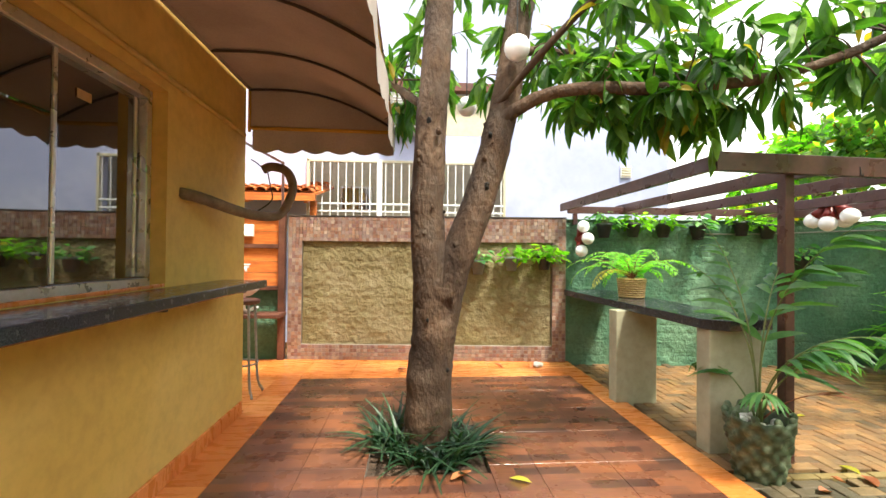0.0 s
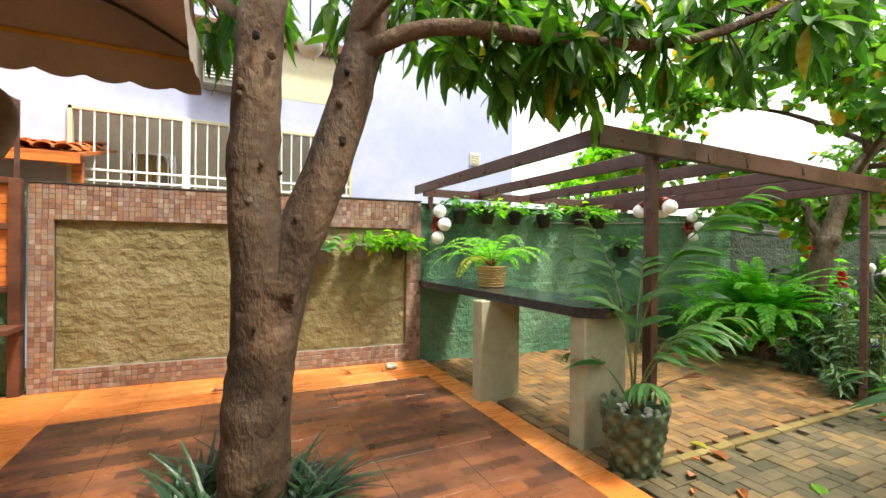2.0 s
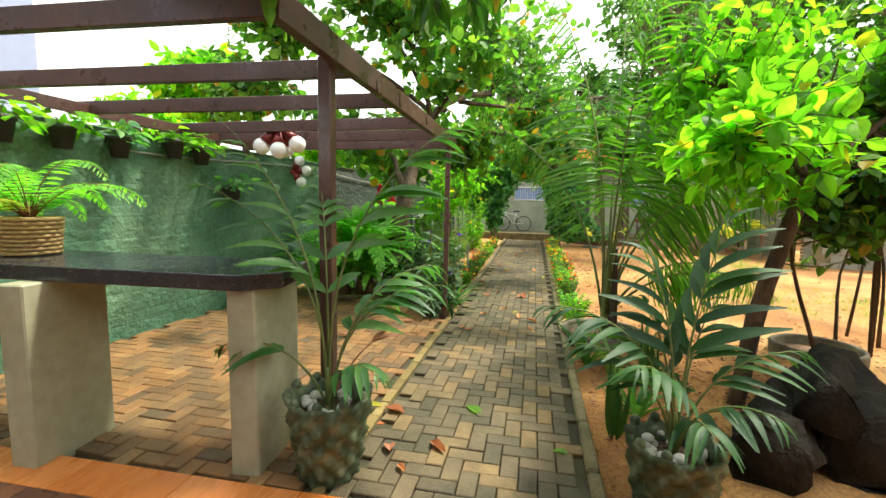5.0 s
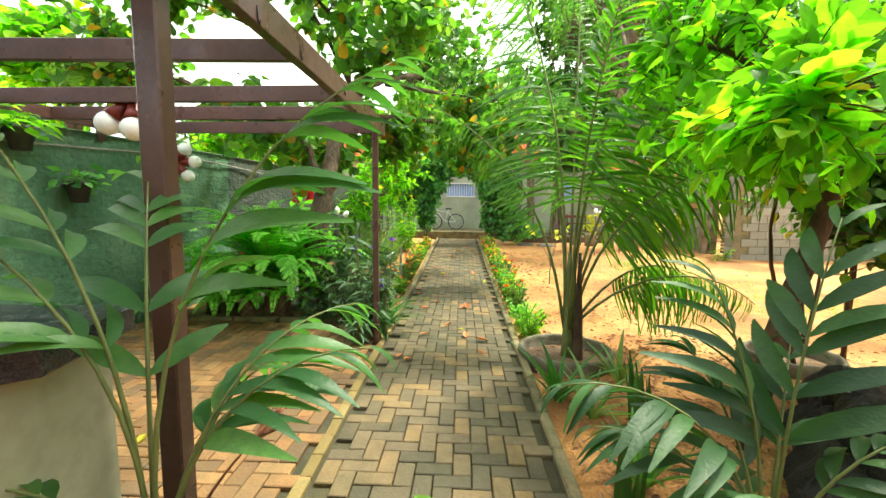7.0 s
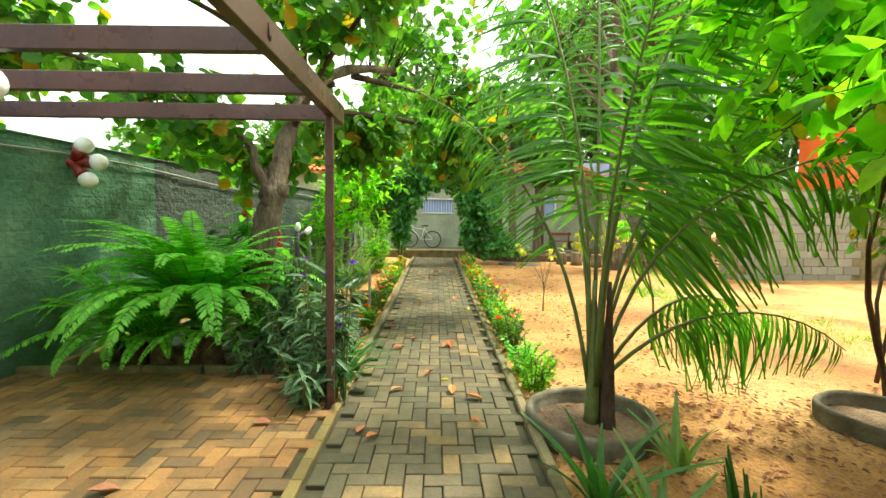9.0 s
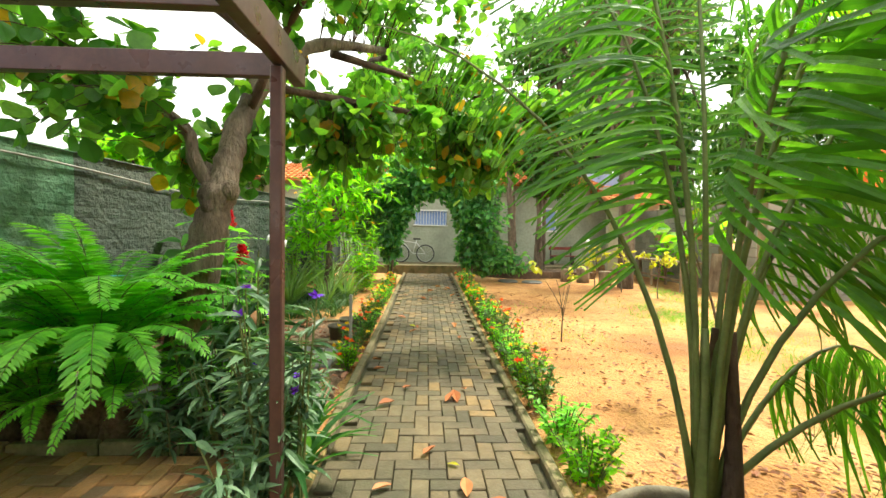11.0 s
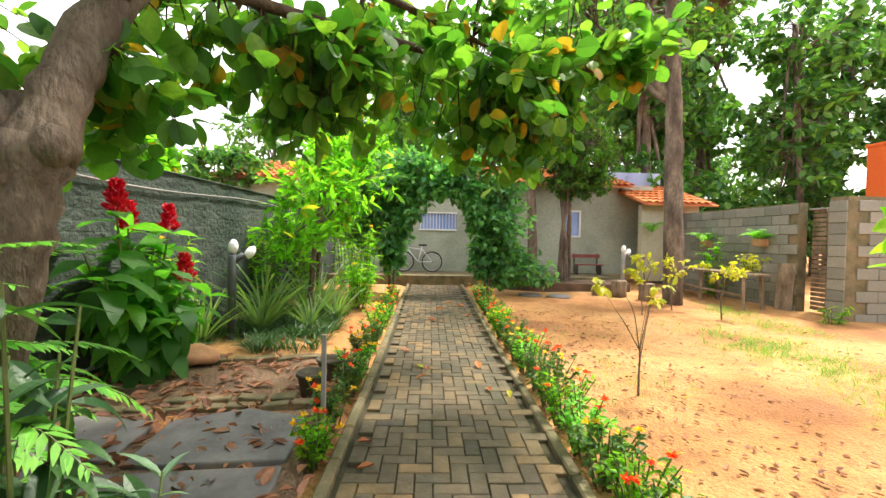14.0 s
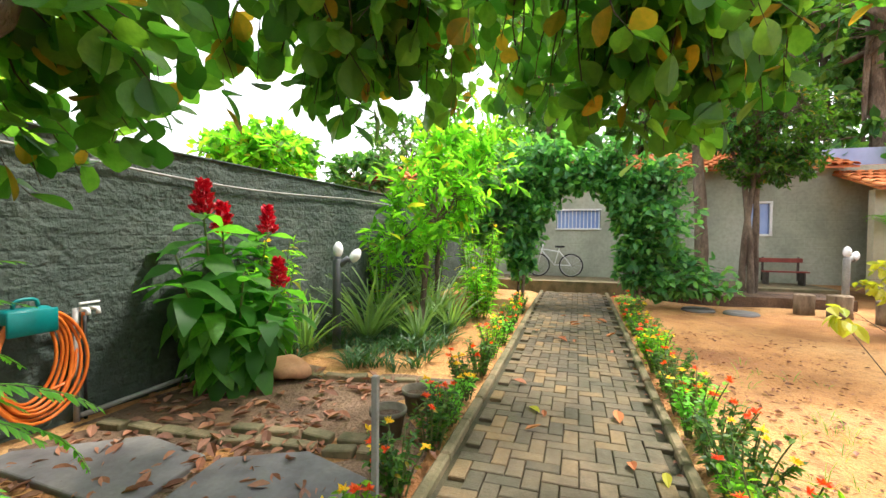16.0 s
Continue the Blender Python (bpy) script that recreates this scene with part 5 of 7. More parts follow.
solid("stake", Geo().box((0, 0, 0.3), (0.03, 0.03, 0.72), bev=0.003), "pvc", "grey metal stake driven into the soil", "stake", (8.19, 2.86, 0))
for x, y, r, s in ((8.98, 3.13, 0.12, 1.0), (9.4, 3.05, 0.13, 1.0)):
    e = thing("plant_pot", "brown plastic pot standing on the soil", "plant pot", (x, y, -0.03), group="soil pots")
    part("pot_body", Geo().lathe([(r * 0.72, 0), (r * 0.95, 0.17), (r * 1.05, 0.17), (r * 1.06, 0.2), (r * 0.94, 0.2), (r * 0.8, 0.08)], 20), "tyre", e, "", True)
    part("soil", Geo().lathe([(r * 0.9, 0.15), (0.01, 0.16)], 14), "dark_soil", e)
rng = np.random.default_rng(11)
def stone(name, at, r, mat, label, squash=0.7):
    g = Geo().ball((0, 0, 0), r, 14, 9, squash)
    v = np.vstack(g.v)
    v *= 1 + 0.5 * np.array([[noise.noise(Vector(p) * (2.2 / r * 0.5) + Vector((at[0], at[1], 0)))] for p in v])
    g.v = [v]
    return solid(name, g, mat, label, "stone", at, smooth=True)
stone("stone", (9.8, 4.5, 0.08), 0.2, "terracotta", "terracotta coloured stone under the flowering shrub", 0.62)

# stone slabs and old brick edging
sl = thing("slab_paving", "irregular grey stone slabs set in the soil", "paving")
tagged(sl, kind="structure")
polys = (((6.95, 4.0), (7.75, 4.1), (7.85, 5.2), (7.0, 5.3)), ((7.05, 2.95), (7.8, 3.0), (7.72, 4.02), (7.0, 3.92)), ((7.85, 3.0), (8.45, 3.02), (8.62, 3.5), (8.4, 3.95), (7.8, 3.9)), ((7.85, 4.0), (8.4, 4.05), (8.5, 4.6), (8.1, 5.2), (7.95, 5.2)))
for p in polys:
    b = part("slab", Geo().prism(p, -0.1, 0.0 + 0.006 * (len(p) % 2)), "slab", sl)
    md = b.modifiers.new("edge", "BEVEL")
    md.width, md.segments = 0.012, 2
ed = thing("brick_edging", "row of old bricks edging the soil bed", "edging")
tagged(ed, kind="structure")
me = Geo().box((0, 0, 0), (0.2, 0.095, 0.06), bev=0.008).mesh("brick", M["kerb"])
def brick_row(x0, y0, x1, y1):
    n = int(math.dist((x0, y0), (x1, y1)) / 0.215)
    a = math.degrees(math.atan2(y1 - y0, x1 - x0))
    for i in range(n):
        t = (i + 0.5) / n
        part("brick", me, None, ed, at=pose(x0 + (x1 - x0) * t + rng.normal(0, 0.008), y0 + (y1 - y0) * t + rng.normal(0, 0.012), rise(x0) - 0.015 + rng.normal(0, 0.006), rng.normal(0, 3), rng.normal(0, 3), a + rng.normal(0, 5)))
brick_row(8.55, 5.1, 8.72, 3.0)
brick_row(9.85, 4.6, 10.05, 3.1)
brick_row(8.78, 4.2, 8.85, 3.2)

# ---- right side: rings, logs ----
def ring_planter(at, r, label):
    e = thing("ring_planter", label, "planter", at, group="ring planters")
    part("ring", Geo().lathe([(r * 0.95, -0.04), (r, 0.0), (r * 1.01, 0.1), (r * 0.995, 0.124), (r * 0.97, 0.134), (r * 0.93, 0.134), (r * 0.9, 0.124), (r * 0.885, 0.1), (r * 0.86, 0.0)], 36, wob=0.012), "tyre", e, "", True)
    part("soil", Geo().lathe([(r * 0.88, 0.03), (r * 0.3, 0.04), (0.01, 0.045)], 24), "bed_soil", e)
    return e


ring_planter((5.25, 1.02, -0.05), 0.42, "weathered ring planter round the coconut palm")
ring_planter((5.2, -1.0, -0.05), 0.38, "weathered ring planter on the soil")
def log(at, ln, r, rz, ry, label, mat="dark_log"):
    e = thing("log", label, "log", at, rz, "dark logs")
    pts = [(ln * (t - 0.5), 0.02 * math.sin(5 * t), r + 0.03 * math.sin(3 * t + ry)) for t in np.linspace(0, 1, 15)]
    q = Geo().tube(pts, [r * (1 + 0.1 * math.sin(4 * t + rz)) for t in np.linspace(0, 9, 15)], 20)
    v = np.vstack(q.v)
    q.v = [v + np.array([noise.noise_vector(Vector(p) * 7 + Vector((rz, 0, 0)))[:] for p in v]) * 0.07]
    part("trunk", q, mat, e, "", True)
    return e
log((3.3, 0.28, -0.05), 1.2, 0.17, -35, 0, "dark weathered log lying on the soil")
log((3.6, -0.2, -0.05), 1.5, 0.2, -25, 1, "thick dark log lying on the soil")
log((3.35, 0.08, 0.24), 1.0, 0.13, -30, 2, "dark log stacked on other logs")
part_st = ((15.05, -1.95, 0.15, 0.36), (14.75, -2.3, 0.17, 0.4), (14.35, -2.72, 0.16, 0.38))
for x, y, r, h in part_st:
    e = thing("log_stool", "upright log used as a garden stool", "stool", (x, y, rise(x) - 0.06), group="log stools")
    part("trunk", Geo().lathe([(r, 0), (r * 0.94, h * 0.4), (r, h * 0.95), (r * 0.93, h), (0.01, h + 0.003)], 18, wob=0.03), "grey_wood", e, "", True)
tb = thing("work_table", "long weathered wooden table by the block wall", "table", (14.5, -4.25, 0.05))
for dy in (-0.17, 0.0, 0.17):
    part("plank", Geo().box((0, dy, 0.67), (2.7, 0.155, 0.04)), "grey_wood", tb)
for x in (-1.25, 0.0, 1.25):
    for y in (-0.2, 0.2):
        part("leg", Geo().beam((x, y, -0.1), (x + 0.04, y * 0.9, 0.66), 0.06, 0.06), "grey_wood", tb)
part("brace", Geo().beam((-1.2, 0.2, 0.25), (1.2, 0.2, 0.3), 0.04, 0.05), "grey_wood", tb)
bn = thing("garden_bench", "faded red slatted bench by the garden house", "bench", (17.9, -2.8, 0.32))
for z, x in ((0.3, -0.1), (0.3, -0.22), (0.55, 0.06)):
    part("slat", Geo().box((x, 0, z), (0.1 if z < 0.5 else 0.03, 0.85, 0.03 if z < 0.5 else 0.1)), "red_bench", bn)
for y in (-0.35, 0.35):
    part("leg", Geo().box((-0.1, y, 0.14), (0.25, 0.04, 0.29)).box((0.08, y, 0.35), (0.04, 0.04, 0.55)), "dark_tube", bn)
bc = thing("bicycle", "white bicycle leaning against the garden house", "bicycle", (18.05, 2.25, 0.32))
for y in (0.42, -0.42):
    w = part("wheel", Geo().tube([(0, y + 0.29 * math.cos(a), 0.3 + 0.29 * math.sin(a)) for a in np.linspace(0, 2 * math.pi, 33)], 0.018, 6), "black", bc, "black tyre", True)
    part("rim", Geo().tube([(0, y + 0.265 * math.cos(a), 0.3 + 0.265 * math.sin(a)) for a in np.linspace(0, 2 * math.pi, 33)], 0.009, 5), "alu", w, "", True)
    g = Geo()
    for k in range(12):
        a = k * math.pi / 6
        g.tube([(0, y, 0.3), (0, y + 0.265 * math.cos(a), 0.3 + 0.265 * math.sin(a))], 0.003, 4)
    part("spokes", g, "alu", w)
g = Geo()
for a, b in (((0, -0.42, 0.3), (0, 0.0, 0.3)), ((0, 0, 0.3), (0, 0.32, 0.68)), ((0, 0, 0.3), (0, -0.12, 0.75)), ((0, -0.42, 0.3), (0, -0.11, 0.68)), ((0, -0.11, 0.66), (0, 0.31, 0.72)), ((0, 0.42, 0.3), (0, 0.29, 0.88))):
    g.tube([a, b], 0.016, 8)
part("frame", g, "white", bc, "", True)
part("handlebar", Geo().tube([(-0.26, 0.25, 0.9), (-0.1, 0.3, 0.92), (0.1, 0.3, 0.92), (0.12, 0.25, 0.9)], 0.012, 6), "alu", bc, "", True)
part("saddle", Geo().box((0, -0.13, 0.79), (0.13, 0.25, 0.05), bev=0.02), "black", bc)

# opening in the block wall
gt = thing("plank_gate", "weathered slatted wooden gate in the block wall", "gate", (12.95, -5.3, 0))
for i in range(22):
    part("slat", Geo().box((0, 0.0, 0.12 + i * 0.088), (0.34, 0.03, 0.07), bev=0.004), "grey_wood", gt)
part("gate_post", Geo().tube(curve([(-0.2, 0.03, 0), (-0.22, 0.02, 1.0), (-0.19, 0.03, 2.0)], 8), 0.05, 8), "grey_wood", gt, "", True)
wp = thing("wood_pile", "stack of weathered boards behind the wall opening", "wood pile", (12.65, -5.9, 0))
for i in range(9):
    part("board", Geo().box((0.02 * (i % 3), 0, 0.1 + i * 0.12), (0.5, 0.8, 0.09)), "grey_wood" if i % 3 else "slab", wp)
solid("shed_roof", Geo().box((12.7, -6.2, 2.0), (0.95, 1.9, 0.03)), "pvc", "thin grey sheet roof behind the wall opening", "roof", kind="structure")
solid("wall_shed", Geo().box((12.8, -7.2, 1.0), (1.2, 0.1, 2.0)), "dark_wood", "dark shed wall behind the opening", "wall", kind="structure")
oh = thing("orange_house", "plain orange painted house beyond the wall", "house", (17.0, -13.9, 0))
part("wall", Geo().box((0, 0, 2.2), (2.0, 4.4, 4.4), bev=0.02), "orange_wall", oh)
part("parapet", Geo().box((0, 0, 4.43), (2.06, 4.46, 0.1), bev=0.01), "orange_wall", oh)
lb = thing("leaning_board", "grey board leaning against the block wall", "board", (13.25, -4.85, 0))
part("board", Geo().beam((0, 0, -0.05), (0.05, -0.13, 0.95), 0.3, 0.03), "grey_wood", lb)
for x, z in ((13.9, 1.35), (15.6, 1.3)):
    e = thing("wall_planter", "pale box planter fixed to the block wall", "planter", (x, -4.9, z), group="wall planters")
    part("box", Geo().box((0, 0, 0), (0.22, 0.2, 0.16), bev=0.01), "terracotta", e)
tw = thing("steps_stone", "flat grey stepping stones on the soil", "stepping stone")
for x, y in ((14.9, -0.3), (14.7, -0.9)):
    part("stone", Geo().lathe([(0.26, -0.04), (0.27, 0.0), (0.24, 0.03), (0.01, 0.032)], 20, (x, y, rise(x) - 0.03)), "slab", tw)

cr = thing("crumpled_bag", "small crumpled pale plastic bag on the patio floor", "litter", (1.75, 5.75, 0.0))
q = Geo().ball((0, 0, 0.03), 0.07, 12, 8, 0.5)
v = np.vstack(q.v)
q.v = [v + np.array([noise.noise_vector(Vector(p) * 30)[:] for p in v]) * 0.02]
part("sheet", q, "pebble", cr)

def tuft_thing(name, label, category, at, n, length, width, spread, droop, seed, mat, group, rise_z=1.0):
    """A plant of strap leaves, each leaf a part on a shared mesh."""
    e = thing(name, label, category, at, group=group)
    rng = np.random.default_rng(seed)
    key = ("strap", round(width / length, 3), droop, mat)
    if key not in STRAPS:
        q = Geo()
        v, f = blade(width / length, 6, 0.35, 0.25, droop)
        q.add(v, f)
        STRAPS[key] = q.mesh("leaf", M[mat])
    for k in range(n):
        a = k * 2.399 + rng.uniform(-0.3, 0.3)
        sp = spread * rng.uniform(0.15, 1)
        way = Vector((math.cos(a) * sp, math.sin(a) * sp, rise_z)).normalized()
        x = way.cross(Vector((0, 0, 1)) + Vector(rng.normal(0, 0.12, 3))).normalized()
        z = x.cross(way)
        m = Matrix((x, way, z)).transposed().to_4x4()
        m.translation = (0.03 * math.cos(a), 0.03 * math.sin(a), 0)
        part("leaf", STRAPS[key], None, e, at=m @ Matrix.Scale(length * rng.uniform(0.6, 1.1), 4))
    return e


STRAPS = {}


# ---- mango tree in the patio ----
mt = thing("mango_tree", "forked mango tree growing through the patio", "tree", (0.15, 3.43, 0))
R1 = np.random.default_rng(21)
g = Geo()
limb(g, [(0.0, 0.0, -0.2), (0.0, 0.0, 0.15), (0.01, 0.0, 0.6), (0.05, 0.0, 1.0), (0.08, 0.0, 1.3)], 0.195, 0.165, 18, 30, 0.006, R1)
a1, _ = limb(g, [(0.03, 0.0, 0.85), (0.02, 0.0, 1.3), (-0.02, 0.02, 1.8), (0.0, 0.05, 2.4), (0.05, 0.08, 3.2), (0.12, 0.15, 4.6)], 0.16, 0.11, 16, 30, 0.014, R1)
a2, _ = limb(g, [(0.06, 0.0, 0.85), (0.16, 0.0, 1.3), (0.32, 0.0, 1.75), (0.47, 0.0, 2.22), (0.58, 0.0, 2.65), (0.7, 0.05, 3.3), (0.9, 0.1, 4.6)], 0.15, 0.105, 16, 30, 0.014, R1)
part("trunk", g, "bark", mt, "", True)
for k in range(18):
    z = R1.uniform(0.35, 2.7)
    a = R1.uniform(-2.7, -0.4)
    r = 0.172 if z < 1.2 else 0.13
    cx = 0.04 if z < 1.2 else (0.0 if k % 2 else 0.12 + 0.32 * (z - 1.2))
    kr = R1.uniform(0.012, 0.026)
    knot = Geo().ball((0, 0, 0), kr, 9, 7, 1.35)
    v = np.vstack(knot.v)
    knot.v = [v + np.array([noise.noise_vector(Vector(p) * 40 + Vector((k, 0, 0)))[:] for p in v]) * kr * 0.35]
    part("knot", knot, "dark_log" if k % 3 == 0 else "bark", mt, "dark bark knot", True, at=pose(cx + (r - 0.006) * math.cos(a), (r - 0.006) * math.sin(a), z))
gb = Geo()
S = [a1[17:], a2[17:]]
for pts, r0 in (([(0.45, 0, 2.55), (0.95, -0.25, 2.78), (1.7, -0.65, 2.68), (2.4, -0.9, 2.75), (3.2, -1.2, 3.1)], 0.06), ([(0.5, 0, 2.7), (0.9, -0.6, 3.1), (1.3, -1.2, 3.35), (1.9, -1.9, 3.5)], 0.03), ([(0.0, 0.05, 2.7), (-0.3, 0.6, 3.1), (-0.4, 1.2, 3.5)], 0.045), ([(0.6, 0, 3.2), (1.2, 0.6, 3.5), (2.0, 1.0, 3.7)], 0.05), ([(1.2, -0.4, 2.75), (1.5, -0.1, 2.72), (2.0, 0.1, 2.65)], 0.03)):
    c, _ = limb(gb, pts, r0, r0 * 0.35, 8, 16, 0.05, R1)
    S.append(c)
gl = Geo()
REG = [((1.6, -0.15, 2.85), (0.65, 0.45, 0.4), 5), ((1.9, -0.5, 2.75), (0.65, 0.5, 0.3), 5), ((2.9, -1.05, 3.0), (0.7, 0.6, 0.45), 4), ((1.5, -1.3, 3.15), (0.8, 0.8, 0.4), 3), ((-0.25, 0.9, 3.2), (0.35, 0.6, 0.6), 2.2), ((0.7, 0.6, 3.6), (1.1, 0.8, 0.6), 3), ((1.8, 0.2, 3.4), (1.0, 0.8, 0.55), 4)]
crown(gb, gl, np.vstack(S), REG, 172, 10, MANGO, 0.29, 0.34, 0.75, 0.009, R1, 0.35)
part("branchwork", gb, "bark", mt, "", True, kind="stuff")
part("crown", gl, "mango", mt, "long drooping dark green leaves", kind="stuff")
lf = Geo()
scatter(lf, MANGO, [(0, 0, 0)], [(0, 1, 0)], [1.0], 0.0)
young = lf.mesh("leaf", M["young"])
for dx, dy, dz, rx, rz, s in ((2.05, -0.43, 2.4, -72, -100, 0.27), (2.08, -0.42, 2.4, -80, -60, 0.3), (2.02, -0.45, 2.39, -40, 100, 0.22), (2.05, -0.46, 2.4, -55, 170, 0.2), (2.05, -0.4, 2.41, -30, 60, 0.18)):
    part("leaf", young, None, mt, "pale young leaf", at=pose(dx, dy, dz, rx, 0, rz) @ Matrix.Scale(s, 4))
for x, y, z in ((0.8, 3.22, 3.12), (0.56, 4.36, 3.05)):
    e = thing("tree_globe", "white globe lamp hung in the mango tree", "lamp", (x, y, z), group="tree globes")
    part("globe", Geo().ball((0, 0, 0), 0.1, 18, 12), "opal", e, "", True)
    part("cord", Geo().tube([(0, 0, 0.09), (0.0, 0, 0.6)], 0.006, 5), "black", e)

solid("bed_soil", Geo().prism([(SQ[0] + 0.002, SQ[2] + 0.002), (SQ[1] - 0.002, SQ[2] + 0.002), (SQ[1] - 0.002, SQ[3] - 0.002), (SQ[0] + 0.002, SQ[3] - 0.002)], -0.2, -0.05), "dark_soil", "dark soil in the square tree bed", "soil", kind="structure")
R2 = np.random.default_rng(5)
for i in range(12):
    a = i * 2.4
    r = 0.22 + 0.1 * R2.random()
    x, y = 0.14 + 1.2 * r * math.cos(a), 3.4 + r * math.sin(a)
    tuft_thing("grass_tuft", "dark green strap-leaved tuft under the mango tree", "tuft", (x, y, -0.06), 17, 0.44, 0.034, 0.8, 0.75, 500 + i, "tuft_leaf", "tufts in the tree bed")

# ---- potted palms ----
def potted_palm(at, fronds, label, seed, mat="palm", lw=0.19):
    e = thing("potted_palm", label, "palm", at)
    rng = np.random.default_rng(seed)
    tpl = blade(lw, 6, 0.42, 0.16, 0.55)
    part("stem", Geo().tube(curve([(0, 0, -0.1), (0.01, 0.0, 0.05), (0.0, 0.01, 0.2)], 6), [0.025, 0.024, 0.022, 0.02, 0.018, 0.016, 0.012], 8), "stem", e, "", True)
    for head, ln, up, tip, n, ll in fronds:
        gs, gl2 = Geo(), Geo()
        frond(gs, gl2, (0.01 * math.cos(radians(head)), 0.01 * math.sin(radians(head)), 0.0), head, ln, up, tip, n, tpl, ll, 0.009, 0.46, 50, 0.1, rng)
        f = part("frond", gs, "stem", e, "", True)
        for lv in np.vstack(gl2.v).reshape(-1, len(tpl[0]), 3):
            part("leaflet", Geo().add(lv, tpl[1]), mat, f, "", True)
    return e, tpl


pp, tplp = potted_palm((2.47, 2.87, 0.35), ((296, 1.72, 92, 22, 9, 0.42), (88, 1.65, 88, 34, 8, 0.24), (100, 1.4, 90, 12, 7, 0.28), (98, 0.72, 64, -35, 6, 0.27), (287, 0.95, 84, -12, 7, 0.3), (317, 1.05, 82, -12, 8, 0.34), (30, 1.45, 90, 25, 8, 0.3), (345, 0.85, 76, -30, 7, 0.28), (235, 0.55, 72, -25, 6, 0.22)), "young palm with broad glossy leaflets in a glazed pot", 31, "palm", 0.2)
gs, gl2 = Geo(), Geo()
frond(gs, gl2, (0, 0, 0.0), -20, 0.55, 50, -10, 3, blade(0.14, 4, 0.4, 0.2, 0.1), 0.3, 0.008, 0.75, 28, 0.05, np.random.default_rng(2))
f = part("frond", gl2, "brown_frond", pp, "dry reddish-brown frond")
part("stalk", gs, "brown_frond", f, "", True)
pq, _ = potted_palm((2.58, 1.17, 0.24), ((97, 1.05, 84, -12, 8, 0.3), (140, 0.75, 84, -5, 7, 0.28), (70, 0.75, 80, -20, 7, 0.26), (20, 0.8, 86, 30, 7, 0.3), (320, 0.9, 85, 15, 7, 0.3), (295, 1.15, 89, 66, 7, 0.4), (270, 0.8, 80, -5, 7, 0.28), (220, 0.6, 78, -20, 6, 0.26), (180, 0.55, 72, -25, 6, 0.24), (45, 1.0, 89, 62, 7, 0.34), (350, 0.55, 68, -25, 6, 0.24)), "dark green palm clump in a glazed pot by the path", 33, "palm_dark", 0.17)

# fern in the basket
bf = thing("basket_fern", "light green fern spilling from the wicker basket", "fern", (2.6, 4.87, 1.24))
R3 = np.random.default_rng(8)
for k in range(22):
    gs, gl2 = Geo(), Geo()
    yel = k == 4
    frond(gs, gl2, (0, 0, 0), 215 if yel else k * 25.7 + R3.uniform(-8, 8), R3.uniform(0.6, 0.92), R3.uniform(32, 76) if not yel else 30, R3.uniform(-88, -50), 32, PINNA, 0.1, 0.004, 0.15, 78, 0.12, R3)
    f = part("frond", gl2, "yellow_leaf" if yel else "fern", bf, "yellowed frond" if yel else "")
    part("stalk", gs, "brown_frond", f)
g = Geo()
for k in range(22):
    a = R3.uniform(0, 6.28)
    g.tube([(0, 0, -0.04), (0.05 * math.cos(a), 0.05 * math.sin(a), 0.08), (0.09 * math.cos(a), 0.09 * math.sin(a), R3.uniform(0.1, 0.18))], 0.003, 4)
part("dry_stalks", g, "brown_frond", bf, "dry brown stalks", kind="stuff")

# plants in the wall pots
for i, (x, y, z) in enumerate(WALL_POTS):
    e = thing("wall_plant", "leafy green trailing plant in a wall pot", "plant", (x, y, z), group="wall plants")
    rng = np.random.default_rng(40 + i)
    g, gs = Geo(), Geo()
    n = 34 if i != 2 else 90
    a = rng.uniform(0, 6.28, n)
    r = rng.uniform(0.03, 0.32 if i == 2 else 0.23, n)
    pos = np.stack([r * np.cos(a), np.minimum(r * np.sin(a), 0.06) - 0.02, rng.uniform(-0.02, 0.17, n) - 0.4 * r ** 1.2], 1)
    way = np.stack([np.cos(a), np.sin(a) - 0.4, rng.normal(-0.15, 0.35, n)], 1)
    scatter(g, OVAL, pos, way, rng.uniform(0.09, 0.16, n), 0.4, rng)
    for p in pos[:12]:
        gs.tube([(0, 0, -0.03), p * 0.5 + np.array([0, 0, 0.04]), p], 0.003, 4, False)
    part("foliage", g, "bright" if i % 3 else "vine", e, kind="stuff")
    part("stemwork", gs, "stem", e, kind="stuff")

# ---- fern bed ----
PINNA_F = blade(0.3, 3, 0.35, 0.08, 0.12)


def big_fern(at, n, ln, seed, label, low=12):
    e = thing("fern", label, "fern", at, group="ferns")
    rng = np.random.default_rng(seed)
    for k in range(n):
        gs, gl2 = Geo(), Geo()
        L = ln * rng.uniform(0.75, 1.05)
        frond(gs, gl2, (0, 0, 0.2), k * 360 / n * 2.618 + rng.uniform(-10, 10), L, low + (88 - low) * (k / n) ** 0.7 + rng.uniform(-6, 2), -75 + 70 * (k / n) + rng.uniform(-12, 12), 54, PINNA_F, 0.085 * ln, 0.005, 0.08, 80, 0.08, rng)
        f = part("frond", gl2, "fern", e)
        part("stalk", gs, "stem", f)
    part("root_ball", Geo().lathe([(0.12, -at[2] - 0.05), (0.1, 0.0), (0.08, 0.15), (0.02, 0.22)], 14, wob=0.08), "dark_soil", e, "", True)
    return e


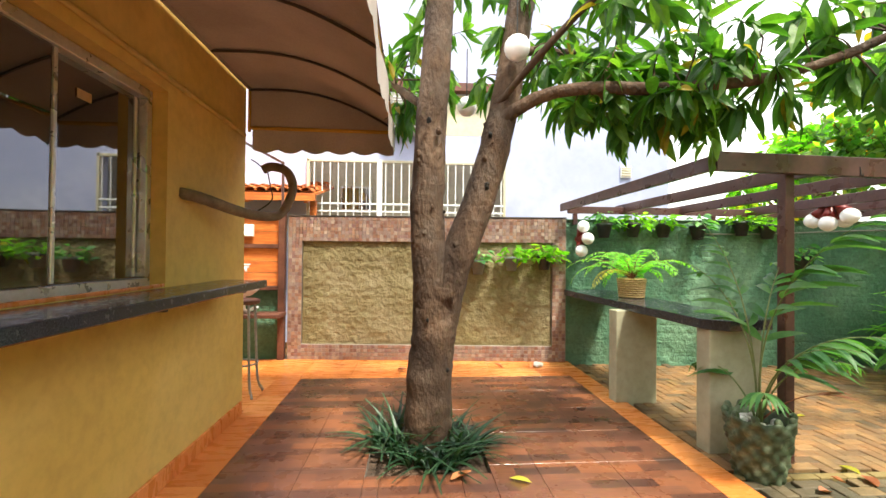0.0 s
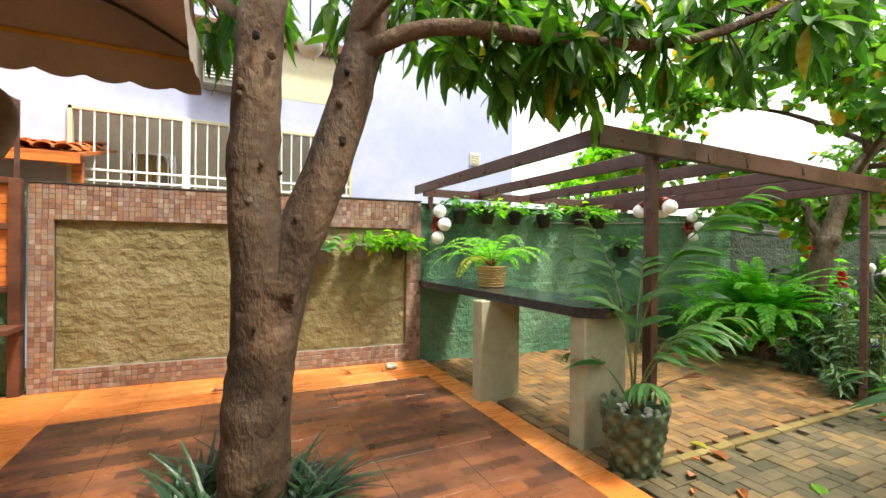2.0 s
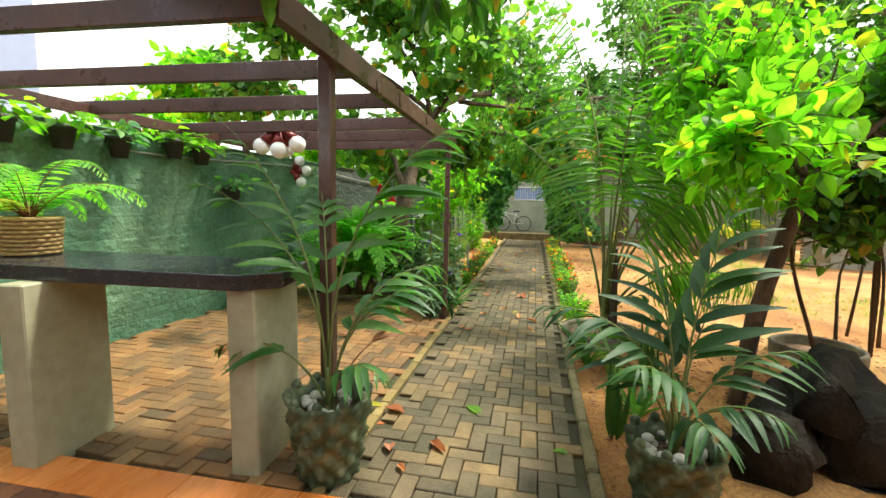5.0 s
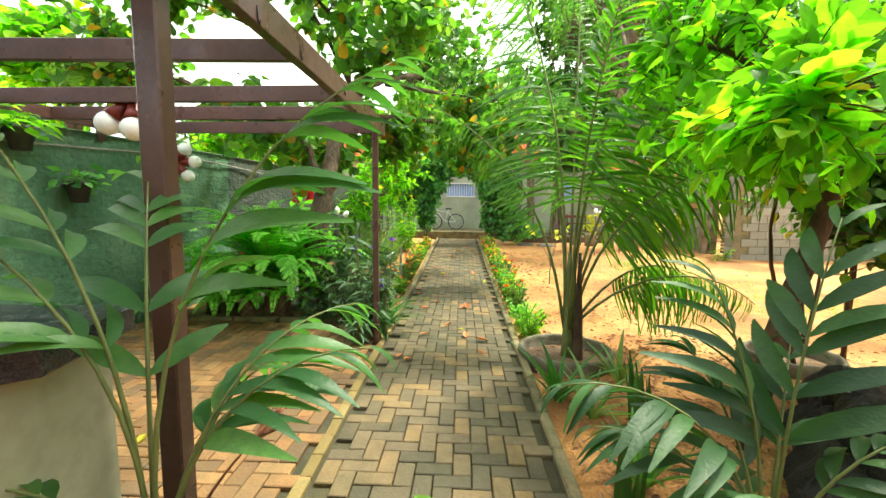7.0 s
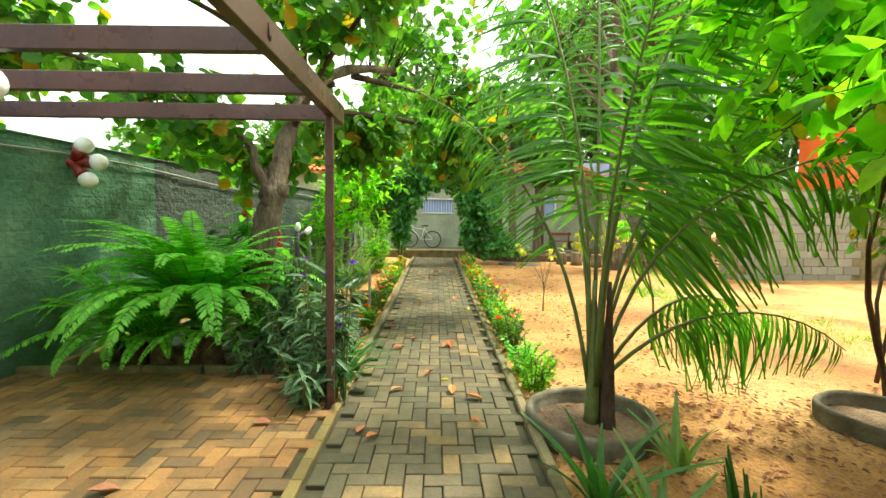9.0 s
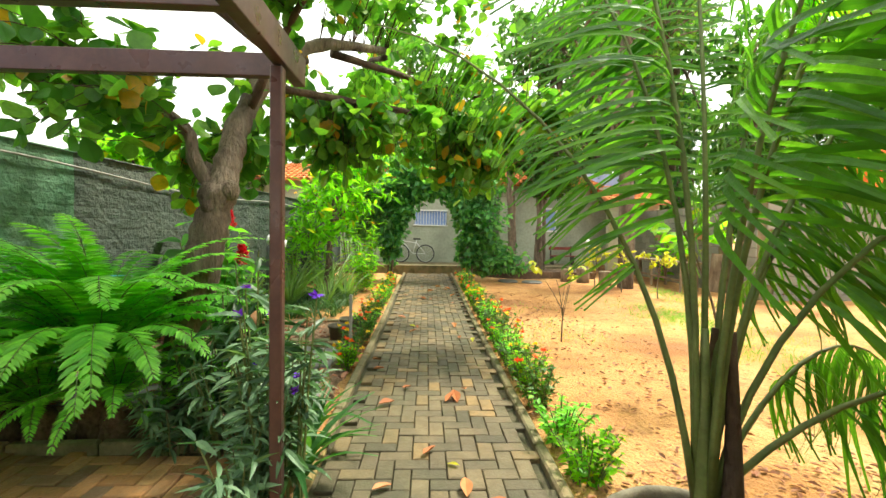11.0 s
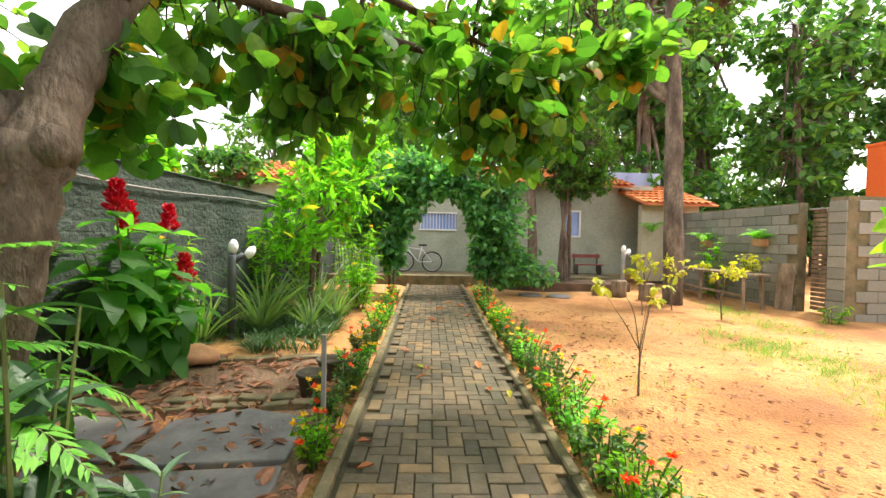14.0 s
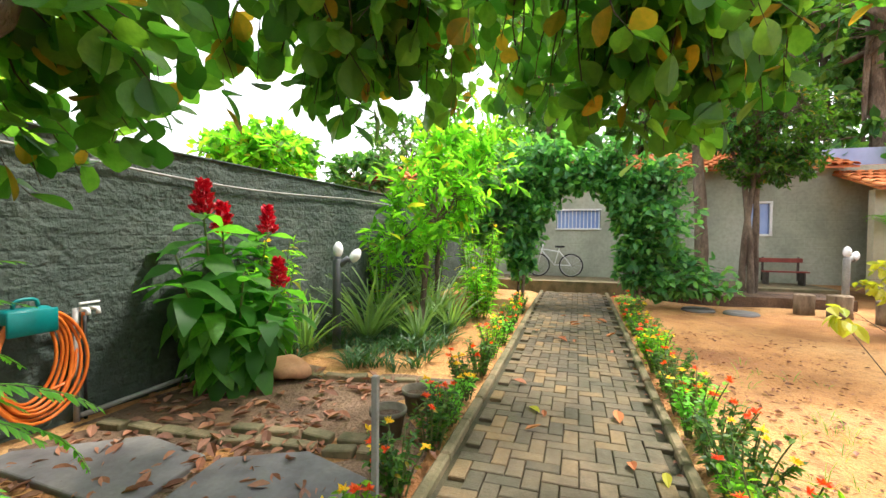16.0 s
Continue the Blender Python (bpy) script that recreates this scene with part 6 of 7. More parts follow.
big_fern((6.55, 4.25, 0.14), 78, 1.5, 51, "large sword fern with arching bright green fronds", 42)
big_fern((6.5, 4.1, 0.02), 30, 0.85, 54, "sword fern with low arching fronds", 20)
big_fern((6.42, 4.5, 0.0), 26, 0.8, 55, "sword fern with low arching fronds", 12)
big_fern((6.5, 4.75, 0.0), 22, 0.7, 56, "sword fern with low arching fronds", 12)
big_fern((6.7, 5.05, 0.0), 26, 1.1, 52, "sword fern against the green wall")
big_fern((6.55, 3.65, 0.0), 22, 0.62, 53, "low sword fern at the edge of the paving")

def leafy_shrub(name, at, h, r, n, tpl, size, mat, label, category, seed, flowers=(), stems=7, group="", droop=0.15):
    """Upright stems with leaves all along them, and flowers at their ends."""
    e = thing(name, label, category, at, group=group)
    rng = np.random.default_rng(seed)
    gs, g = Geo(), Geo()
    tips = []
    per = max(n // stems, 3)
    for k in range(stems):
        a = rng.uniform(0, 6.28)
        rr = r * rng.uniform(0.15, 1) ** 0.6
        top = np.array([rr * math.cos(a), rr * math.sin(a), h * rng.uniform(0.65, 1.05)])
        c = curve([(0.3 * rr * math.cos(a), 0.3 * rr * math.sin(a), -0.03), top * np.array([0.6, 0.6, 0.55]), top], 8)
        gs.tube(c, np.linspace(0.006, 0.003, 9) * (1 + h * 0.3), 5, False)
        t = rng.uniform(0.12, 1, per)
        pos = np.stack([np.interp(t, np.linspace(0, 1, 9), c[:, i]) for i in range(3)], 1)
        b = rng.uniform(0, 6.28, per)
        way = np.stack([np.cos(b), np.sin(b), rng.normal(0.25, 0.35, per) - droop], 1)
        scatter(g, tpl, pos, way, size * rng.uniform(0.6, 1.15, per), 0.35, rng)
        tips.append(top)
    part("stemwork", gs, "stem", e, kind="stuff")
    part("foliage", g, mat, e, kind="stuff")
    for i, (fm, size_f, many) in enumerate(flowers):
        for tpos in tips[i::max(len(flowers), 1)][:many]:
            gf = Geo()
            k = 14
            d = rng.normal(0, 1, (k, 3))
            d[:, 2] = np.abs(d[:, 2]) * 0.7
            scatter(gf, SMALL, np.tile(tpos + np.array([0, 0, 0.01]), (k, 1)), d, size_f * rng.uniform(0.7, 1.1, k), 0.5, rng)
            part("flower", gf, fm, e)
    return e


for i, (x, y, h) in enumerate(((5.85, 2.95, 0.62), (6.25, 3.3, 0.6), (6.1, 3.0, 0.75), (6.3, 3.65, 0.45), (6.4, 2.95, 0.7), (5.6, 2.98, 0.42))):
    leafy_shrub("grey_shrub", (x, y, -0.02), h, 0.24, 210, LANCE, 0.15, "blue_leaf", "grey-green narrow-leaved shrub round the pergola post", "shrub", 60 + i, stems=14, group="grey shrubs")
for i, (x, y, h) in enumerate(((5.95, 3.0, 1.15), (5.72, 2.76, 0.98), (5.9, 2.85, 0.75), (6.3, 3.15, 0.7))):
    leafy_shrub("ruellia", (x, y, -0.02), h, 0.14, 85, LANCE, 0.18, "dark_leaf" if i % 2 else "blue_leaf", "tall stemmed plant with purple flowers", "flower", 70 + i, (("purple_flower", 0.045, 2),), 5, "purple flowers")
for i, (x, y) in enumerate(((5.95, 2.8), (6.2, 2.82), (6.55, 2.86))):
    tuft_thing("strap_plant", "broad strap-leaved plant beside the path", "plant", (x, y, -0.02), 12, 0.55, 0.055, 0.8, 0.6, 80 + i, "palm", "strap plants")

for i, (x, y, h, rr) in enumerate(((6.42, 3.2, 1.2, 0.16), (6.55, 3.42, 1.0, 0.2), (6.35, 3.5, 0.85, 0.2), (6.72, 3.2, 0.6, 0.2))):
    leafy_shrub("broad_leaved_plant", (x, y, -0.03), h, rr, 100, blade(0.24, 6, 0.42, 0.16, 0.5), 0.2, "dark_leaf", "stemmed plant with long drooping dark green leaves", "plant", 640 + i, stems=6, group="bed leaf plants", droop=0.3)

# ---- spreading round-leaved tree over the path ----
rt = thing("shade_tree", "spreading shade tree with round leathery leaves", "tree", (7.3, 4.1, 0))
R4 = np.random.default_rng(90)
g = Geo()
b0, _ = limb(g, [(-0.35, -0.16, -0.1), (-0.33, -0.2, 0.5), (-0.29, -0.32, 1.2), (-0.25, -0.4, 1.66)], 0.14, 0.125, 16, 22, 0.075, R4)
b1, _ = limb(g, [(-0.25, -0.4, 1.58), (-0.14, -0.44, 1.95), (0.03, -0.48, 2.29), (0.35, -0.62, 2.8), (0.8, -0.95, 3.2), (1.6, -1.5, 3.5)], 0.115, 0.045, 14, 28, 0.08, R4)
b2, _ = limb(g, [(-0.27, -0.38, 1.6), (-0.31, -0.24, 1.85), (-0.31, -0.18, 2.08), (-0.3, 0.25, 2.36), (-0.3, 0.8, 2.6), (-0.35, 1.4, 2.9)], 0.055, 0.022, 10, 20, 0.08, R4)
for kx, ky, kz, kr in ((-0.3, -0.5, 1.62, 0.07), (-0.2, -0.28, 1.78, 0.06), (-0.36, -0.36, 1.5, 0.05)):
    g.ball((kx, ky, kz), kr, 10, 7, 1.2)
part("trunk", g, "bark_pale", rt, "", True)
gb = Geo()
S = [b1[8:], b2[6:]]
for pts, r0 in (([(0.3, -0.6, 2.6), (0.9, -1.4, 2.65), (1.2, -2.4, 2.6), (1.5, -3.4, 2.7)], 0.045), ([(0.7, -0.8, 3.0), (1.6, -0.4, 3.2), (2.6, 0.2, 3.3)], 0.045), ([(1.0, -1.0, 3.2), (2.2, -2.2, 3.3), (3.4, -3.2, 3.5)], 0.045), ([(0.05, -0.5, 2.3), (-0.4, -1.0, 2.9), (-1.0, -1.6, 3.3)], 0.04), ([(-0.3, 0.6, 2.5), (0.1, 0.8, 2.7), (0.6, 1.0, 2.8)], 0.03), ([(0.4, -0.7, 2.85), (0.2, 0.4, 3.6), (-0.2, 1.6, 4.0)], 0.045), ([(-0.35, 1.2, 2.8), (-0.2, 1.8, 3.0), (0.0, 2.5, 3.2)], 0.025), ([(0.3, -0.6, 2.75), (-0.2, -0.6, 3.5), (-0.6, 0.0, 4.2)], 0.04), ([(1.8, -1.5, 3.5), (2.8, -1.2, 3.8), (4.0, -1.5, 3.9)], 0.04), ([(0.4, -0.7, 2.8), (0.3, -0.3, 3.6), (0.6, 0.2, 4.4)], 0.045)):
    c, _ = limb(gb, pts, r0, r0 * 0.3, 7, 14, 0.05, R4)
    S.append(c)
gl = Geo()
REG = [((0.1, -0.5, 1.95), (0.3, 0.4, 0.3), 0.5), ((0.35, 0.15, 2.0), (0.45, 0.4, 0.35), 0.5), ((1.3, 0.6, 2.65), (0.8, 0.6, 0.4), 0.15), ((0.9, -0.9, 2.3), (0.6, 0.7, 0.3), 0.9), ((1.2, -1.9, 2.35), (0.9, 1.4, 0.5), 4.4), ((0.8, 0.3, 2.0), (0.45, 0.35, 0.25), 0.6), ((0.45, 0.2, 1.65), (0.28, 0.28, 0.2), 0.5), ((0.5, -0.25, 1.75), (0.2, 0.2, 0.2), 0.5), ((0.95, -0.4, 2.2), (0.4, 0.35, 0.25), 0.6), ((1.1, -1.05, 2.05), (0.4, 0.4, 0.22), 1.5), ((1.45, -2.4, 1.95), (0.35, 0.4, 0.25), 1.6), ((1.6, -2.85, 1.9), (0.3, 0.3, 0.25), 1.0),
       ((3.0, -1.6, 2.85), (1.0, 1.5, 0.4), 4), ((0.3, -0.6, 2.7), (0.8, 0.8, 0.5), 0.5), ((1.9, -0.6, 3.1), (1.2, 1.0, 0.5), 0.5), ((2.6, -2.6, 3.2), (1.4, 1.3, 0.5), 4), ((-0.8, 0.4, 2.3), (0.7, 0.7, 0.55), 2.2), ((-0.9, -1.2, 3.3), (0.8, 0.9, 0.5), 3), ((0.2, 0.9, 2.5), (0.7, 0.5, 0.4), 0.4), ((3.4, -1.9, 3.8), (1.6, 1.4, 0.7), 1.6), ((0.0, -0.5, 4.2), (1.2, 1.3, 0.7), 4.5), ((1.6, -3.6, 2.85), (0.9, 0.6, 0.35), 2), ((1.3, -2.2, 4.5), (1.4, 1.2, 0.7), 4),
       ((0.0, 2.4, 3.1), (1.0, 1.0, 0.8), 5), ((-0.6, 1.9, 4.1), (1.0, 0.9, 0.7), 5), ((-0.8, 0.6, 4.2), (1.1, 1.0, 0.7), 4), ((-0.4, -1.2, 4.2), (1.2, 1.0, 0.8), 4)]
crown(gb, gl, np.vstack(S), REG, 1130, 9, ROUND, 0.16, 0.4, 0.42, 0.006, R4, 0.8)
part("branchwork", gb, "bark", rt, "", True, kind="stuff")
part("crown", gl, "grape", rt, "round leathery green leaves, some yellow", kind="stuff")

# ---- coconut palm ----
cp = thing("coconut_palm", "young coconut palm with long arching fronds", "palm", (5.28, 1.0, 0))
R5 = np.random.default_rng(101)
for dx, dy, lean in ((0.0, 0.0, 0.03), (0.09, -0.06, -0.04), (-0.07, -0.08, 0.05)):
    part("stem", Geo().tube(curve([(dx, dy, -0.05), (dx + lean * 0.3, dy, 0.4), (dx + lean, dy, 0.95)], 8), np.linspace(0.055, 0.014, 9), 10), "bark" if dx else "stem", cp, "", True)
CL = blade(0.052, 6, 0.4, 0.14, 0.85)
for head, ln, up, tip, ll in ((67, 2.75, 80, 14, 0.34), (40, 3.2, 88, 45, 0.6), (292, 2.7, 78, -20, 0.62), (275, 3.0, 84, 0, 0.62), (245, 2.6, 78, -25, 0.6), (290, 1.75, 50, -50, 0.5), (55, 3.9, 89, 56, 0.7), (218, 3.7, 88, 40, 0.72), (262, 1.75, 48, -50, 0.5), (345, 3.5, 89, 62, 0.68), (305, 3.3, 87, 25, 0.66), (190, 3.2, 88, 52, 0.75)):
    gs, gl2 = Geo(), Geo()
    frond(gs, gl2, (0.03 * math.cos(radians(head)), 0.03 * math.sin(radians(head)), 0.25), head, ln, up, tip, 42, CL, ll * 0.85, 0.017, 0.36, 58, 0.35 + 0.45 * (1 - max(tip, 0) / 60), R5)
    f = part("frond", gl2, "coco", cp)
    part("stalk", gs, "stem", f, "", True)

# ---- bright leafy tree to the right of the path ----
bt = thing("leaning_tree", "leaning small tree with bright green oval leaves", "tree", (4.1, 0.0, 0))
R6 = np.random.default_rng(111)
g = Geo()
c0, _ = limb(g, [(-0.26, 0.33, -0.1), (-0.33, 0.29, 0.6), (-0.44, 0.22, 1.2), (-0.5, 0.15, 1.6)], 0.058, 0.045, 10, 14, 0.04, R6)
part("trunk", g, "bark", bt, "", True)
gb, gl, gd = Geo(), Geo(), Geo()
S = [c0[8:]]
for pts in ([(-0.47, 0.18, 1.45), (-0.6, 0.4, 1.75), (-0.8, 0.65, 1.85), (-1.1, 0.85, 1.75)], [(-0.5, 0.15, 1.6), (-0.1, 0.4, 2.2), (0.1, 0.7, 2.4)], [(-0.5, 0.15, 1.6), (0.5, -0.8, 2.0), (1.5, -1.8, 2.6)], [(-0.5, 0.15, 1.6), (-0.3, -0.6, 2.2), (-0.4, -1.2, 2.7)], [(-0.5, 0.15, 1.6), (0.6, -0.1, 2.2), (1.9, 0.0, 2.9)]):
    c, _ = limb(gb, pts, 0.028, 0.01, 7, 12, 0.05, R6)
    S.append(c)
for k in range(10):
    p0 = np.array([0.9 + R6.uniform(-0.5, 1.0), -1.4 + R6.uniform(-0.8, 0.5), 0])
    limb(gb, [tuple(p0), tuple(p0 + R6.normal(0, 0.2, 3) + np.array([0, 0, 0.9])), tuple(p0 + R6.normal(0, 0.5, 3) + np.array([0, 0, 1.7]))], 0.02, 0.008, 5, 8, 0.05, R6)
REG = [((-0.8, 0.6, 1.75), (0.6, 0.55, 0.45), 5), ((0.1, 0.4, 2.1), (1.0, 0.65, 0.7), 6), ((0.2, -0.8, 2.6), (1.3, 1.1, 0.7), 5), ((1.3, -0.6, 2.5), (1.2, 1.1, 0.8), 4), ((-0.3, -1.3, 2.2), (1.1, 0.9, 0.8), 4), ((0.3, 0.0, 3.0), (1.2, 0.9, 0.5), 4)]
crown(gb, gl, np.vstack(S), REG, 450, 10, OVAL, 0.14, 0.4, 0.12, 0.005, R6, 0.85)
# same tree's inner leaves; the darker mango green paints in their shade
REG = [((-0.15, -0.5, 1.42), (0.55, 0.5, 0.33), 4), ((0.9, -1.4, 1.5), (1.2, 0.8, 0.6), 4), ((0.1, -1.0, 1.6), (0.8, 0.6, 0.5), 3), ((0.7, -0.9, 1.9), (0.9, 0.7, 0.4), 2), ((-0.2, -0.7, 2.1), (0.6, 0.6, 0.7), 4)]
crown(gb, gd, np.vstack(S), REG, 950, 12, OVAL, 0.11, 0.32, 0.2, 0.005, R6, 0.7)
part("branchwork", gb, "bark", bt, "", True, kind="stuff")
part("crown", gl, "bright", bt, "bright green oval leaves", kind="stuff")
part("lower_crown", gd, "mango", bt, "leaves under the crown, coloured darker for the shade there", kind="stuff")

for i, (x, y, n, L) in enumerate(((4.45, 1.28, 16, 0.55), (4.2, 1.12, 14, 0.5), (3.5, 1.1, 14, 0.45), (4.75, 0.7, 12, 0.45))):
    tuft_thing("bromeliad", "strap-leaved bromeliad beside the path kerb", "bromeliad", (x, y, -0.05), n, L, 0.05, 0.75, 0.35, 120 + i, "spear" if i % 2 else "palm", "bromeliads")
for i, (x, y) in enumerate(((4.05, 0.85), (4.0, 0.92), (3.2, 1.3))):
    tuft_thing("snake_plant", "upright stiff snake plant in the soil", "plant", (x, y, -0.05), 5, 0.48, 0.06, 0.15, 0.05, 130 + i, "dark_leaf", "snake plants")

# ---- hedges of small flowering shrubs along the path ----
fl = (("orange_flower", 0.04, 4), ("yellow_flower", 0.038, 4), ("orange_flower", 0.04, 3))
i = 0
for x, h in ((5.9, 0.28), (6.35, 0.3), (6.9, 0.34), (7.3, 0.36), (7.65, 0.34), (8.0, 0.36), (8.4, 0.36), (8.8, 0.4), (9.2, 0.38), (9.65, 0.42), (10.1, 0.36), (10.6, 0.36), (11.1, 0.38), (11.6, 0.36), (12.1, 0.36), (12.7, 0.32), (13.3, 0.4), (13.9, 0.38)):
    leafy_shrub("ixora", (x, path_r(x) - 0.22, rise(x) - 0.04), h, 0.22, 480, SMALL, 0.058, "fern" if i % 4 == 1 else "mango" if i % 3 else "bright", "low flowering shrub beside the path kerb", "shrub", 140 + i, fl[i % 3:i % 3 + (2 if x > 9 else 1)] if x > 7 else (), 22, "path shrubs")
    i += 1
for x, h in ((7.9, 0.25), (8.45, 0.28), (9.0, 0.36), (9.4, 0.3), (9.9, 0.34), (10.5, 0.36), (11.1, 0.36), (11.7, 0.36), (12.3, 0.36), (13.0, 0.36), (13.7, 0.34)):
    leafy_shrub("ixora", (x, path_l(x) + 0.2, rise(x) - 0.04), h, 0.19, 400, SMALL, 0.058, "fern" if i % 4 == 1 else "mango" if i % 3 else "bright", "low flowering shrub beside the path kerb", "shrub", 140 + i, fl[i % 3:i % 3 + 2], 20, "path shrubs")
    i += 1

# ---- red-flowered shrub by the wall ----
rs = thing("red_shrub", "tall shrub with broad leaves and red flower spikes", "shrub", (9.5, 4.85, 0))
R7 = np.random.default_rng(160)
LV = Geo()
scatter(LV, blade(0.5, 7, 0.36, 0.06, 0.45, 0, 0.03), [(0, 0, 0)], [(0, 1, 0)], [1], 0)
big = LV.mesh("leaf", M["big_leaf"], True)
tops = ((-0.32, 0.0, 1.5), (0.02, 0.12, 1.35), (0.5, 0.02, 1.35), (0.32, -0.24, 0.85), (-0.15, -0.25, 1.0), (0.2, 0.25, 1.2), (-0.4, -0.15, 0.7), (-0.6, -0.1, 0.95), (0.6, -0.2, 0.6), (-0.1, -0.45, 0.6), (0.35, 0.3, 0.9), (-0.35, 0.25, 1.15))
for k, tp3 in enumerate(tops):
    c = curve([(0.05 * tp3[0], 0.05 * tp3[1], -0.03), (0.6 * tp3[0], 0.6 * tp3[1], 0.5 * tp3[2]), tp3], 8)
    part("stem", Geo().tube(c, np.linspace(0.016, 0.008, 9), 7), "stem", rs, "", True)
    for j in range(24):
        t = 0.1 + 0.9 * j / 23
        p = [np.interp(t, np.linspace(0, 1, 9), c[:, q]) for q in range(3)]
        part("leaf", big, None, rs, at=pose(*p, (R7.uniform(-10, 25) if t > 0.8 else R7.uniform(-60, -5)), R7.uniform(-15, 15), j * 137 + k * 40) @ Matrix.Scale(R7.uniform(0.27, 0.48), 4))
    if k < 4:
        g = Geo()
        n = 520
        t = R7.uniform(0, 1, n)
        a = R7.uniform(0, 6.28, n)
        r = 0.13 * (1 - 0.75 * t) * (0.75 + 0.35 * np.sin(t * 19 + a * 2))
        pos = np.array(tp3) + np.stack([r * np.cos(a) * 0.6, r * np.sin(a) * 0.6, t * 0.27 - 0.02], 1)
        scatter(g, SMALL, pos, np.stack([np.cos(a), np.sin(a), np.full(n, 0.9)], 1), R7.uniform(0.03, 0.06, n), 0.5, R7)
        part("flower_spike", g, "red_flower", rs, "dense bright red flower spike")

# ---- spear plants and ground cover ----
for i, (x, y, L, n) in enumerate(((11.2, 4.35, 1.0, 46), (11.9, 4.5, 1.1, 46), (12.5, 3.85, 1.05, 46), (11.4, 3.75, 0.75, 34), (10.6, 4.85, 0.85, 38), (13.0, 4.2, 1.0, 38), (12.1, 3.5, 0.75, 32))):
    tuft_thing("spear_plant", "clump of pale striped spear leaves", "plant", (x, y, rise(x) - 0.04), n, L, 0.035, 0.75, 0.35, 170 + i, "spear", "spear plants")
gr = Geo()
R8 = np.random.default_rng(180)
for k in range(280):
    x, y = R8.uniform(10.2, 12.9), 0
    y = R8.uniform(3.35 + 0.25 * abs(x - 11.5) * 0.3, 4.9)
    if x < 10.85 and 4.3 < y < 4.75:
        continue
    tuft(gr, (x, y, rise(x) - 0.04), 10, 0.27, 0.022, 0.8, 0.55, R8, 3)
solid("ground_cover", gr, "dark_leaf", "dense dark green strap-leaved ground cover", "ground cover", kind="stuff")

# small mango tree near the wall
MIDL = blade(0.3, 5, 0.45, 0.1, 0.25)


def small_tree(name, at, trunk, regions, count, per, tpl, size, mat, label, seed, bark="bark_pale", r0=0.05, droop=0.4, category="tree", limbs=5):
    e = thing(name, label, category, at)
    rng = np.random.default_rng(seed)
    g, gb2, gl2 = Geo(), Geo(), Geo()
    c, _ = limb(g, trunk, r0, r0 * 0.6, 10, 16, 0.05, rng)
    part("trunk", g, bark, e, "", True)
    s = [c[8:]]
    for k in range(limbs):
        ctr = np.array(regions[k % len(regions)][0], float)
        rad = np.array(regions[k % len(regions)][1], float)
        q = ctr + rad * rng.uniform(-0.6, 0.6, 3)
        st = c[rng.integers(9, len(c))]
        cc, _ = limb(gb2, [tuple(st), tuple((st + q) / 2 + rng.normal(0, 0.08, 3)), tuple(q)], r0 * 0.5, r0 * 0.15, 6, 10, 0.05, rng)
        s.append(cc)
    crown(gb2, gl2, np.vstack(s), regions, count, per, tpl, size, 0.34, droop, r0 * 0.12, rng, 0.5)
    part("branchwork", gb2, bark, e, "", True, kind="stuff")
    part("crown", gl2, mat, e, kind="stuff")
    return e


small_tree("young_mango", (11.85, 3.9, 0), [(0, 0, -0.05), (0.05, -0.05, 0.6), (0.1, -0.1, 1.3), (0.2, -0.2, 2.0)], [((0.1, -0.15, 1.9), (0.9, 0.9, 0.8), 3), ((0.5, -0.3, 2.6), (0.8, 0.8, 0.55), 2), ((-0.2, 0.2, 1.3), (0.6, 0.6, 0.4), 1), ((0.4, -0.6, 3.0), (0.7, 0.7, 0.6), 1), ((0.9, -0.7, 2.2), (0.7, 0.6, 0.6), 1)], 190, 9, MIDL, 0.22, "bright", "young tree with narrow bright green leaves by the wall", 190, droop=-0.1)
small_tree("young_tree", (13.2, 4.0, 0), [(0, 0, -0.05), (0.0, 0.05, 0.8), (0.1, 0.0, 1.6), (0.1, 0.0, 2.4)], [((0.1, 0.0, 1.9), (0.9, 0.7, 0.8), 3), ((0.4, -0.2, 2.6), (0.9, 0.8, 0.5), 2)], 150, 10, MIDL, 0.2, "bright", "leafy young tree with narrow leaves behind the bed", 191)
small_tree("sapling", (8.96, 0.3, 0), [(0, 0, -0.05), (0.0, 0.0, 0.15), (0.01, -0.01, 0.28), (0.0, 0.0, 0.4)], [((0.0, 0.32, 0.98), (0.12, 0.16, 0.12), 1), ((0.05, -0.3, 1.0), (0.12, 0.2, 0.12), 1), ((-0.1, -0.05, 0.85), (0.1, 0.12, 0.1), 0.5)], 9, 4, OVAL, 0.1, "yellow_leaf", "thin forked sapling with few yellow-green leaves", 192, r0=0.011, droop=0.4, category="sapling", limbs=5)
small_tree("sapling", (7.0, -0.35, 0), [(0, 0, -0.05), (0.02, 0.0, 0.5), (0.1, 0.1, 1.0), (0.15, 0.3, 1.45)], [((0.1, 0.25, 1.4), (0.3, 0.35, 0.25), 1)], 8, 5, OVAL, 0.17, "bright", "thin sapling with broad bright green leaves", 193, r0=0.012, category="sapling", limbs=3)
for k, (x, y) in enumerate(((12.7, -1.75), (12.4, -3.0), (13.2, -2.6))):
    small_tree("yellow_sapling", (x, y, 0.02), [(0, 0, -0.05), (0.02, 0.01, 0.3), (0.0, -0.02, 0.6), (0.05, 0.0, 0.9)], [((0.0, 0.0, 0.85), (0.35, 0.4, 0.25), 1)], 14, 7, OVAL, 0.12, "yellow_leaf", "young shrub with yellow-green leaves on the soil", 194 + k, r0=0.014, category="shrub", limbs=4)

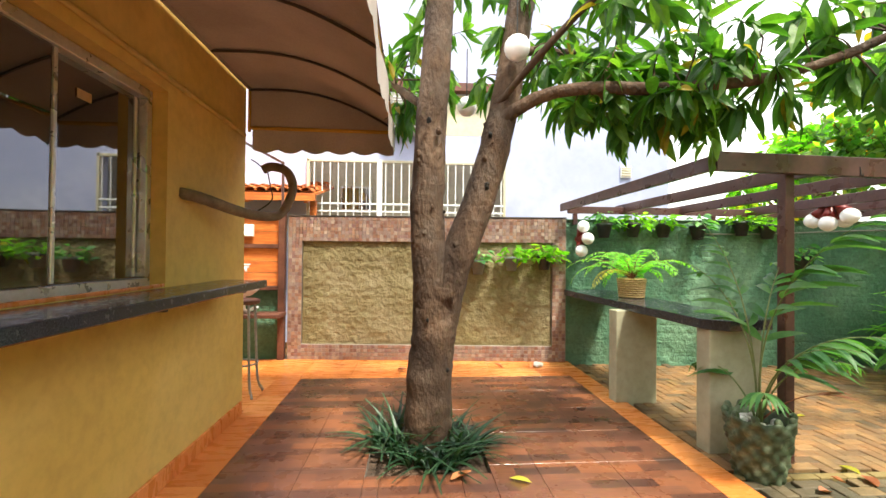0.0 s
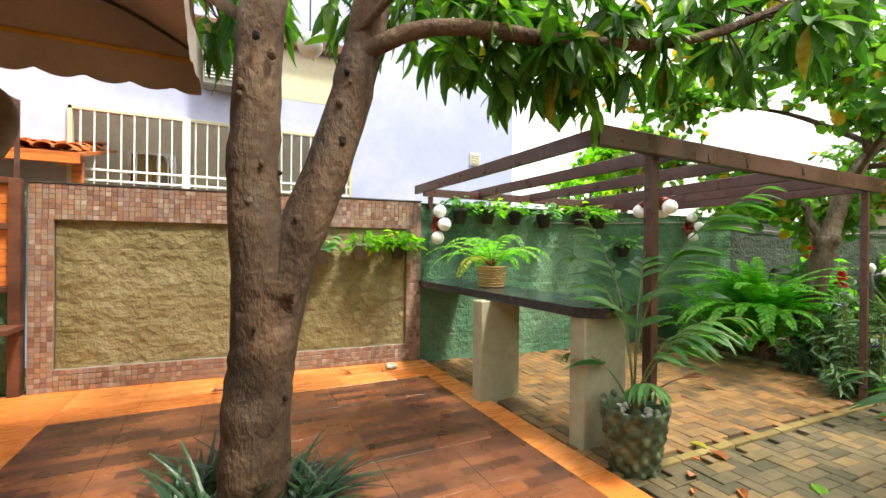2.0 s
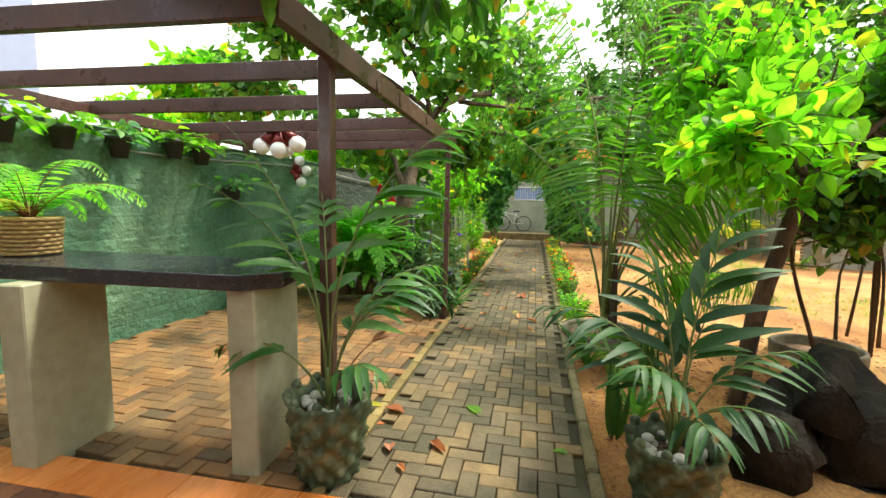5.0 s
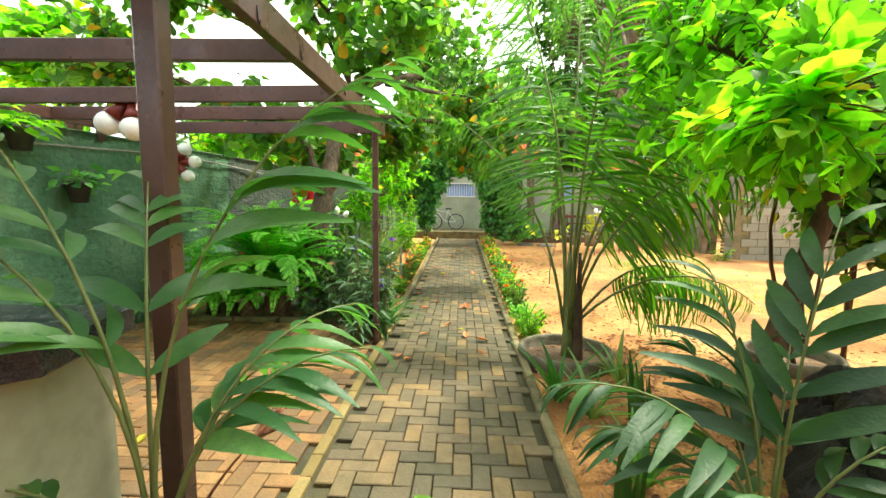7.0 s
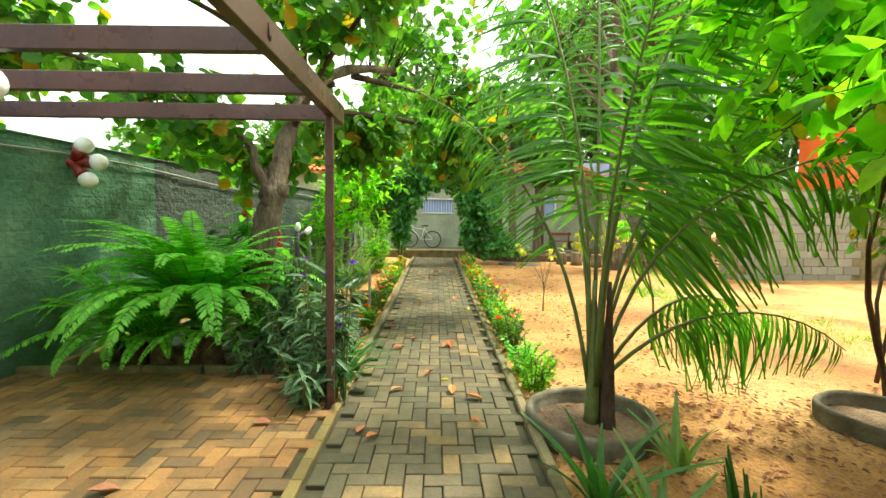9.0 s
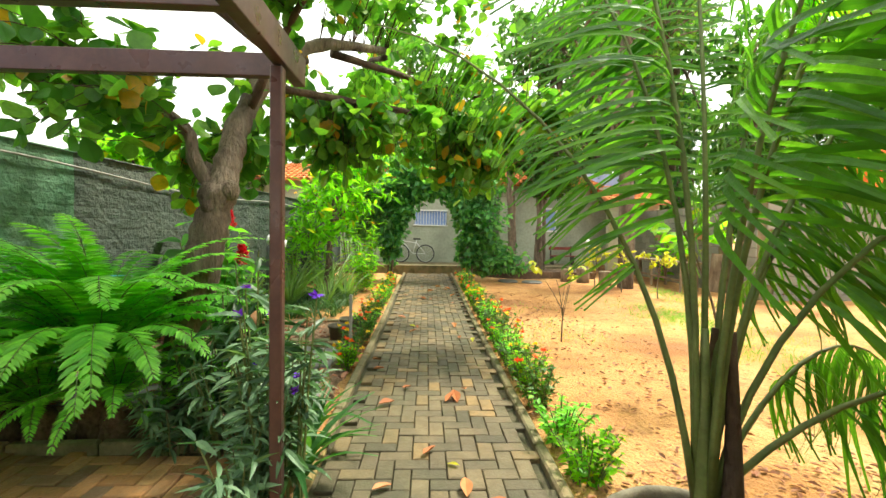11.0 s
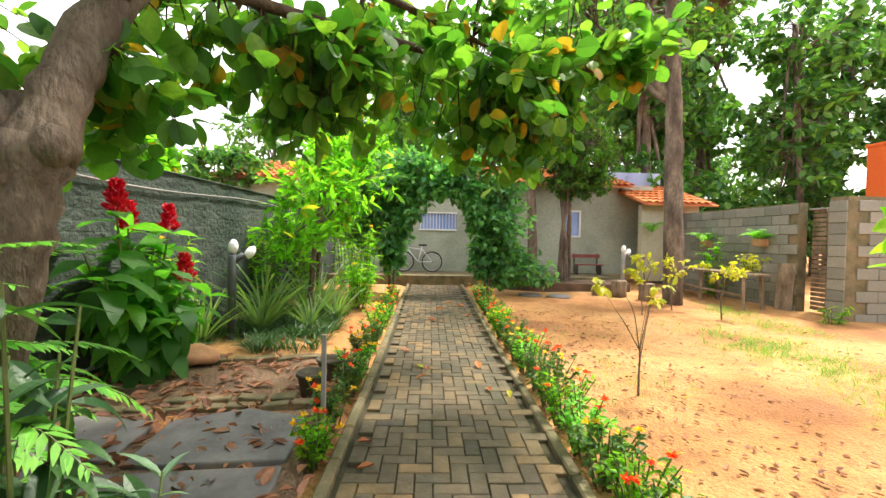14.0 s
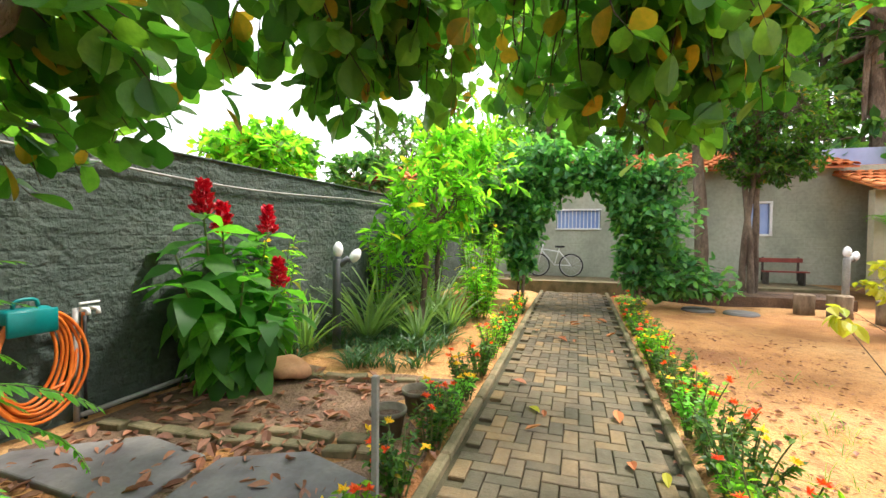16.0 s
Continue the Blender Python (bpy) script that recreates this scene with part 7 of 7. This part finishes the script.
for k, (x, y, h, r) in enumerate(((10.35, 5.05, 1.3, 0.4), (13.8, 3.35, 1.6, 0.55), (14.2, 4.5, 2.2, 0.6), (12.7, 4.8, 1.7, 0.5), (13.1, 3.3, 0.9, 0.4), (15.6, 3.9, 2.3, 0.7))):
    leafy_shrub("leafy_bush", (x, y, rise(x) - 0.04), h, r, 420, LANCE, 0.2, "bright", "bushy bright green shrub in the bed by the wall", "shrub", 600 + k, (("yellow_flower", 0.06, 2),), 16, "bed bushes")

# ---- vine arch at the path's end ----
va = thing("vine_arch", "dense leafy vine trained into an arch over the path", "vine", (14.9, 1.75, 0.08))
R9 = np.random.default_rng(200)
g = Geo()
S = []
for k in range(7):
    o = R9.normal(0, 0.07, 2)
    s = 1 if k < 4 else -1
    c, _ = limb(g, [(o[0], s * 1.08 + o[1], -0.05), (o[0] * 0.5, s * 1.0 + o[1], 1.0), (0.05, s * 0.8, 1.9), (0.0, s * 0.3, 2.3), (0, -s * 0.4, 2.4)], 0.03, 0.015, 7, 16, 0.06, R9)
    S.append(c)
part("stemwork", g, "bark_pale", va, "", True, kind="stuff")
gb, gl = Geo(), Geo()
REG = [((0, 1.1, 1.3), (0.5, 0.5, 1.05), 5), ((-0.15, 0.75, 1.75), (0.4, 0.35, 0.5), 2), ((-0.2, -0.75, 1.85), (0.35, 0.3, 0.45), 2), ((-0.3, -1.5, 1.6), (0.5, 0.55, 0.6), 3), ((-0.1, -2.3, 0.55), (0.4, 0.5, 0.4), 2), ((-0.2, 1.5, 2.5), (0.5, 0.7, 0.35), 3), ((0, 0.95, 2.2), (0.5, 0.9, 0.5), 5), ((0, 0.0, 2.4), (0.5, 1.1, 0.4), 5), ((0, -0.9, 2.1), (0.5, 0.6, 0.6), 4), ((0, -0.9, 1.2), (0.45, 0.38, 0.95), 5), ((0.1, -1.7, 0.75), (0.45, 0.5, 0.4), 3), ((0, 1.95, 1.8), (0.6, 0.7, 0.95), 6), ((0.2, 2.9, 1.9), (0.6, 0.6, 0.8), 3), ((-0.1, -1.9, 0.5), (0.4, 0.5, 0.3), 2), ((0.1, 0.4, 2.75), (0.5, 1.4, 0.3), 3), ((0.0, 0.3, 3.0), (0.5, 1.7, 0.3), 4), ((0.0, 1.8, 2.6), (0.5, 0.8, 0.6), 4), ((-0.1, -1.5, 2.4), (0.45, 0.6, 0.5), 3)]
crown(gb, gl, np.vstack(S), REG, 1650, 11, OVAL, 0.175, 0.5, 0.35, 0.005, R9, 0.9)
part("twigwork", gb, "bark_pale", va, kind="stuff")
part("foliage", gl, "vine", va, kind="stuff")

# ---- tall trees ----
def tall_tree(at, h, r, regions, count, label, seed, mat="far_wood", bark="bark_pale", size=0.2, lean=(0.3, 0.2), tpl=SMALL, per=14, name="tree"):
    return small_tree(name, at, [(0, 0, -0.2), (lean[0] * 0.3, lean[1] * 0.2, h * 0.33), (lean[0] * 0.5, lean[1] * 0.7, h * 0.66), (lean[0], lean[1], h)], regions, count, per, tpl, size, mat, label, seed, bark, r, 0.2, "tree", 8)


tall_tree((13.9, -3.05, 0.0), 7.5, 0.2, [((0.3, 0.2, 6.5), (2.6, 2.6, 1.3), 1)], 200, "tall straight tree with furrowed grey bark", 210, size=0.2, lean=(0.25, 0.1))
tall_tree((16.3, -0.75, 0.2), 5.0, 0.14, [((0.0, 0.2, 4.2), (1.6, 1.6, 0.9), 2), ((-0.2, -0.5, 3.4), (0.8, 0.8, 0.5), 1)], 200, "pale-barked tree beside the terrace", 211, "vine", size=0.13)
for k, (dx, dy) in enumerate(((0, 0), (0.1, -0.28), (-0.12, -0.15))):
    tall_tree((16.35 + dx, -1.45 + dy, 0.2), 3.4, 0.07, [((-0.1, -0.2, 3.5), (1.1, 1.3, 1.0), 2), ((-0.1, -0.3, 2.6), (0.8, 0.9, 0.45), 1)], 210, "slender dark-leaved tree on the raised bed", 212 + k, "mango", size=0.12, lean=(0.15 * (k - 1), -0.2 + 0.2 * k))
R10 = np.random.default_rng(220)
for k in range(26):
    x, y = R10.uniform(21, 38), R10.uniform(-24, 3)
    if k < 9:
        x, y = 20.5 + 1.5 * (k % 3), -6 - 2.0 * k
    hh = R10.uniform(7, 12)
    tall_tree((x, y, 0.0), hh, R10.uniform(0.12, 0.22), [((0, 0, hh * 0.95), (2.6, 2.6, 1.8), 3), ((0.4, 0.3, hh * 0.6), (2.4, 2.4, 1.8), 3), ((0, 0, hh * 0.25), (2.0, 2.0, 1.6), 2)], 300, "tall forest tree with a pale winding trunk", 230 + k, size=0.4, lean=(R10.uniform(-0.8, 0.8), R10.uniform(-0.8, 0.8)), per=10, name="forest_tree", tpl=OVAL)
for k, (x, y, hh, w) in enumerate(((14.0, 8.2, 3.0, 1.3), (16.5, 10.0, 3.4, 1.8), (10.5, 11.5, 3.2, 1.6), (18.5, 8.0, 3.2, 1.4), (8.2, 8.0, 3.6, 1.2), (23, 8, 5, 2.5), (20.5, 4.5, 4.2, 1.8), (27, 3.5, 6, 2.6))):
    tall_tree((x, y, 0), hh, 0.1, [((0, 0, hh), (w, w, w * 0.55), 1)], 170, "round leafy tree beyond the garden wall", 260 + k, "bright" if k % 2 == 0 else "far_wood", size=0.24, tpl=OVAL, per=12, name="neighbour_tree")

# plants on the block wall
for k, (x, y, z, L) in enumerate(((13.9, -4.85, 1.42, 0.4), (15.6, -4.85, 1.36, 0.5), (17.0, -4.3, 1.6, 0.6))):
    e = thing("wall_fern", "fern growing from a planter on the block wall", "fern", (x, y, z), group="block wall ferns")
    rng = np.random.default_rng(280 + k)
    for j in range(11):
        gs, gl2 = Geo(), Geo()
        frond(gs, gl2, (0, 0, 0), j * 137.5, L, rng.uniform(45, 80), rng.uniform(-60, -20), 16, PINNA, 0.14, 0.005, 0.1, 75, 0.1, rng)
        f = part("frond", gl2, "fern", e)
        part("stalk", gs, "stem", f)
leafy_shrub("leafy_plant", (14.9, -4.6, 0.05), 1.5, 0.35, 90, OVAL, 0.22, "bright", "tall leafy plant against the block wall", "plant", 290, stems=7)
leafy_shrub("leafy_plant", (12.0, -4.6, 0.0), 0.35, 0.3, 90, LANCE, 0.14, "bright", "small leafy plant at the foot of the wall", "plant", 291, stems=10)
leafy_shrub("leafy_plant", (13.6, -4.5, 0.75), 0.35, 0.35, 110, OVAL, 0.13, "yellow_leaf", "yellow-green potted shrub on the table", "plant", 292, stems=9)

# grass on the soil
g = Geo()
R11 = np.random.default_rng(300)
for cx, cy, rx, ry, n in ((10.3, -2.2, 1.3, 0.7, 330), (11.8, -3.4, 0.9, 0.5, 90), (8.4, -1.9, 1.0, 0.6, 110), (13.2, -3.6, 0.7, 0.4, 60), (9.9, 0.2, 1.4, 0.8, 30), (7.4, -3.2, 1.5, 0.7, 120)):
    for _ in range(n):
        x, y = cx + R11.normal(0, rx * 0.5), cy + R11.normal(0, ry * 0.5)
        tuft(g, (x, y, rise(x) - 0.05), 7, R11.uniform(0.07, 0.16), 0.006, 0.8, 0.4, R11, 2)
solid("grass", g, "grass", "thin tufts of light green grass on the soil", "grass", kind="stuff")

# fallen leaves
def flat_leaf(mat, tpl):
    q = Geo()
    scatter(q, tpl, [(0, -0.5, 0)], [(0, 1, 0)], [1], 0)
    return q.mesh("fallen_leaf", M[mat])


DRY = [flat_leaf("dry_leaf", blade(0.5, 5, 0.45, 0.35, -0.12, 0, 0.02)), flat_leaf("dry_leaf", blade(0.36, 5, 0.4, 0.5, -0.2, 0, 0.03)), flat_leaf("young", blade(0.5, 5, 0.42, 0.2, 0.1)), flat_leaf("yellow_leaf", blade(0.4, 5, 0.45, 0.25, 0.05))]
def fallen(x, y, z, k, s, a):
    o = new("fallen_leaf", DRY[k])
    o.matrix_world = pose(x, y, z + 0.012, R11.uniform(-12, 12), R11.uniform(-12, 12), a) @ Matrix.Scale(s, 4)
    tagged(o, ("dry reddish-brown fallen leaf", "curled dry brown fallen leaf", "green fallen leaf", "yellow fallen leaf")[k] + " on the paving", "leaf", "fallen leaves")


for x, y, k in ((2.95, 2.75, 1), (2.72, 2.62, 0), (3.15, 2.72, 0), (2.78, 2.35, 1), (3.3, 2.2, 2), (3.2, 2.9, 3), (3.9, 4.6, 0), (3.8, 3.9, 3), (4.6, 3.7, 0), (5.3, 3.2, 0), (2.55, 2.5, 1), (2.9, 1.66, 2)):
    fallen(x, y, -0.02, k, R11.uniform(0.09, 0.17), R11.uniform(0, 360))
for _ in range(34):
    x = R11.uniform(5.0, 13.5)
    fallen(x, R11.uniform(path_r(x) + 0.08, path_l(x) - 0.08), rise(x) - 0.008, int(R11.choice([0, 0, 0, 1, 1, 3])), R11.uniform(0.08, 0.16), R11.uniform(0, 360))
for x, y, k in ((0.75, 2.85, 3), (0.35, 2.9, 1), (-0.1, 5.6, 1), (1.2, 5.75, 1), (1.65, 5.7, 1)):
    fallen(x, y, 0.003, k, 0.15, R11.uniform(0, 360))
g = Geo()
n = 900
x = R11.uniform(6.9, 10.0, n)
y = R11.uniform(2.75, 5.2, n)
keep = (R11.random(n) < 0.75)
pos = np.stack([x, y, np.array([rise(a) for a in x]) - 0.01], 1)[keep]
a = R11.uniform(0, 6.28, len(pos))
scatter(g, blade(0.5, 4, 0.45, 0.4, -0.15, 0, 0.02), pos, np.stack([np.cos(a), np.sin(a), R11.normal(0, 0.15, len(a))], 1), R11.uniform(0.04, 0.13, len(a)), 0.25, R11)
n = 4200
x = np.where(R11.random(n) < 0.45, R11.uniform(3.0, 6.0, n), R11.uniform(3.0, 13.0, n))
y = np.where(R11.random(n) < 0.6, R11.uniform(-0.6, 1.35, n), R11.uniform(-4, 1.3, n))
pos = np.stack([x, y, np.array([rise(a) for a in x]) - 0.025], 1)
a = R11.uniform(0, 6.28, n)
scatter(g, blade(0.5, 4, 0.45, 0.4, -0.15, 0, 0.02), pos, np.stack([np.cos(a), np.sin(a), R11.normal(0, 0.1, n)], 1), R11.uniform(0.012, 0.06, n), 0.25, R11)
solid("leaf_litter", g, "litter", "scattered dry brown leaves on the soil", "leaf litter", kind="stuff")
# dark soil of the left bed
g = Geo()
g.grid(lambda u, v: (6.4 + 3.9 * u, 2.84 + (wall_y(6.4 + 3.9 * u) - 2.86) * v, rise(6.4 + 3.9 * u) - 0.028 + 0.03 * noise.noise((u * 9, v * 6, 2)) - (0.06 if u in (0, 1) or v in (0, 1) else 0)), 40, 26)
solid("bed_ground", g, "bed_soil", "dark leafy soil of the bed along the wall", "soil", kind="structure", smooth=True)


# ---- pieces: tiles, pavers, mosaic, blocks ----
R12 = np.random.default_rng(400)


def bevel_box(name, s, mat, bev=0.004):
    """A low piece with only its upper edges worn: 5 visible sides."""
    x, y, z = s[0] / 2, s[1] / 2, s[2]
    b = bev
    v = [(-x, -y, -z), (x, -y, -z), (x, y, -z), (-x, y, -z), (-x, -y, -b), (x, -y, -b), (x, y, -b), (-x, y, -b), (-x + b, -y + b, 0), (x - b, -y + b, 0), (x - b, y - b, 0), (-x + b, y - b, 0)]
    f = [(0, 1, 5, 4), (1, 2, 6, 5), (2, 3, 7, 6), (3, 0, 4, 7), (4, 5, 9, 8), (5, 6, 10, 9), (6, 7, 11, 10), (7, 4, 8, 11), (8, 9, 10, 11)]
    me = bpy.data.meshes.new(name)
    me.from_pydata(v, [], f)
    me.materials.append(M[mat])
    me.update()
    return me, np.array(v), f


# patio: dark field of square tiles, orange border
DX0, DX1, DYF = -1.31, 2.03, 5.32
NT = 6
TS = (DX1 - DX0) / NT
for i in range(NT):
    for j in range(17):
        x0, y1 = DX0 + i * TS, DYF - j * TS
        x1, y0 = x0 + TS, y1 - TS
        # the tree's square is cut out of the tiles that meet it
        rects = [(x0, x1, y0, y1)]
        if x1 > SQ[0] and x0 < SQ[1] and y1 > SQ[2] and y0 < SQ[3]:
            rects = []
            for a, b, c, d in ((x0, min(x1, SQ[0]), y0, y1), (max(x0, SQ[1]), x1, y0, y1), (max(x0, SQ[0]), min(x1, SQ[1]), y0, min(y1, SQ[2])), (max(x0, SQ[0]), min(x1, SQ[1]), max(y0, SQ[3]), y1)):
                if b - a > 0.02 and d - c > 0.02:
                    rects.append((a, b, c, d))
        for a, b, c, d in rects:
            me, _, _ = bevel_box("dark_tile", (b - a - 0.003, d - c - 0.003, 0.012), "dark_tile", 0.0015)
            part("dark_tile", me, None, patio, at=pose((a + b) / 2, (c + d) / 2, 0.0))
def orange(x0, x1, y0, y1):
    me, _, _ = bevel_box("orange_tile", (x1 - x0 - 0.003, y1 - y0 - 0.003, 0.012), "orange_tile", 0.0015)
    part("orange_tile", me, None, patio, at=pose((x0 + x1) / 2, (y0 + y1) / 2, 0.0))
for j in range(20):
    y1 = DYF - j * 0.6
    orange(DX1, 2.27, y1 - 0.6, y1)
    orange(-1.6, DX0, y1 - 0.6, y1)
for i in range(8):
    for j in range(3):
        orange(-2.53 + i * 0.6, min(-2.53 + i * 0.6 + 0.6, 2.27), DYF + j * 0.33, DYF + (j + 1) * 0.33)
for i in range(2):
    orange(-2.8 + i * 0.6, -2.2 + i * 0.6, 4.3, DYF)

# herringbone pavers
def herringbone(x0, x1, inside, parent, near, mat, mat_far, zf, unit=0.1, tilt=0.0, org=(0, 0)):
    me, v, f = bevel_box("paver", (2 * unit - 0.006, unit - 0.006, 0.05), mat, 0.005)
    far = Geo()
    count = 0
    n = int((x1 - x0) / unit) + 40
    ca, sa = math.cos(tilt), math.sin(tilt)
    for i in range(-n, n):
        for j in range(-n, n):
            # each cell starts a lying or a standing block of the staircase pattern
            k = (i - j) % 4
            if k == 0:
                cx, cy, a = i + 1.0, j + 0.5, 0.0
            elif k == 2:
                cx, cy, a = i + 0.5, j + 0.0, 90.0
            else:
                continue
            px, py = cx * unit, cy * unit
            x, y = org[0] + px * ca - py * sa, org[1] + px * sa + py * ca
            if not (x0 < x < x1 and inside(x, y)):
                continue
            z = zf(x) + R12.normal(0, 0.0022)
            m = pose(x, y, z, R12.normal(0, 0.5), R12.normal(0, 0.5), a + math.degrees(tilt) + R12.normal(0, 0.5))
            if near(x, y) and count < 300:
                part("paver", me, None, parent, at=m)
                count += 1
            else:
                w = v @ np.array(m.to_3x3()).T + np.array(m.translation)
                far.add(w, f)
    part("pavers", far, mat_far, parent, kind="stuff")
    return count


NP1 = herringbone(2.3, 16.5, lambda x, y: path_r(x) + 0.03 < y < path_l(x) - 0.03, garden_path, lambda x, y: 2.3 < x < 7.4, "paver_grey", "paver_grey_far", lambda x: rise(x) - 0.012, org=(2.3, 1.6), tilt=-0.028)
NP2 = herringbone(2.3, 6.27, lambda x, y: path_l(x) + 0.12 < y < wall_y(x) - 0.06, courtyard, lambda x, y: y < 4.9, "paver_tan", "paver_tan_far", lambda x: -0.018, org=(2.3, 2.85), tilt=-0.03 + math.pi / 4 * 0)
# row of yellowish blocks between path and courtyard
me, _, _ = bevel_box("edge_block", (0.194, 0.066, 0.05), "edge_stone", 0.005)
for i in range(20):
    x = 2.38 + i * 0.2
    part("edge_block", me, None, courtyard, "yellowish edging block", at=pose(x, path_l(x) + 0.045, -0.014 + R12.normal(0, 0.002), 0, 0, -1.5 + R12.normal(0, 0.6)))

# mosaic tiles
TW = 0.05
me, v, f = bevel_box("mosaic_tile", (TW - 0.004, TW - 0.004, 0.012), "mosaic", 0.002)
far = Geo()
cnt = 0
def mosaic_field(x0, x1, z0, z1, near):
    global cnt
    nx, nz = round((x1 - x0) / TW), round((z1 - z0) / TW)
    for i in range(nx):
        for j in range(nz):
            x, z = x0 + (i + 0.5) * (x1 - x0) / nx, z0 + (j + 0.5) * (z1 - z0) / nz
            m = pose(x, wall_y(x) - 0.038 + R12.normal(0, 0.0008), z, 90, 0, -4.4) @ pose(0, 0, 0, R12.normal(0, 0.6), R12.normal(0, 0.6), 0)
            if near(x, z) and cnt < 300:
                part("mosaic_tile", me, None, mosaic_wall, at=m)
                cnt += 1
            else:
                far.add(v @ np.array(m.to_3x3()).T + np.array(m.translation), f)
mosaic_field(-1.75, 2.215, 1.70, 2.05, lambda x, z: x > 0.2)
mosaic_field(-1.75, -1.56, 0.0, 1.70, lambda x, z: False)
mosaic_field(2.03, 2.215, 0.0, 1.70, lambda x, z: True)
mosaic_field(-1.56, 2.03, 0.0, 0.22, lambda x, z: False)
part("mosaic_tiles", far, "mosaic_far", mosaic_wall, kind="stuff")

# concrete blocks
def block_course(fn, n, top, z0=0.0):
    for j in range(11):
        for i in range(n):
            p, a, ln = fn((i + 0.5 * (j % 2)) * 0.4)
            if p is None:
                continue
            part("block", BLOCK, None, block_wall, at=pose(*p, z0 + 0.1 + j * 0.195 - 0.05, 0, 0, a))


q = Geo().box((0, 0, 0), (0.39, 0.03, 0.185), bev=0.006)
BLOCK = q.mesh("block", M["block"])
block_course(lambda s: ((13.34 + s, -5.01), 0, 0) if 13.34 + s < 18.1 else (None, 0, 0), 13, 2.1)
block_course(lambda s: ((12.19, -5.4 - s), 90, 0), 7, 2.1)
for j in range(11):
    part("block", BLOCK, None, block_wall, at=pose(12.36, -5.01, 0.05 + j * 0.195, 0, 0, 0) @ Matrix.Diagonal((0.8, 1, 1, 1)))
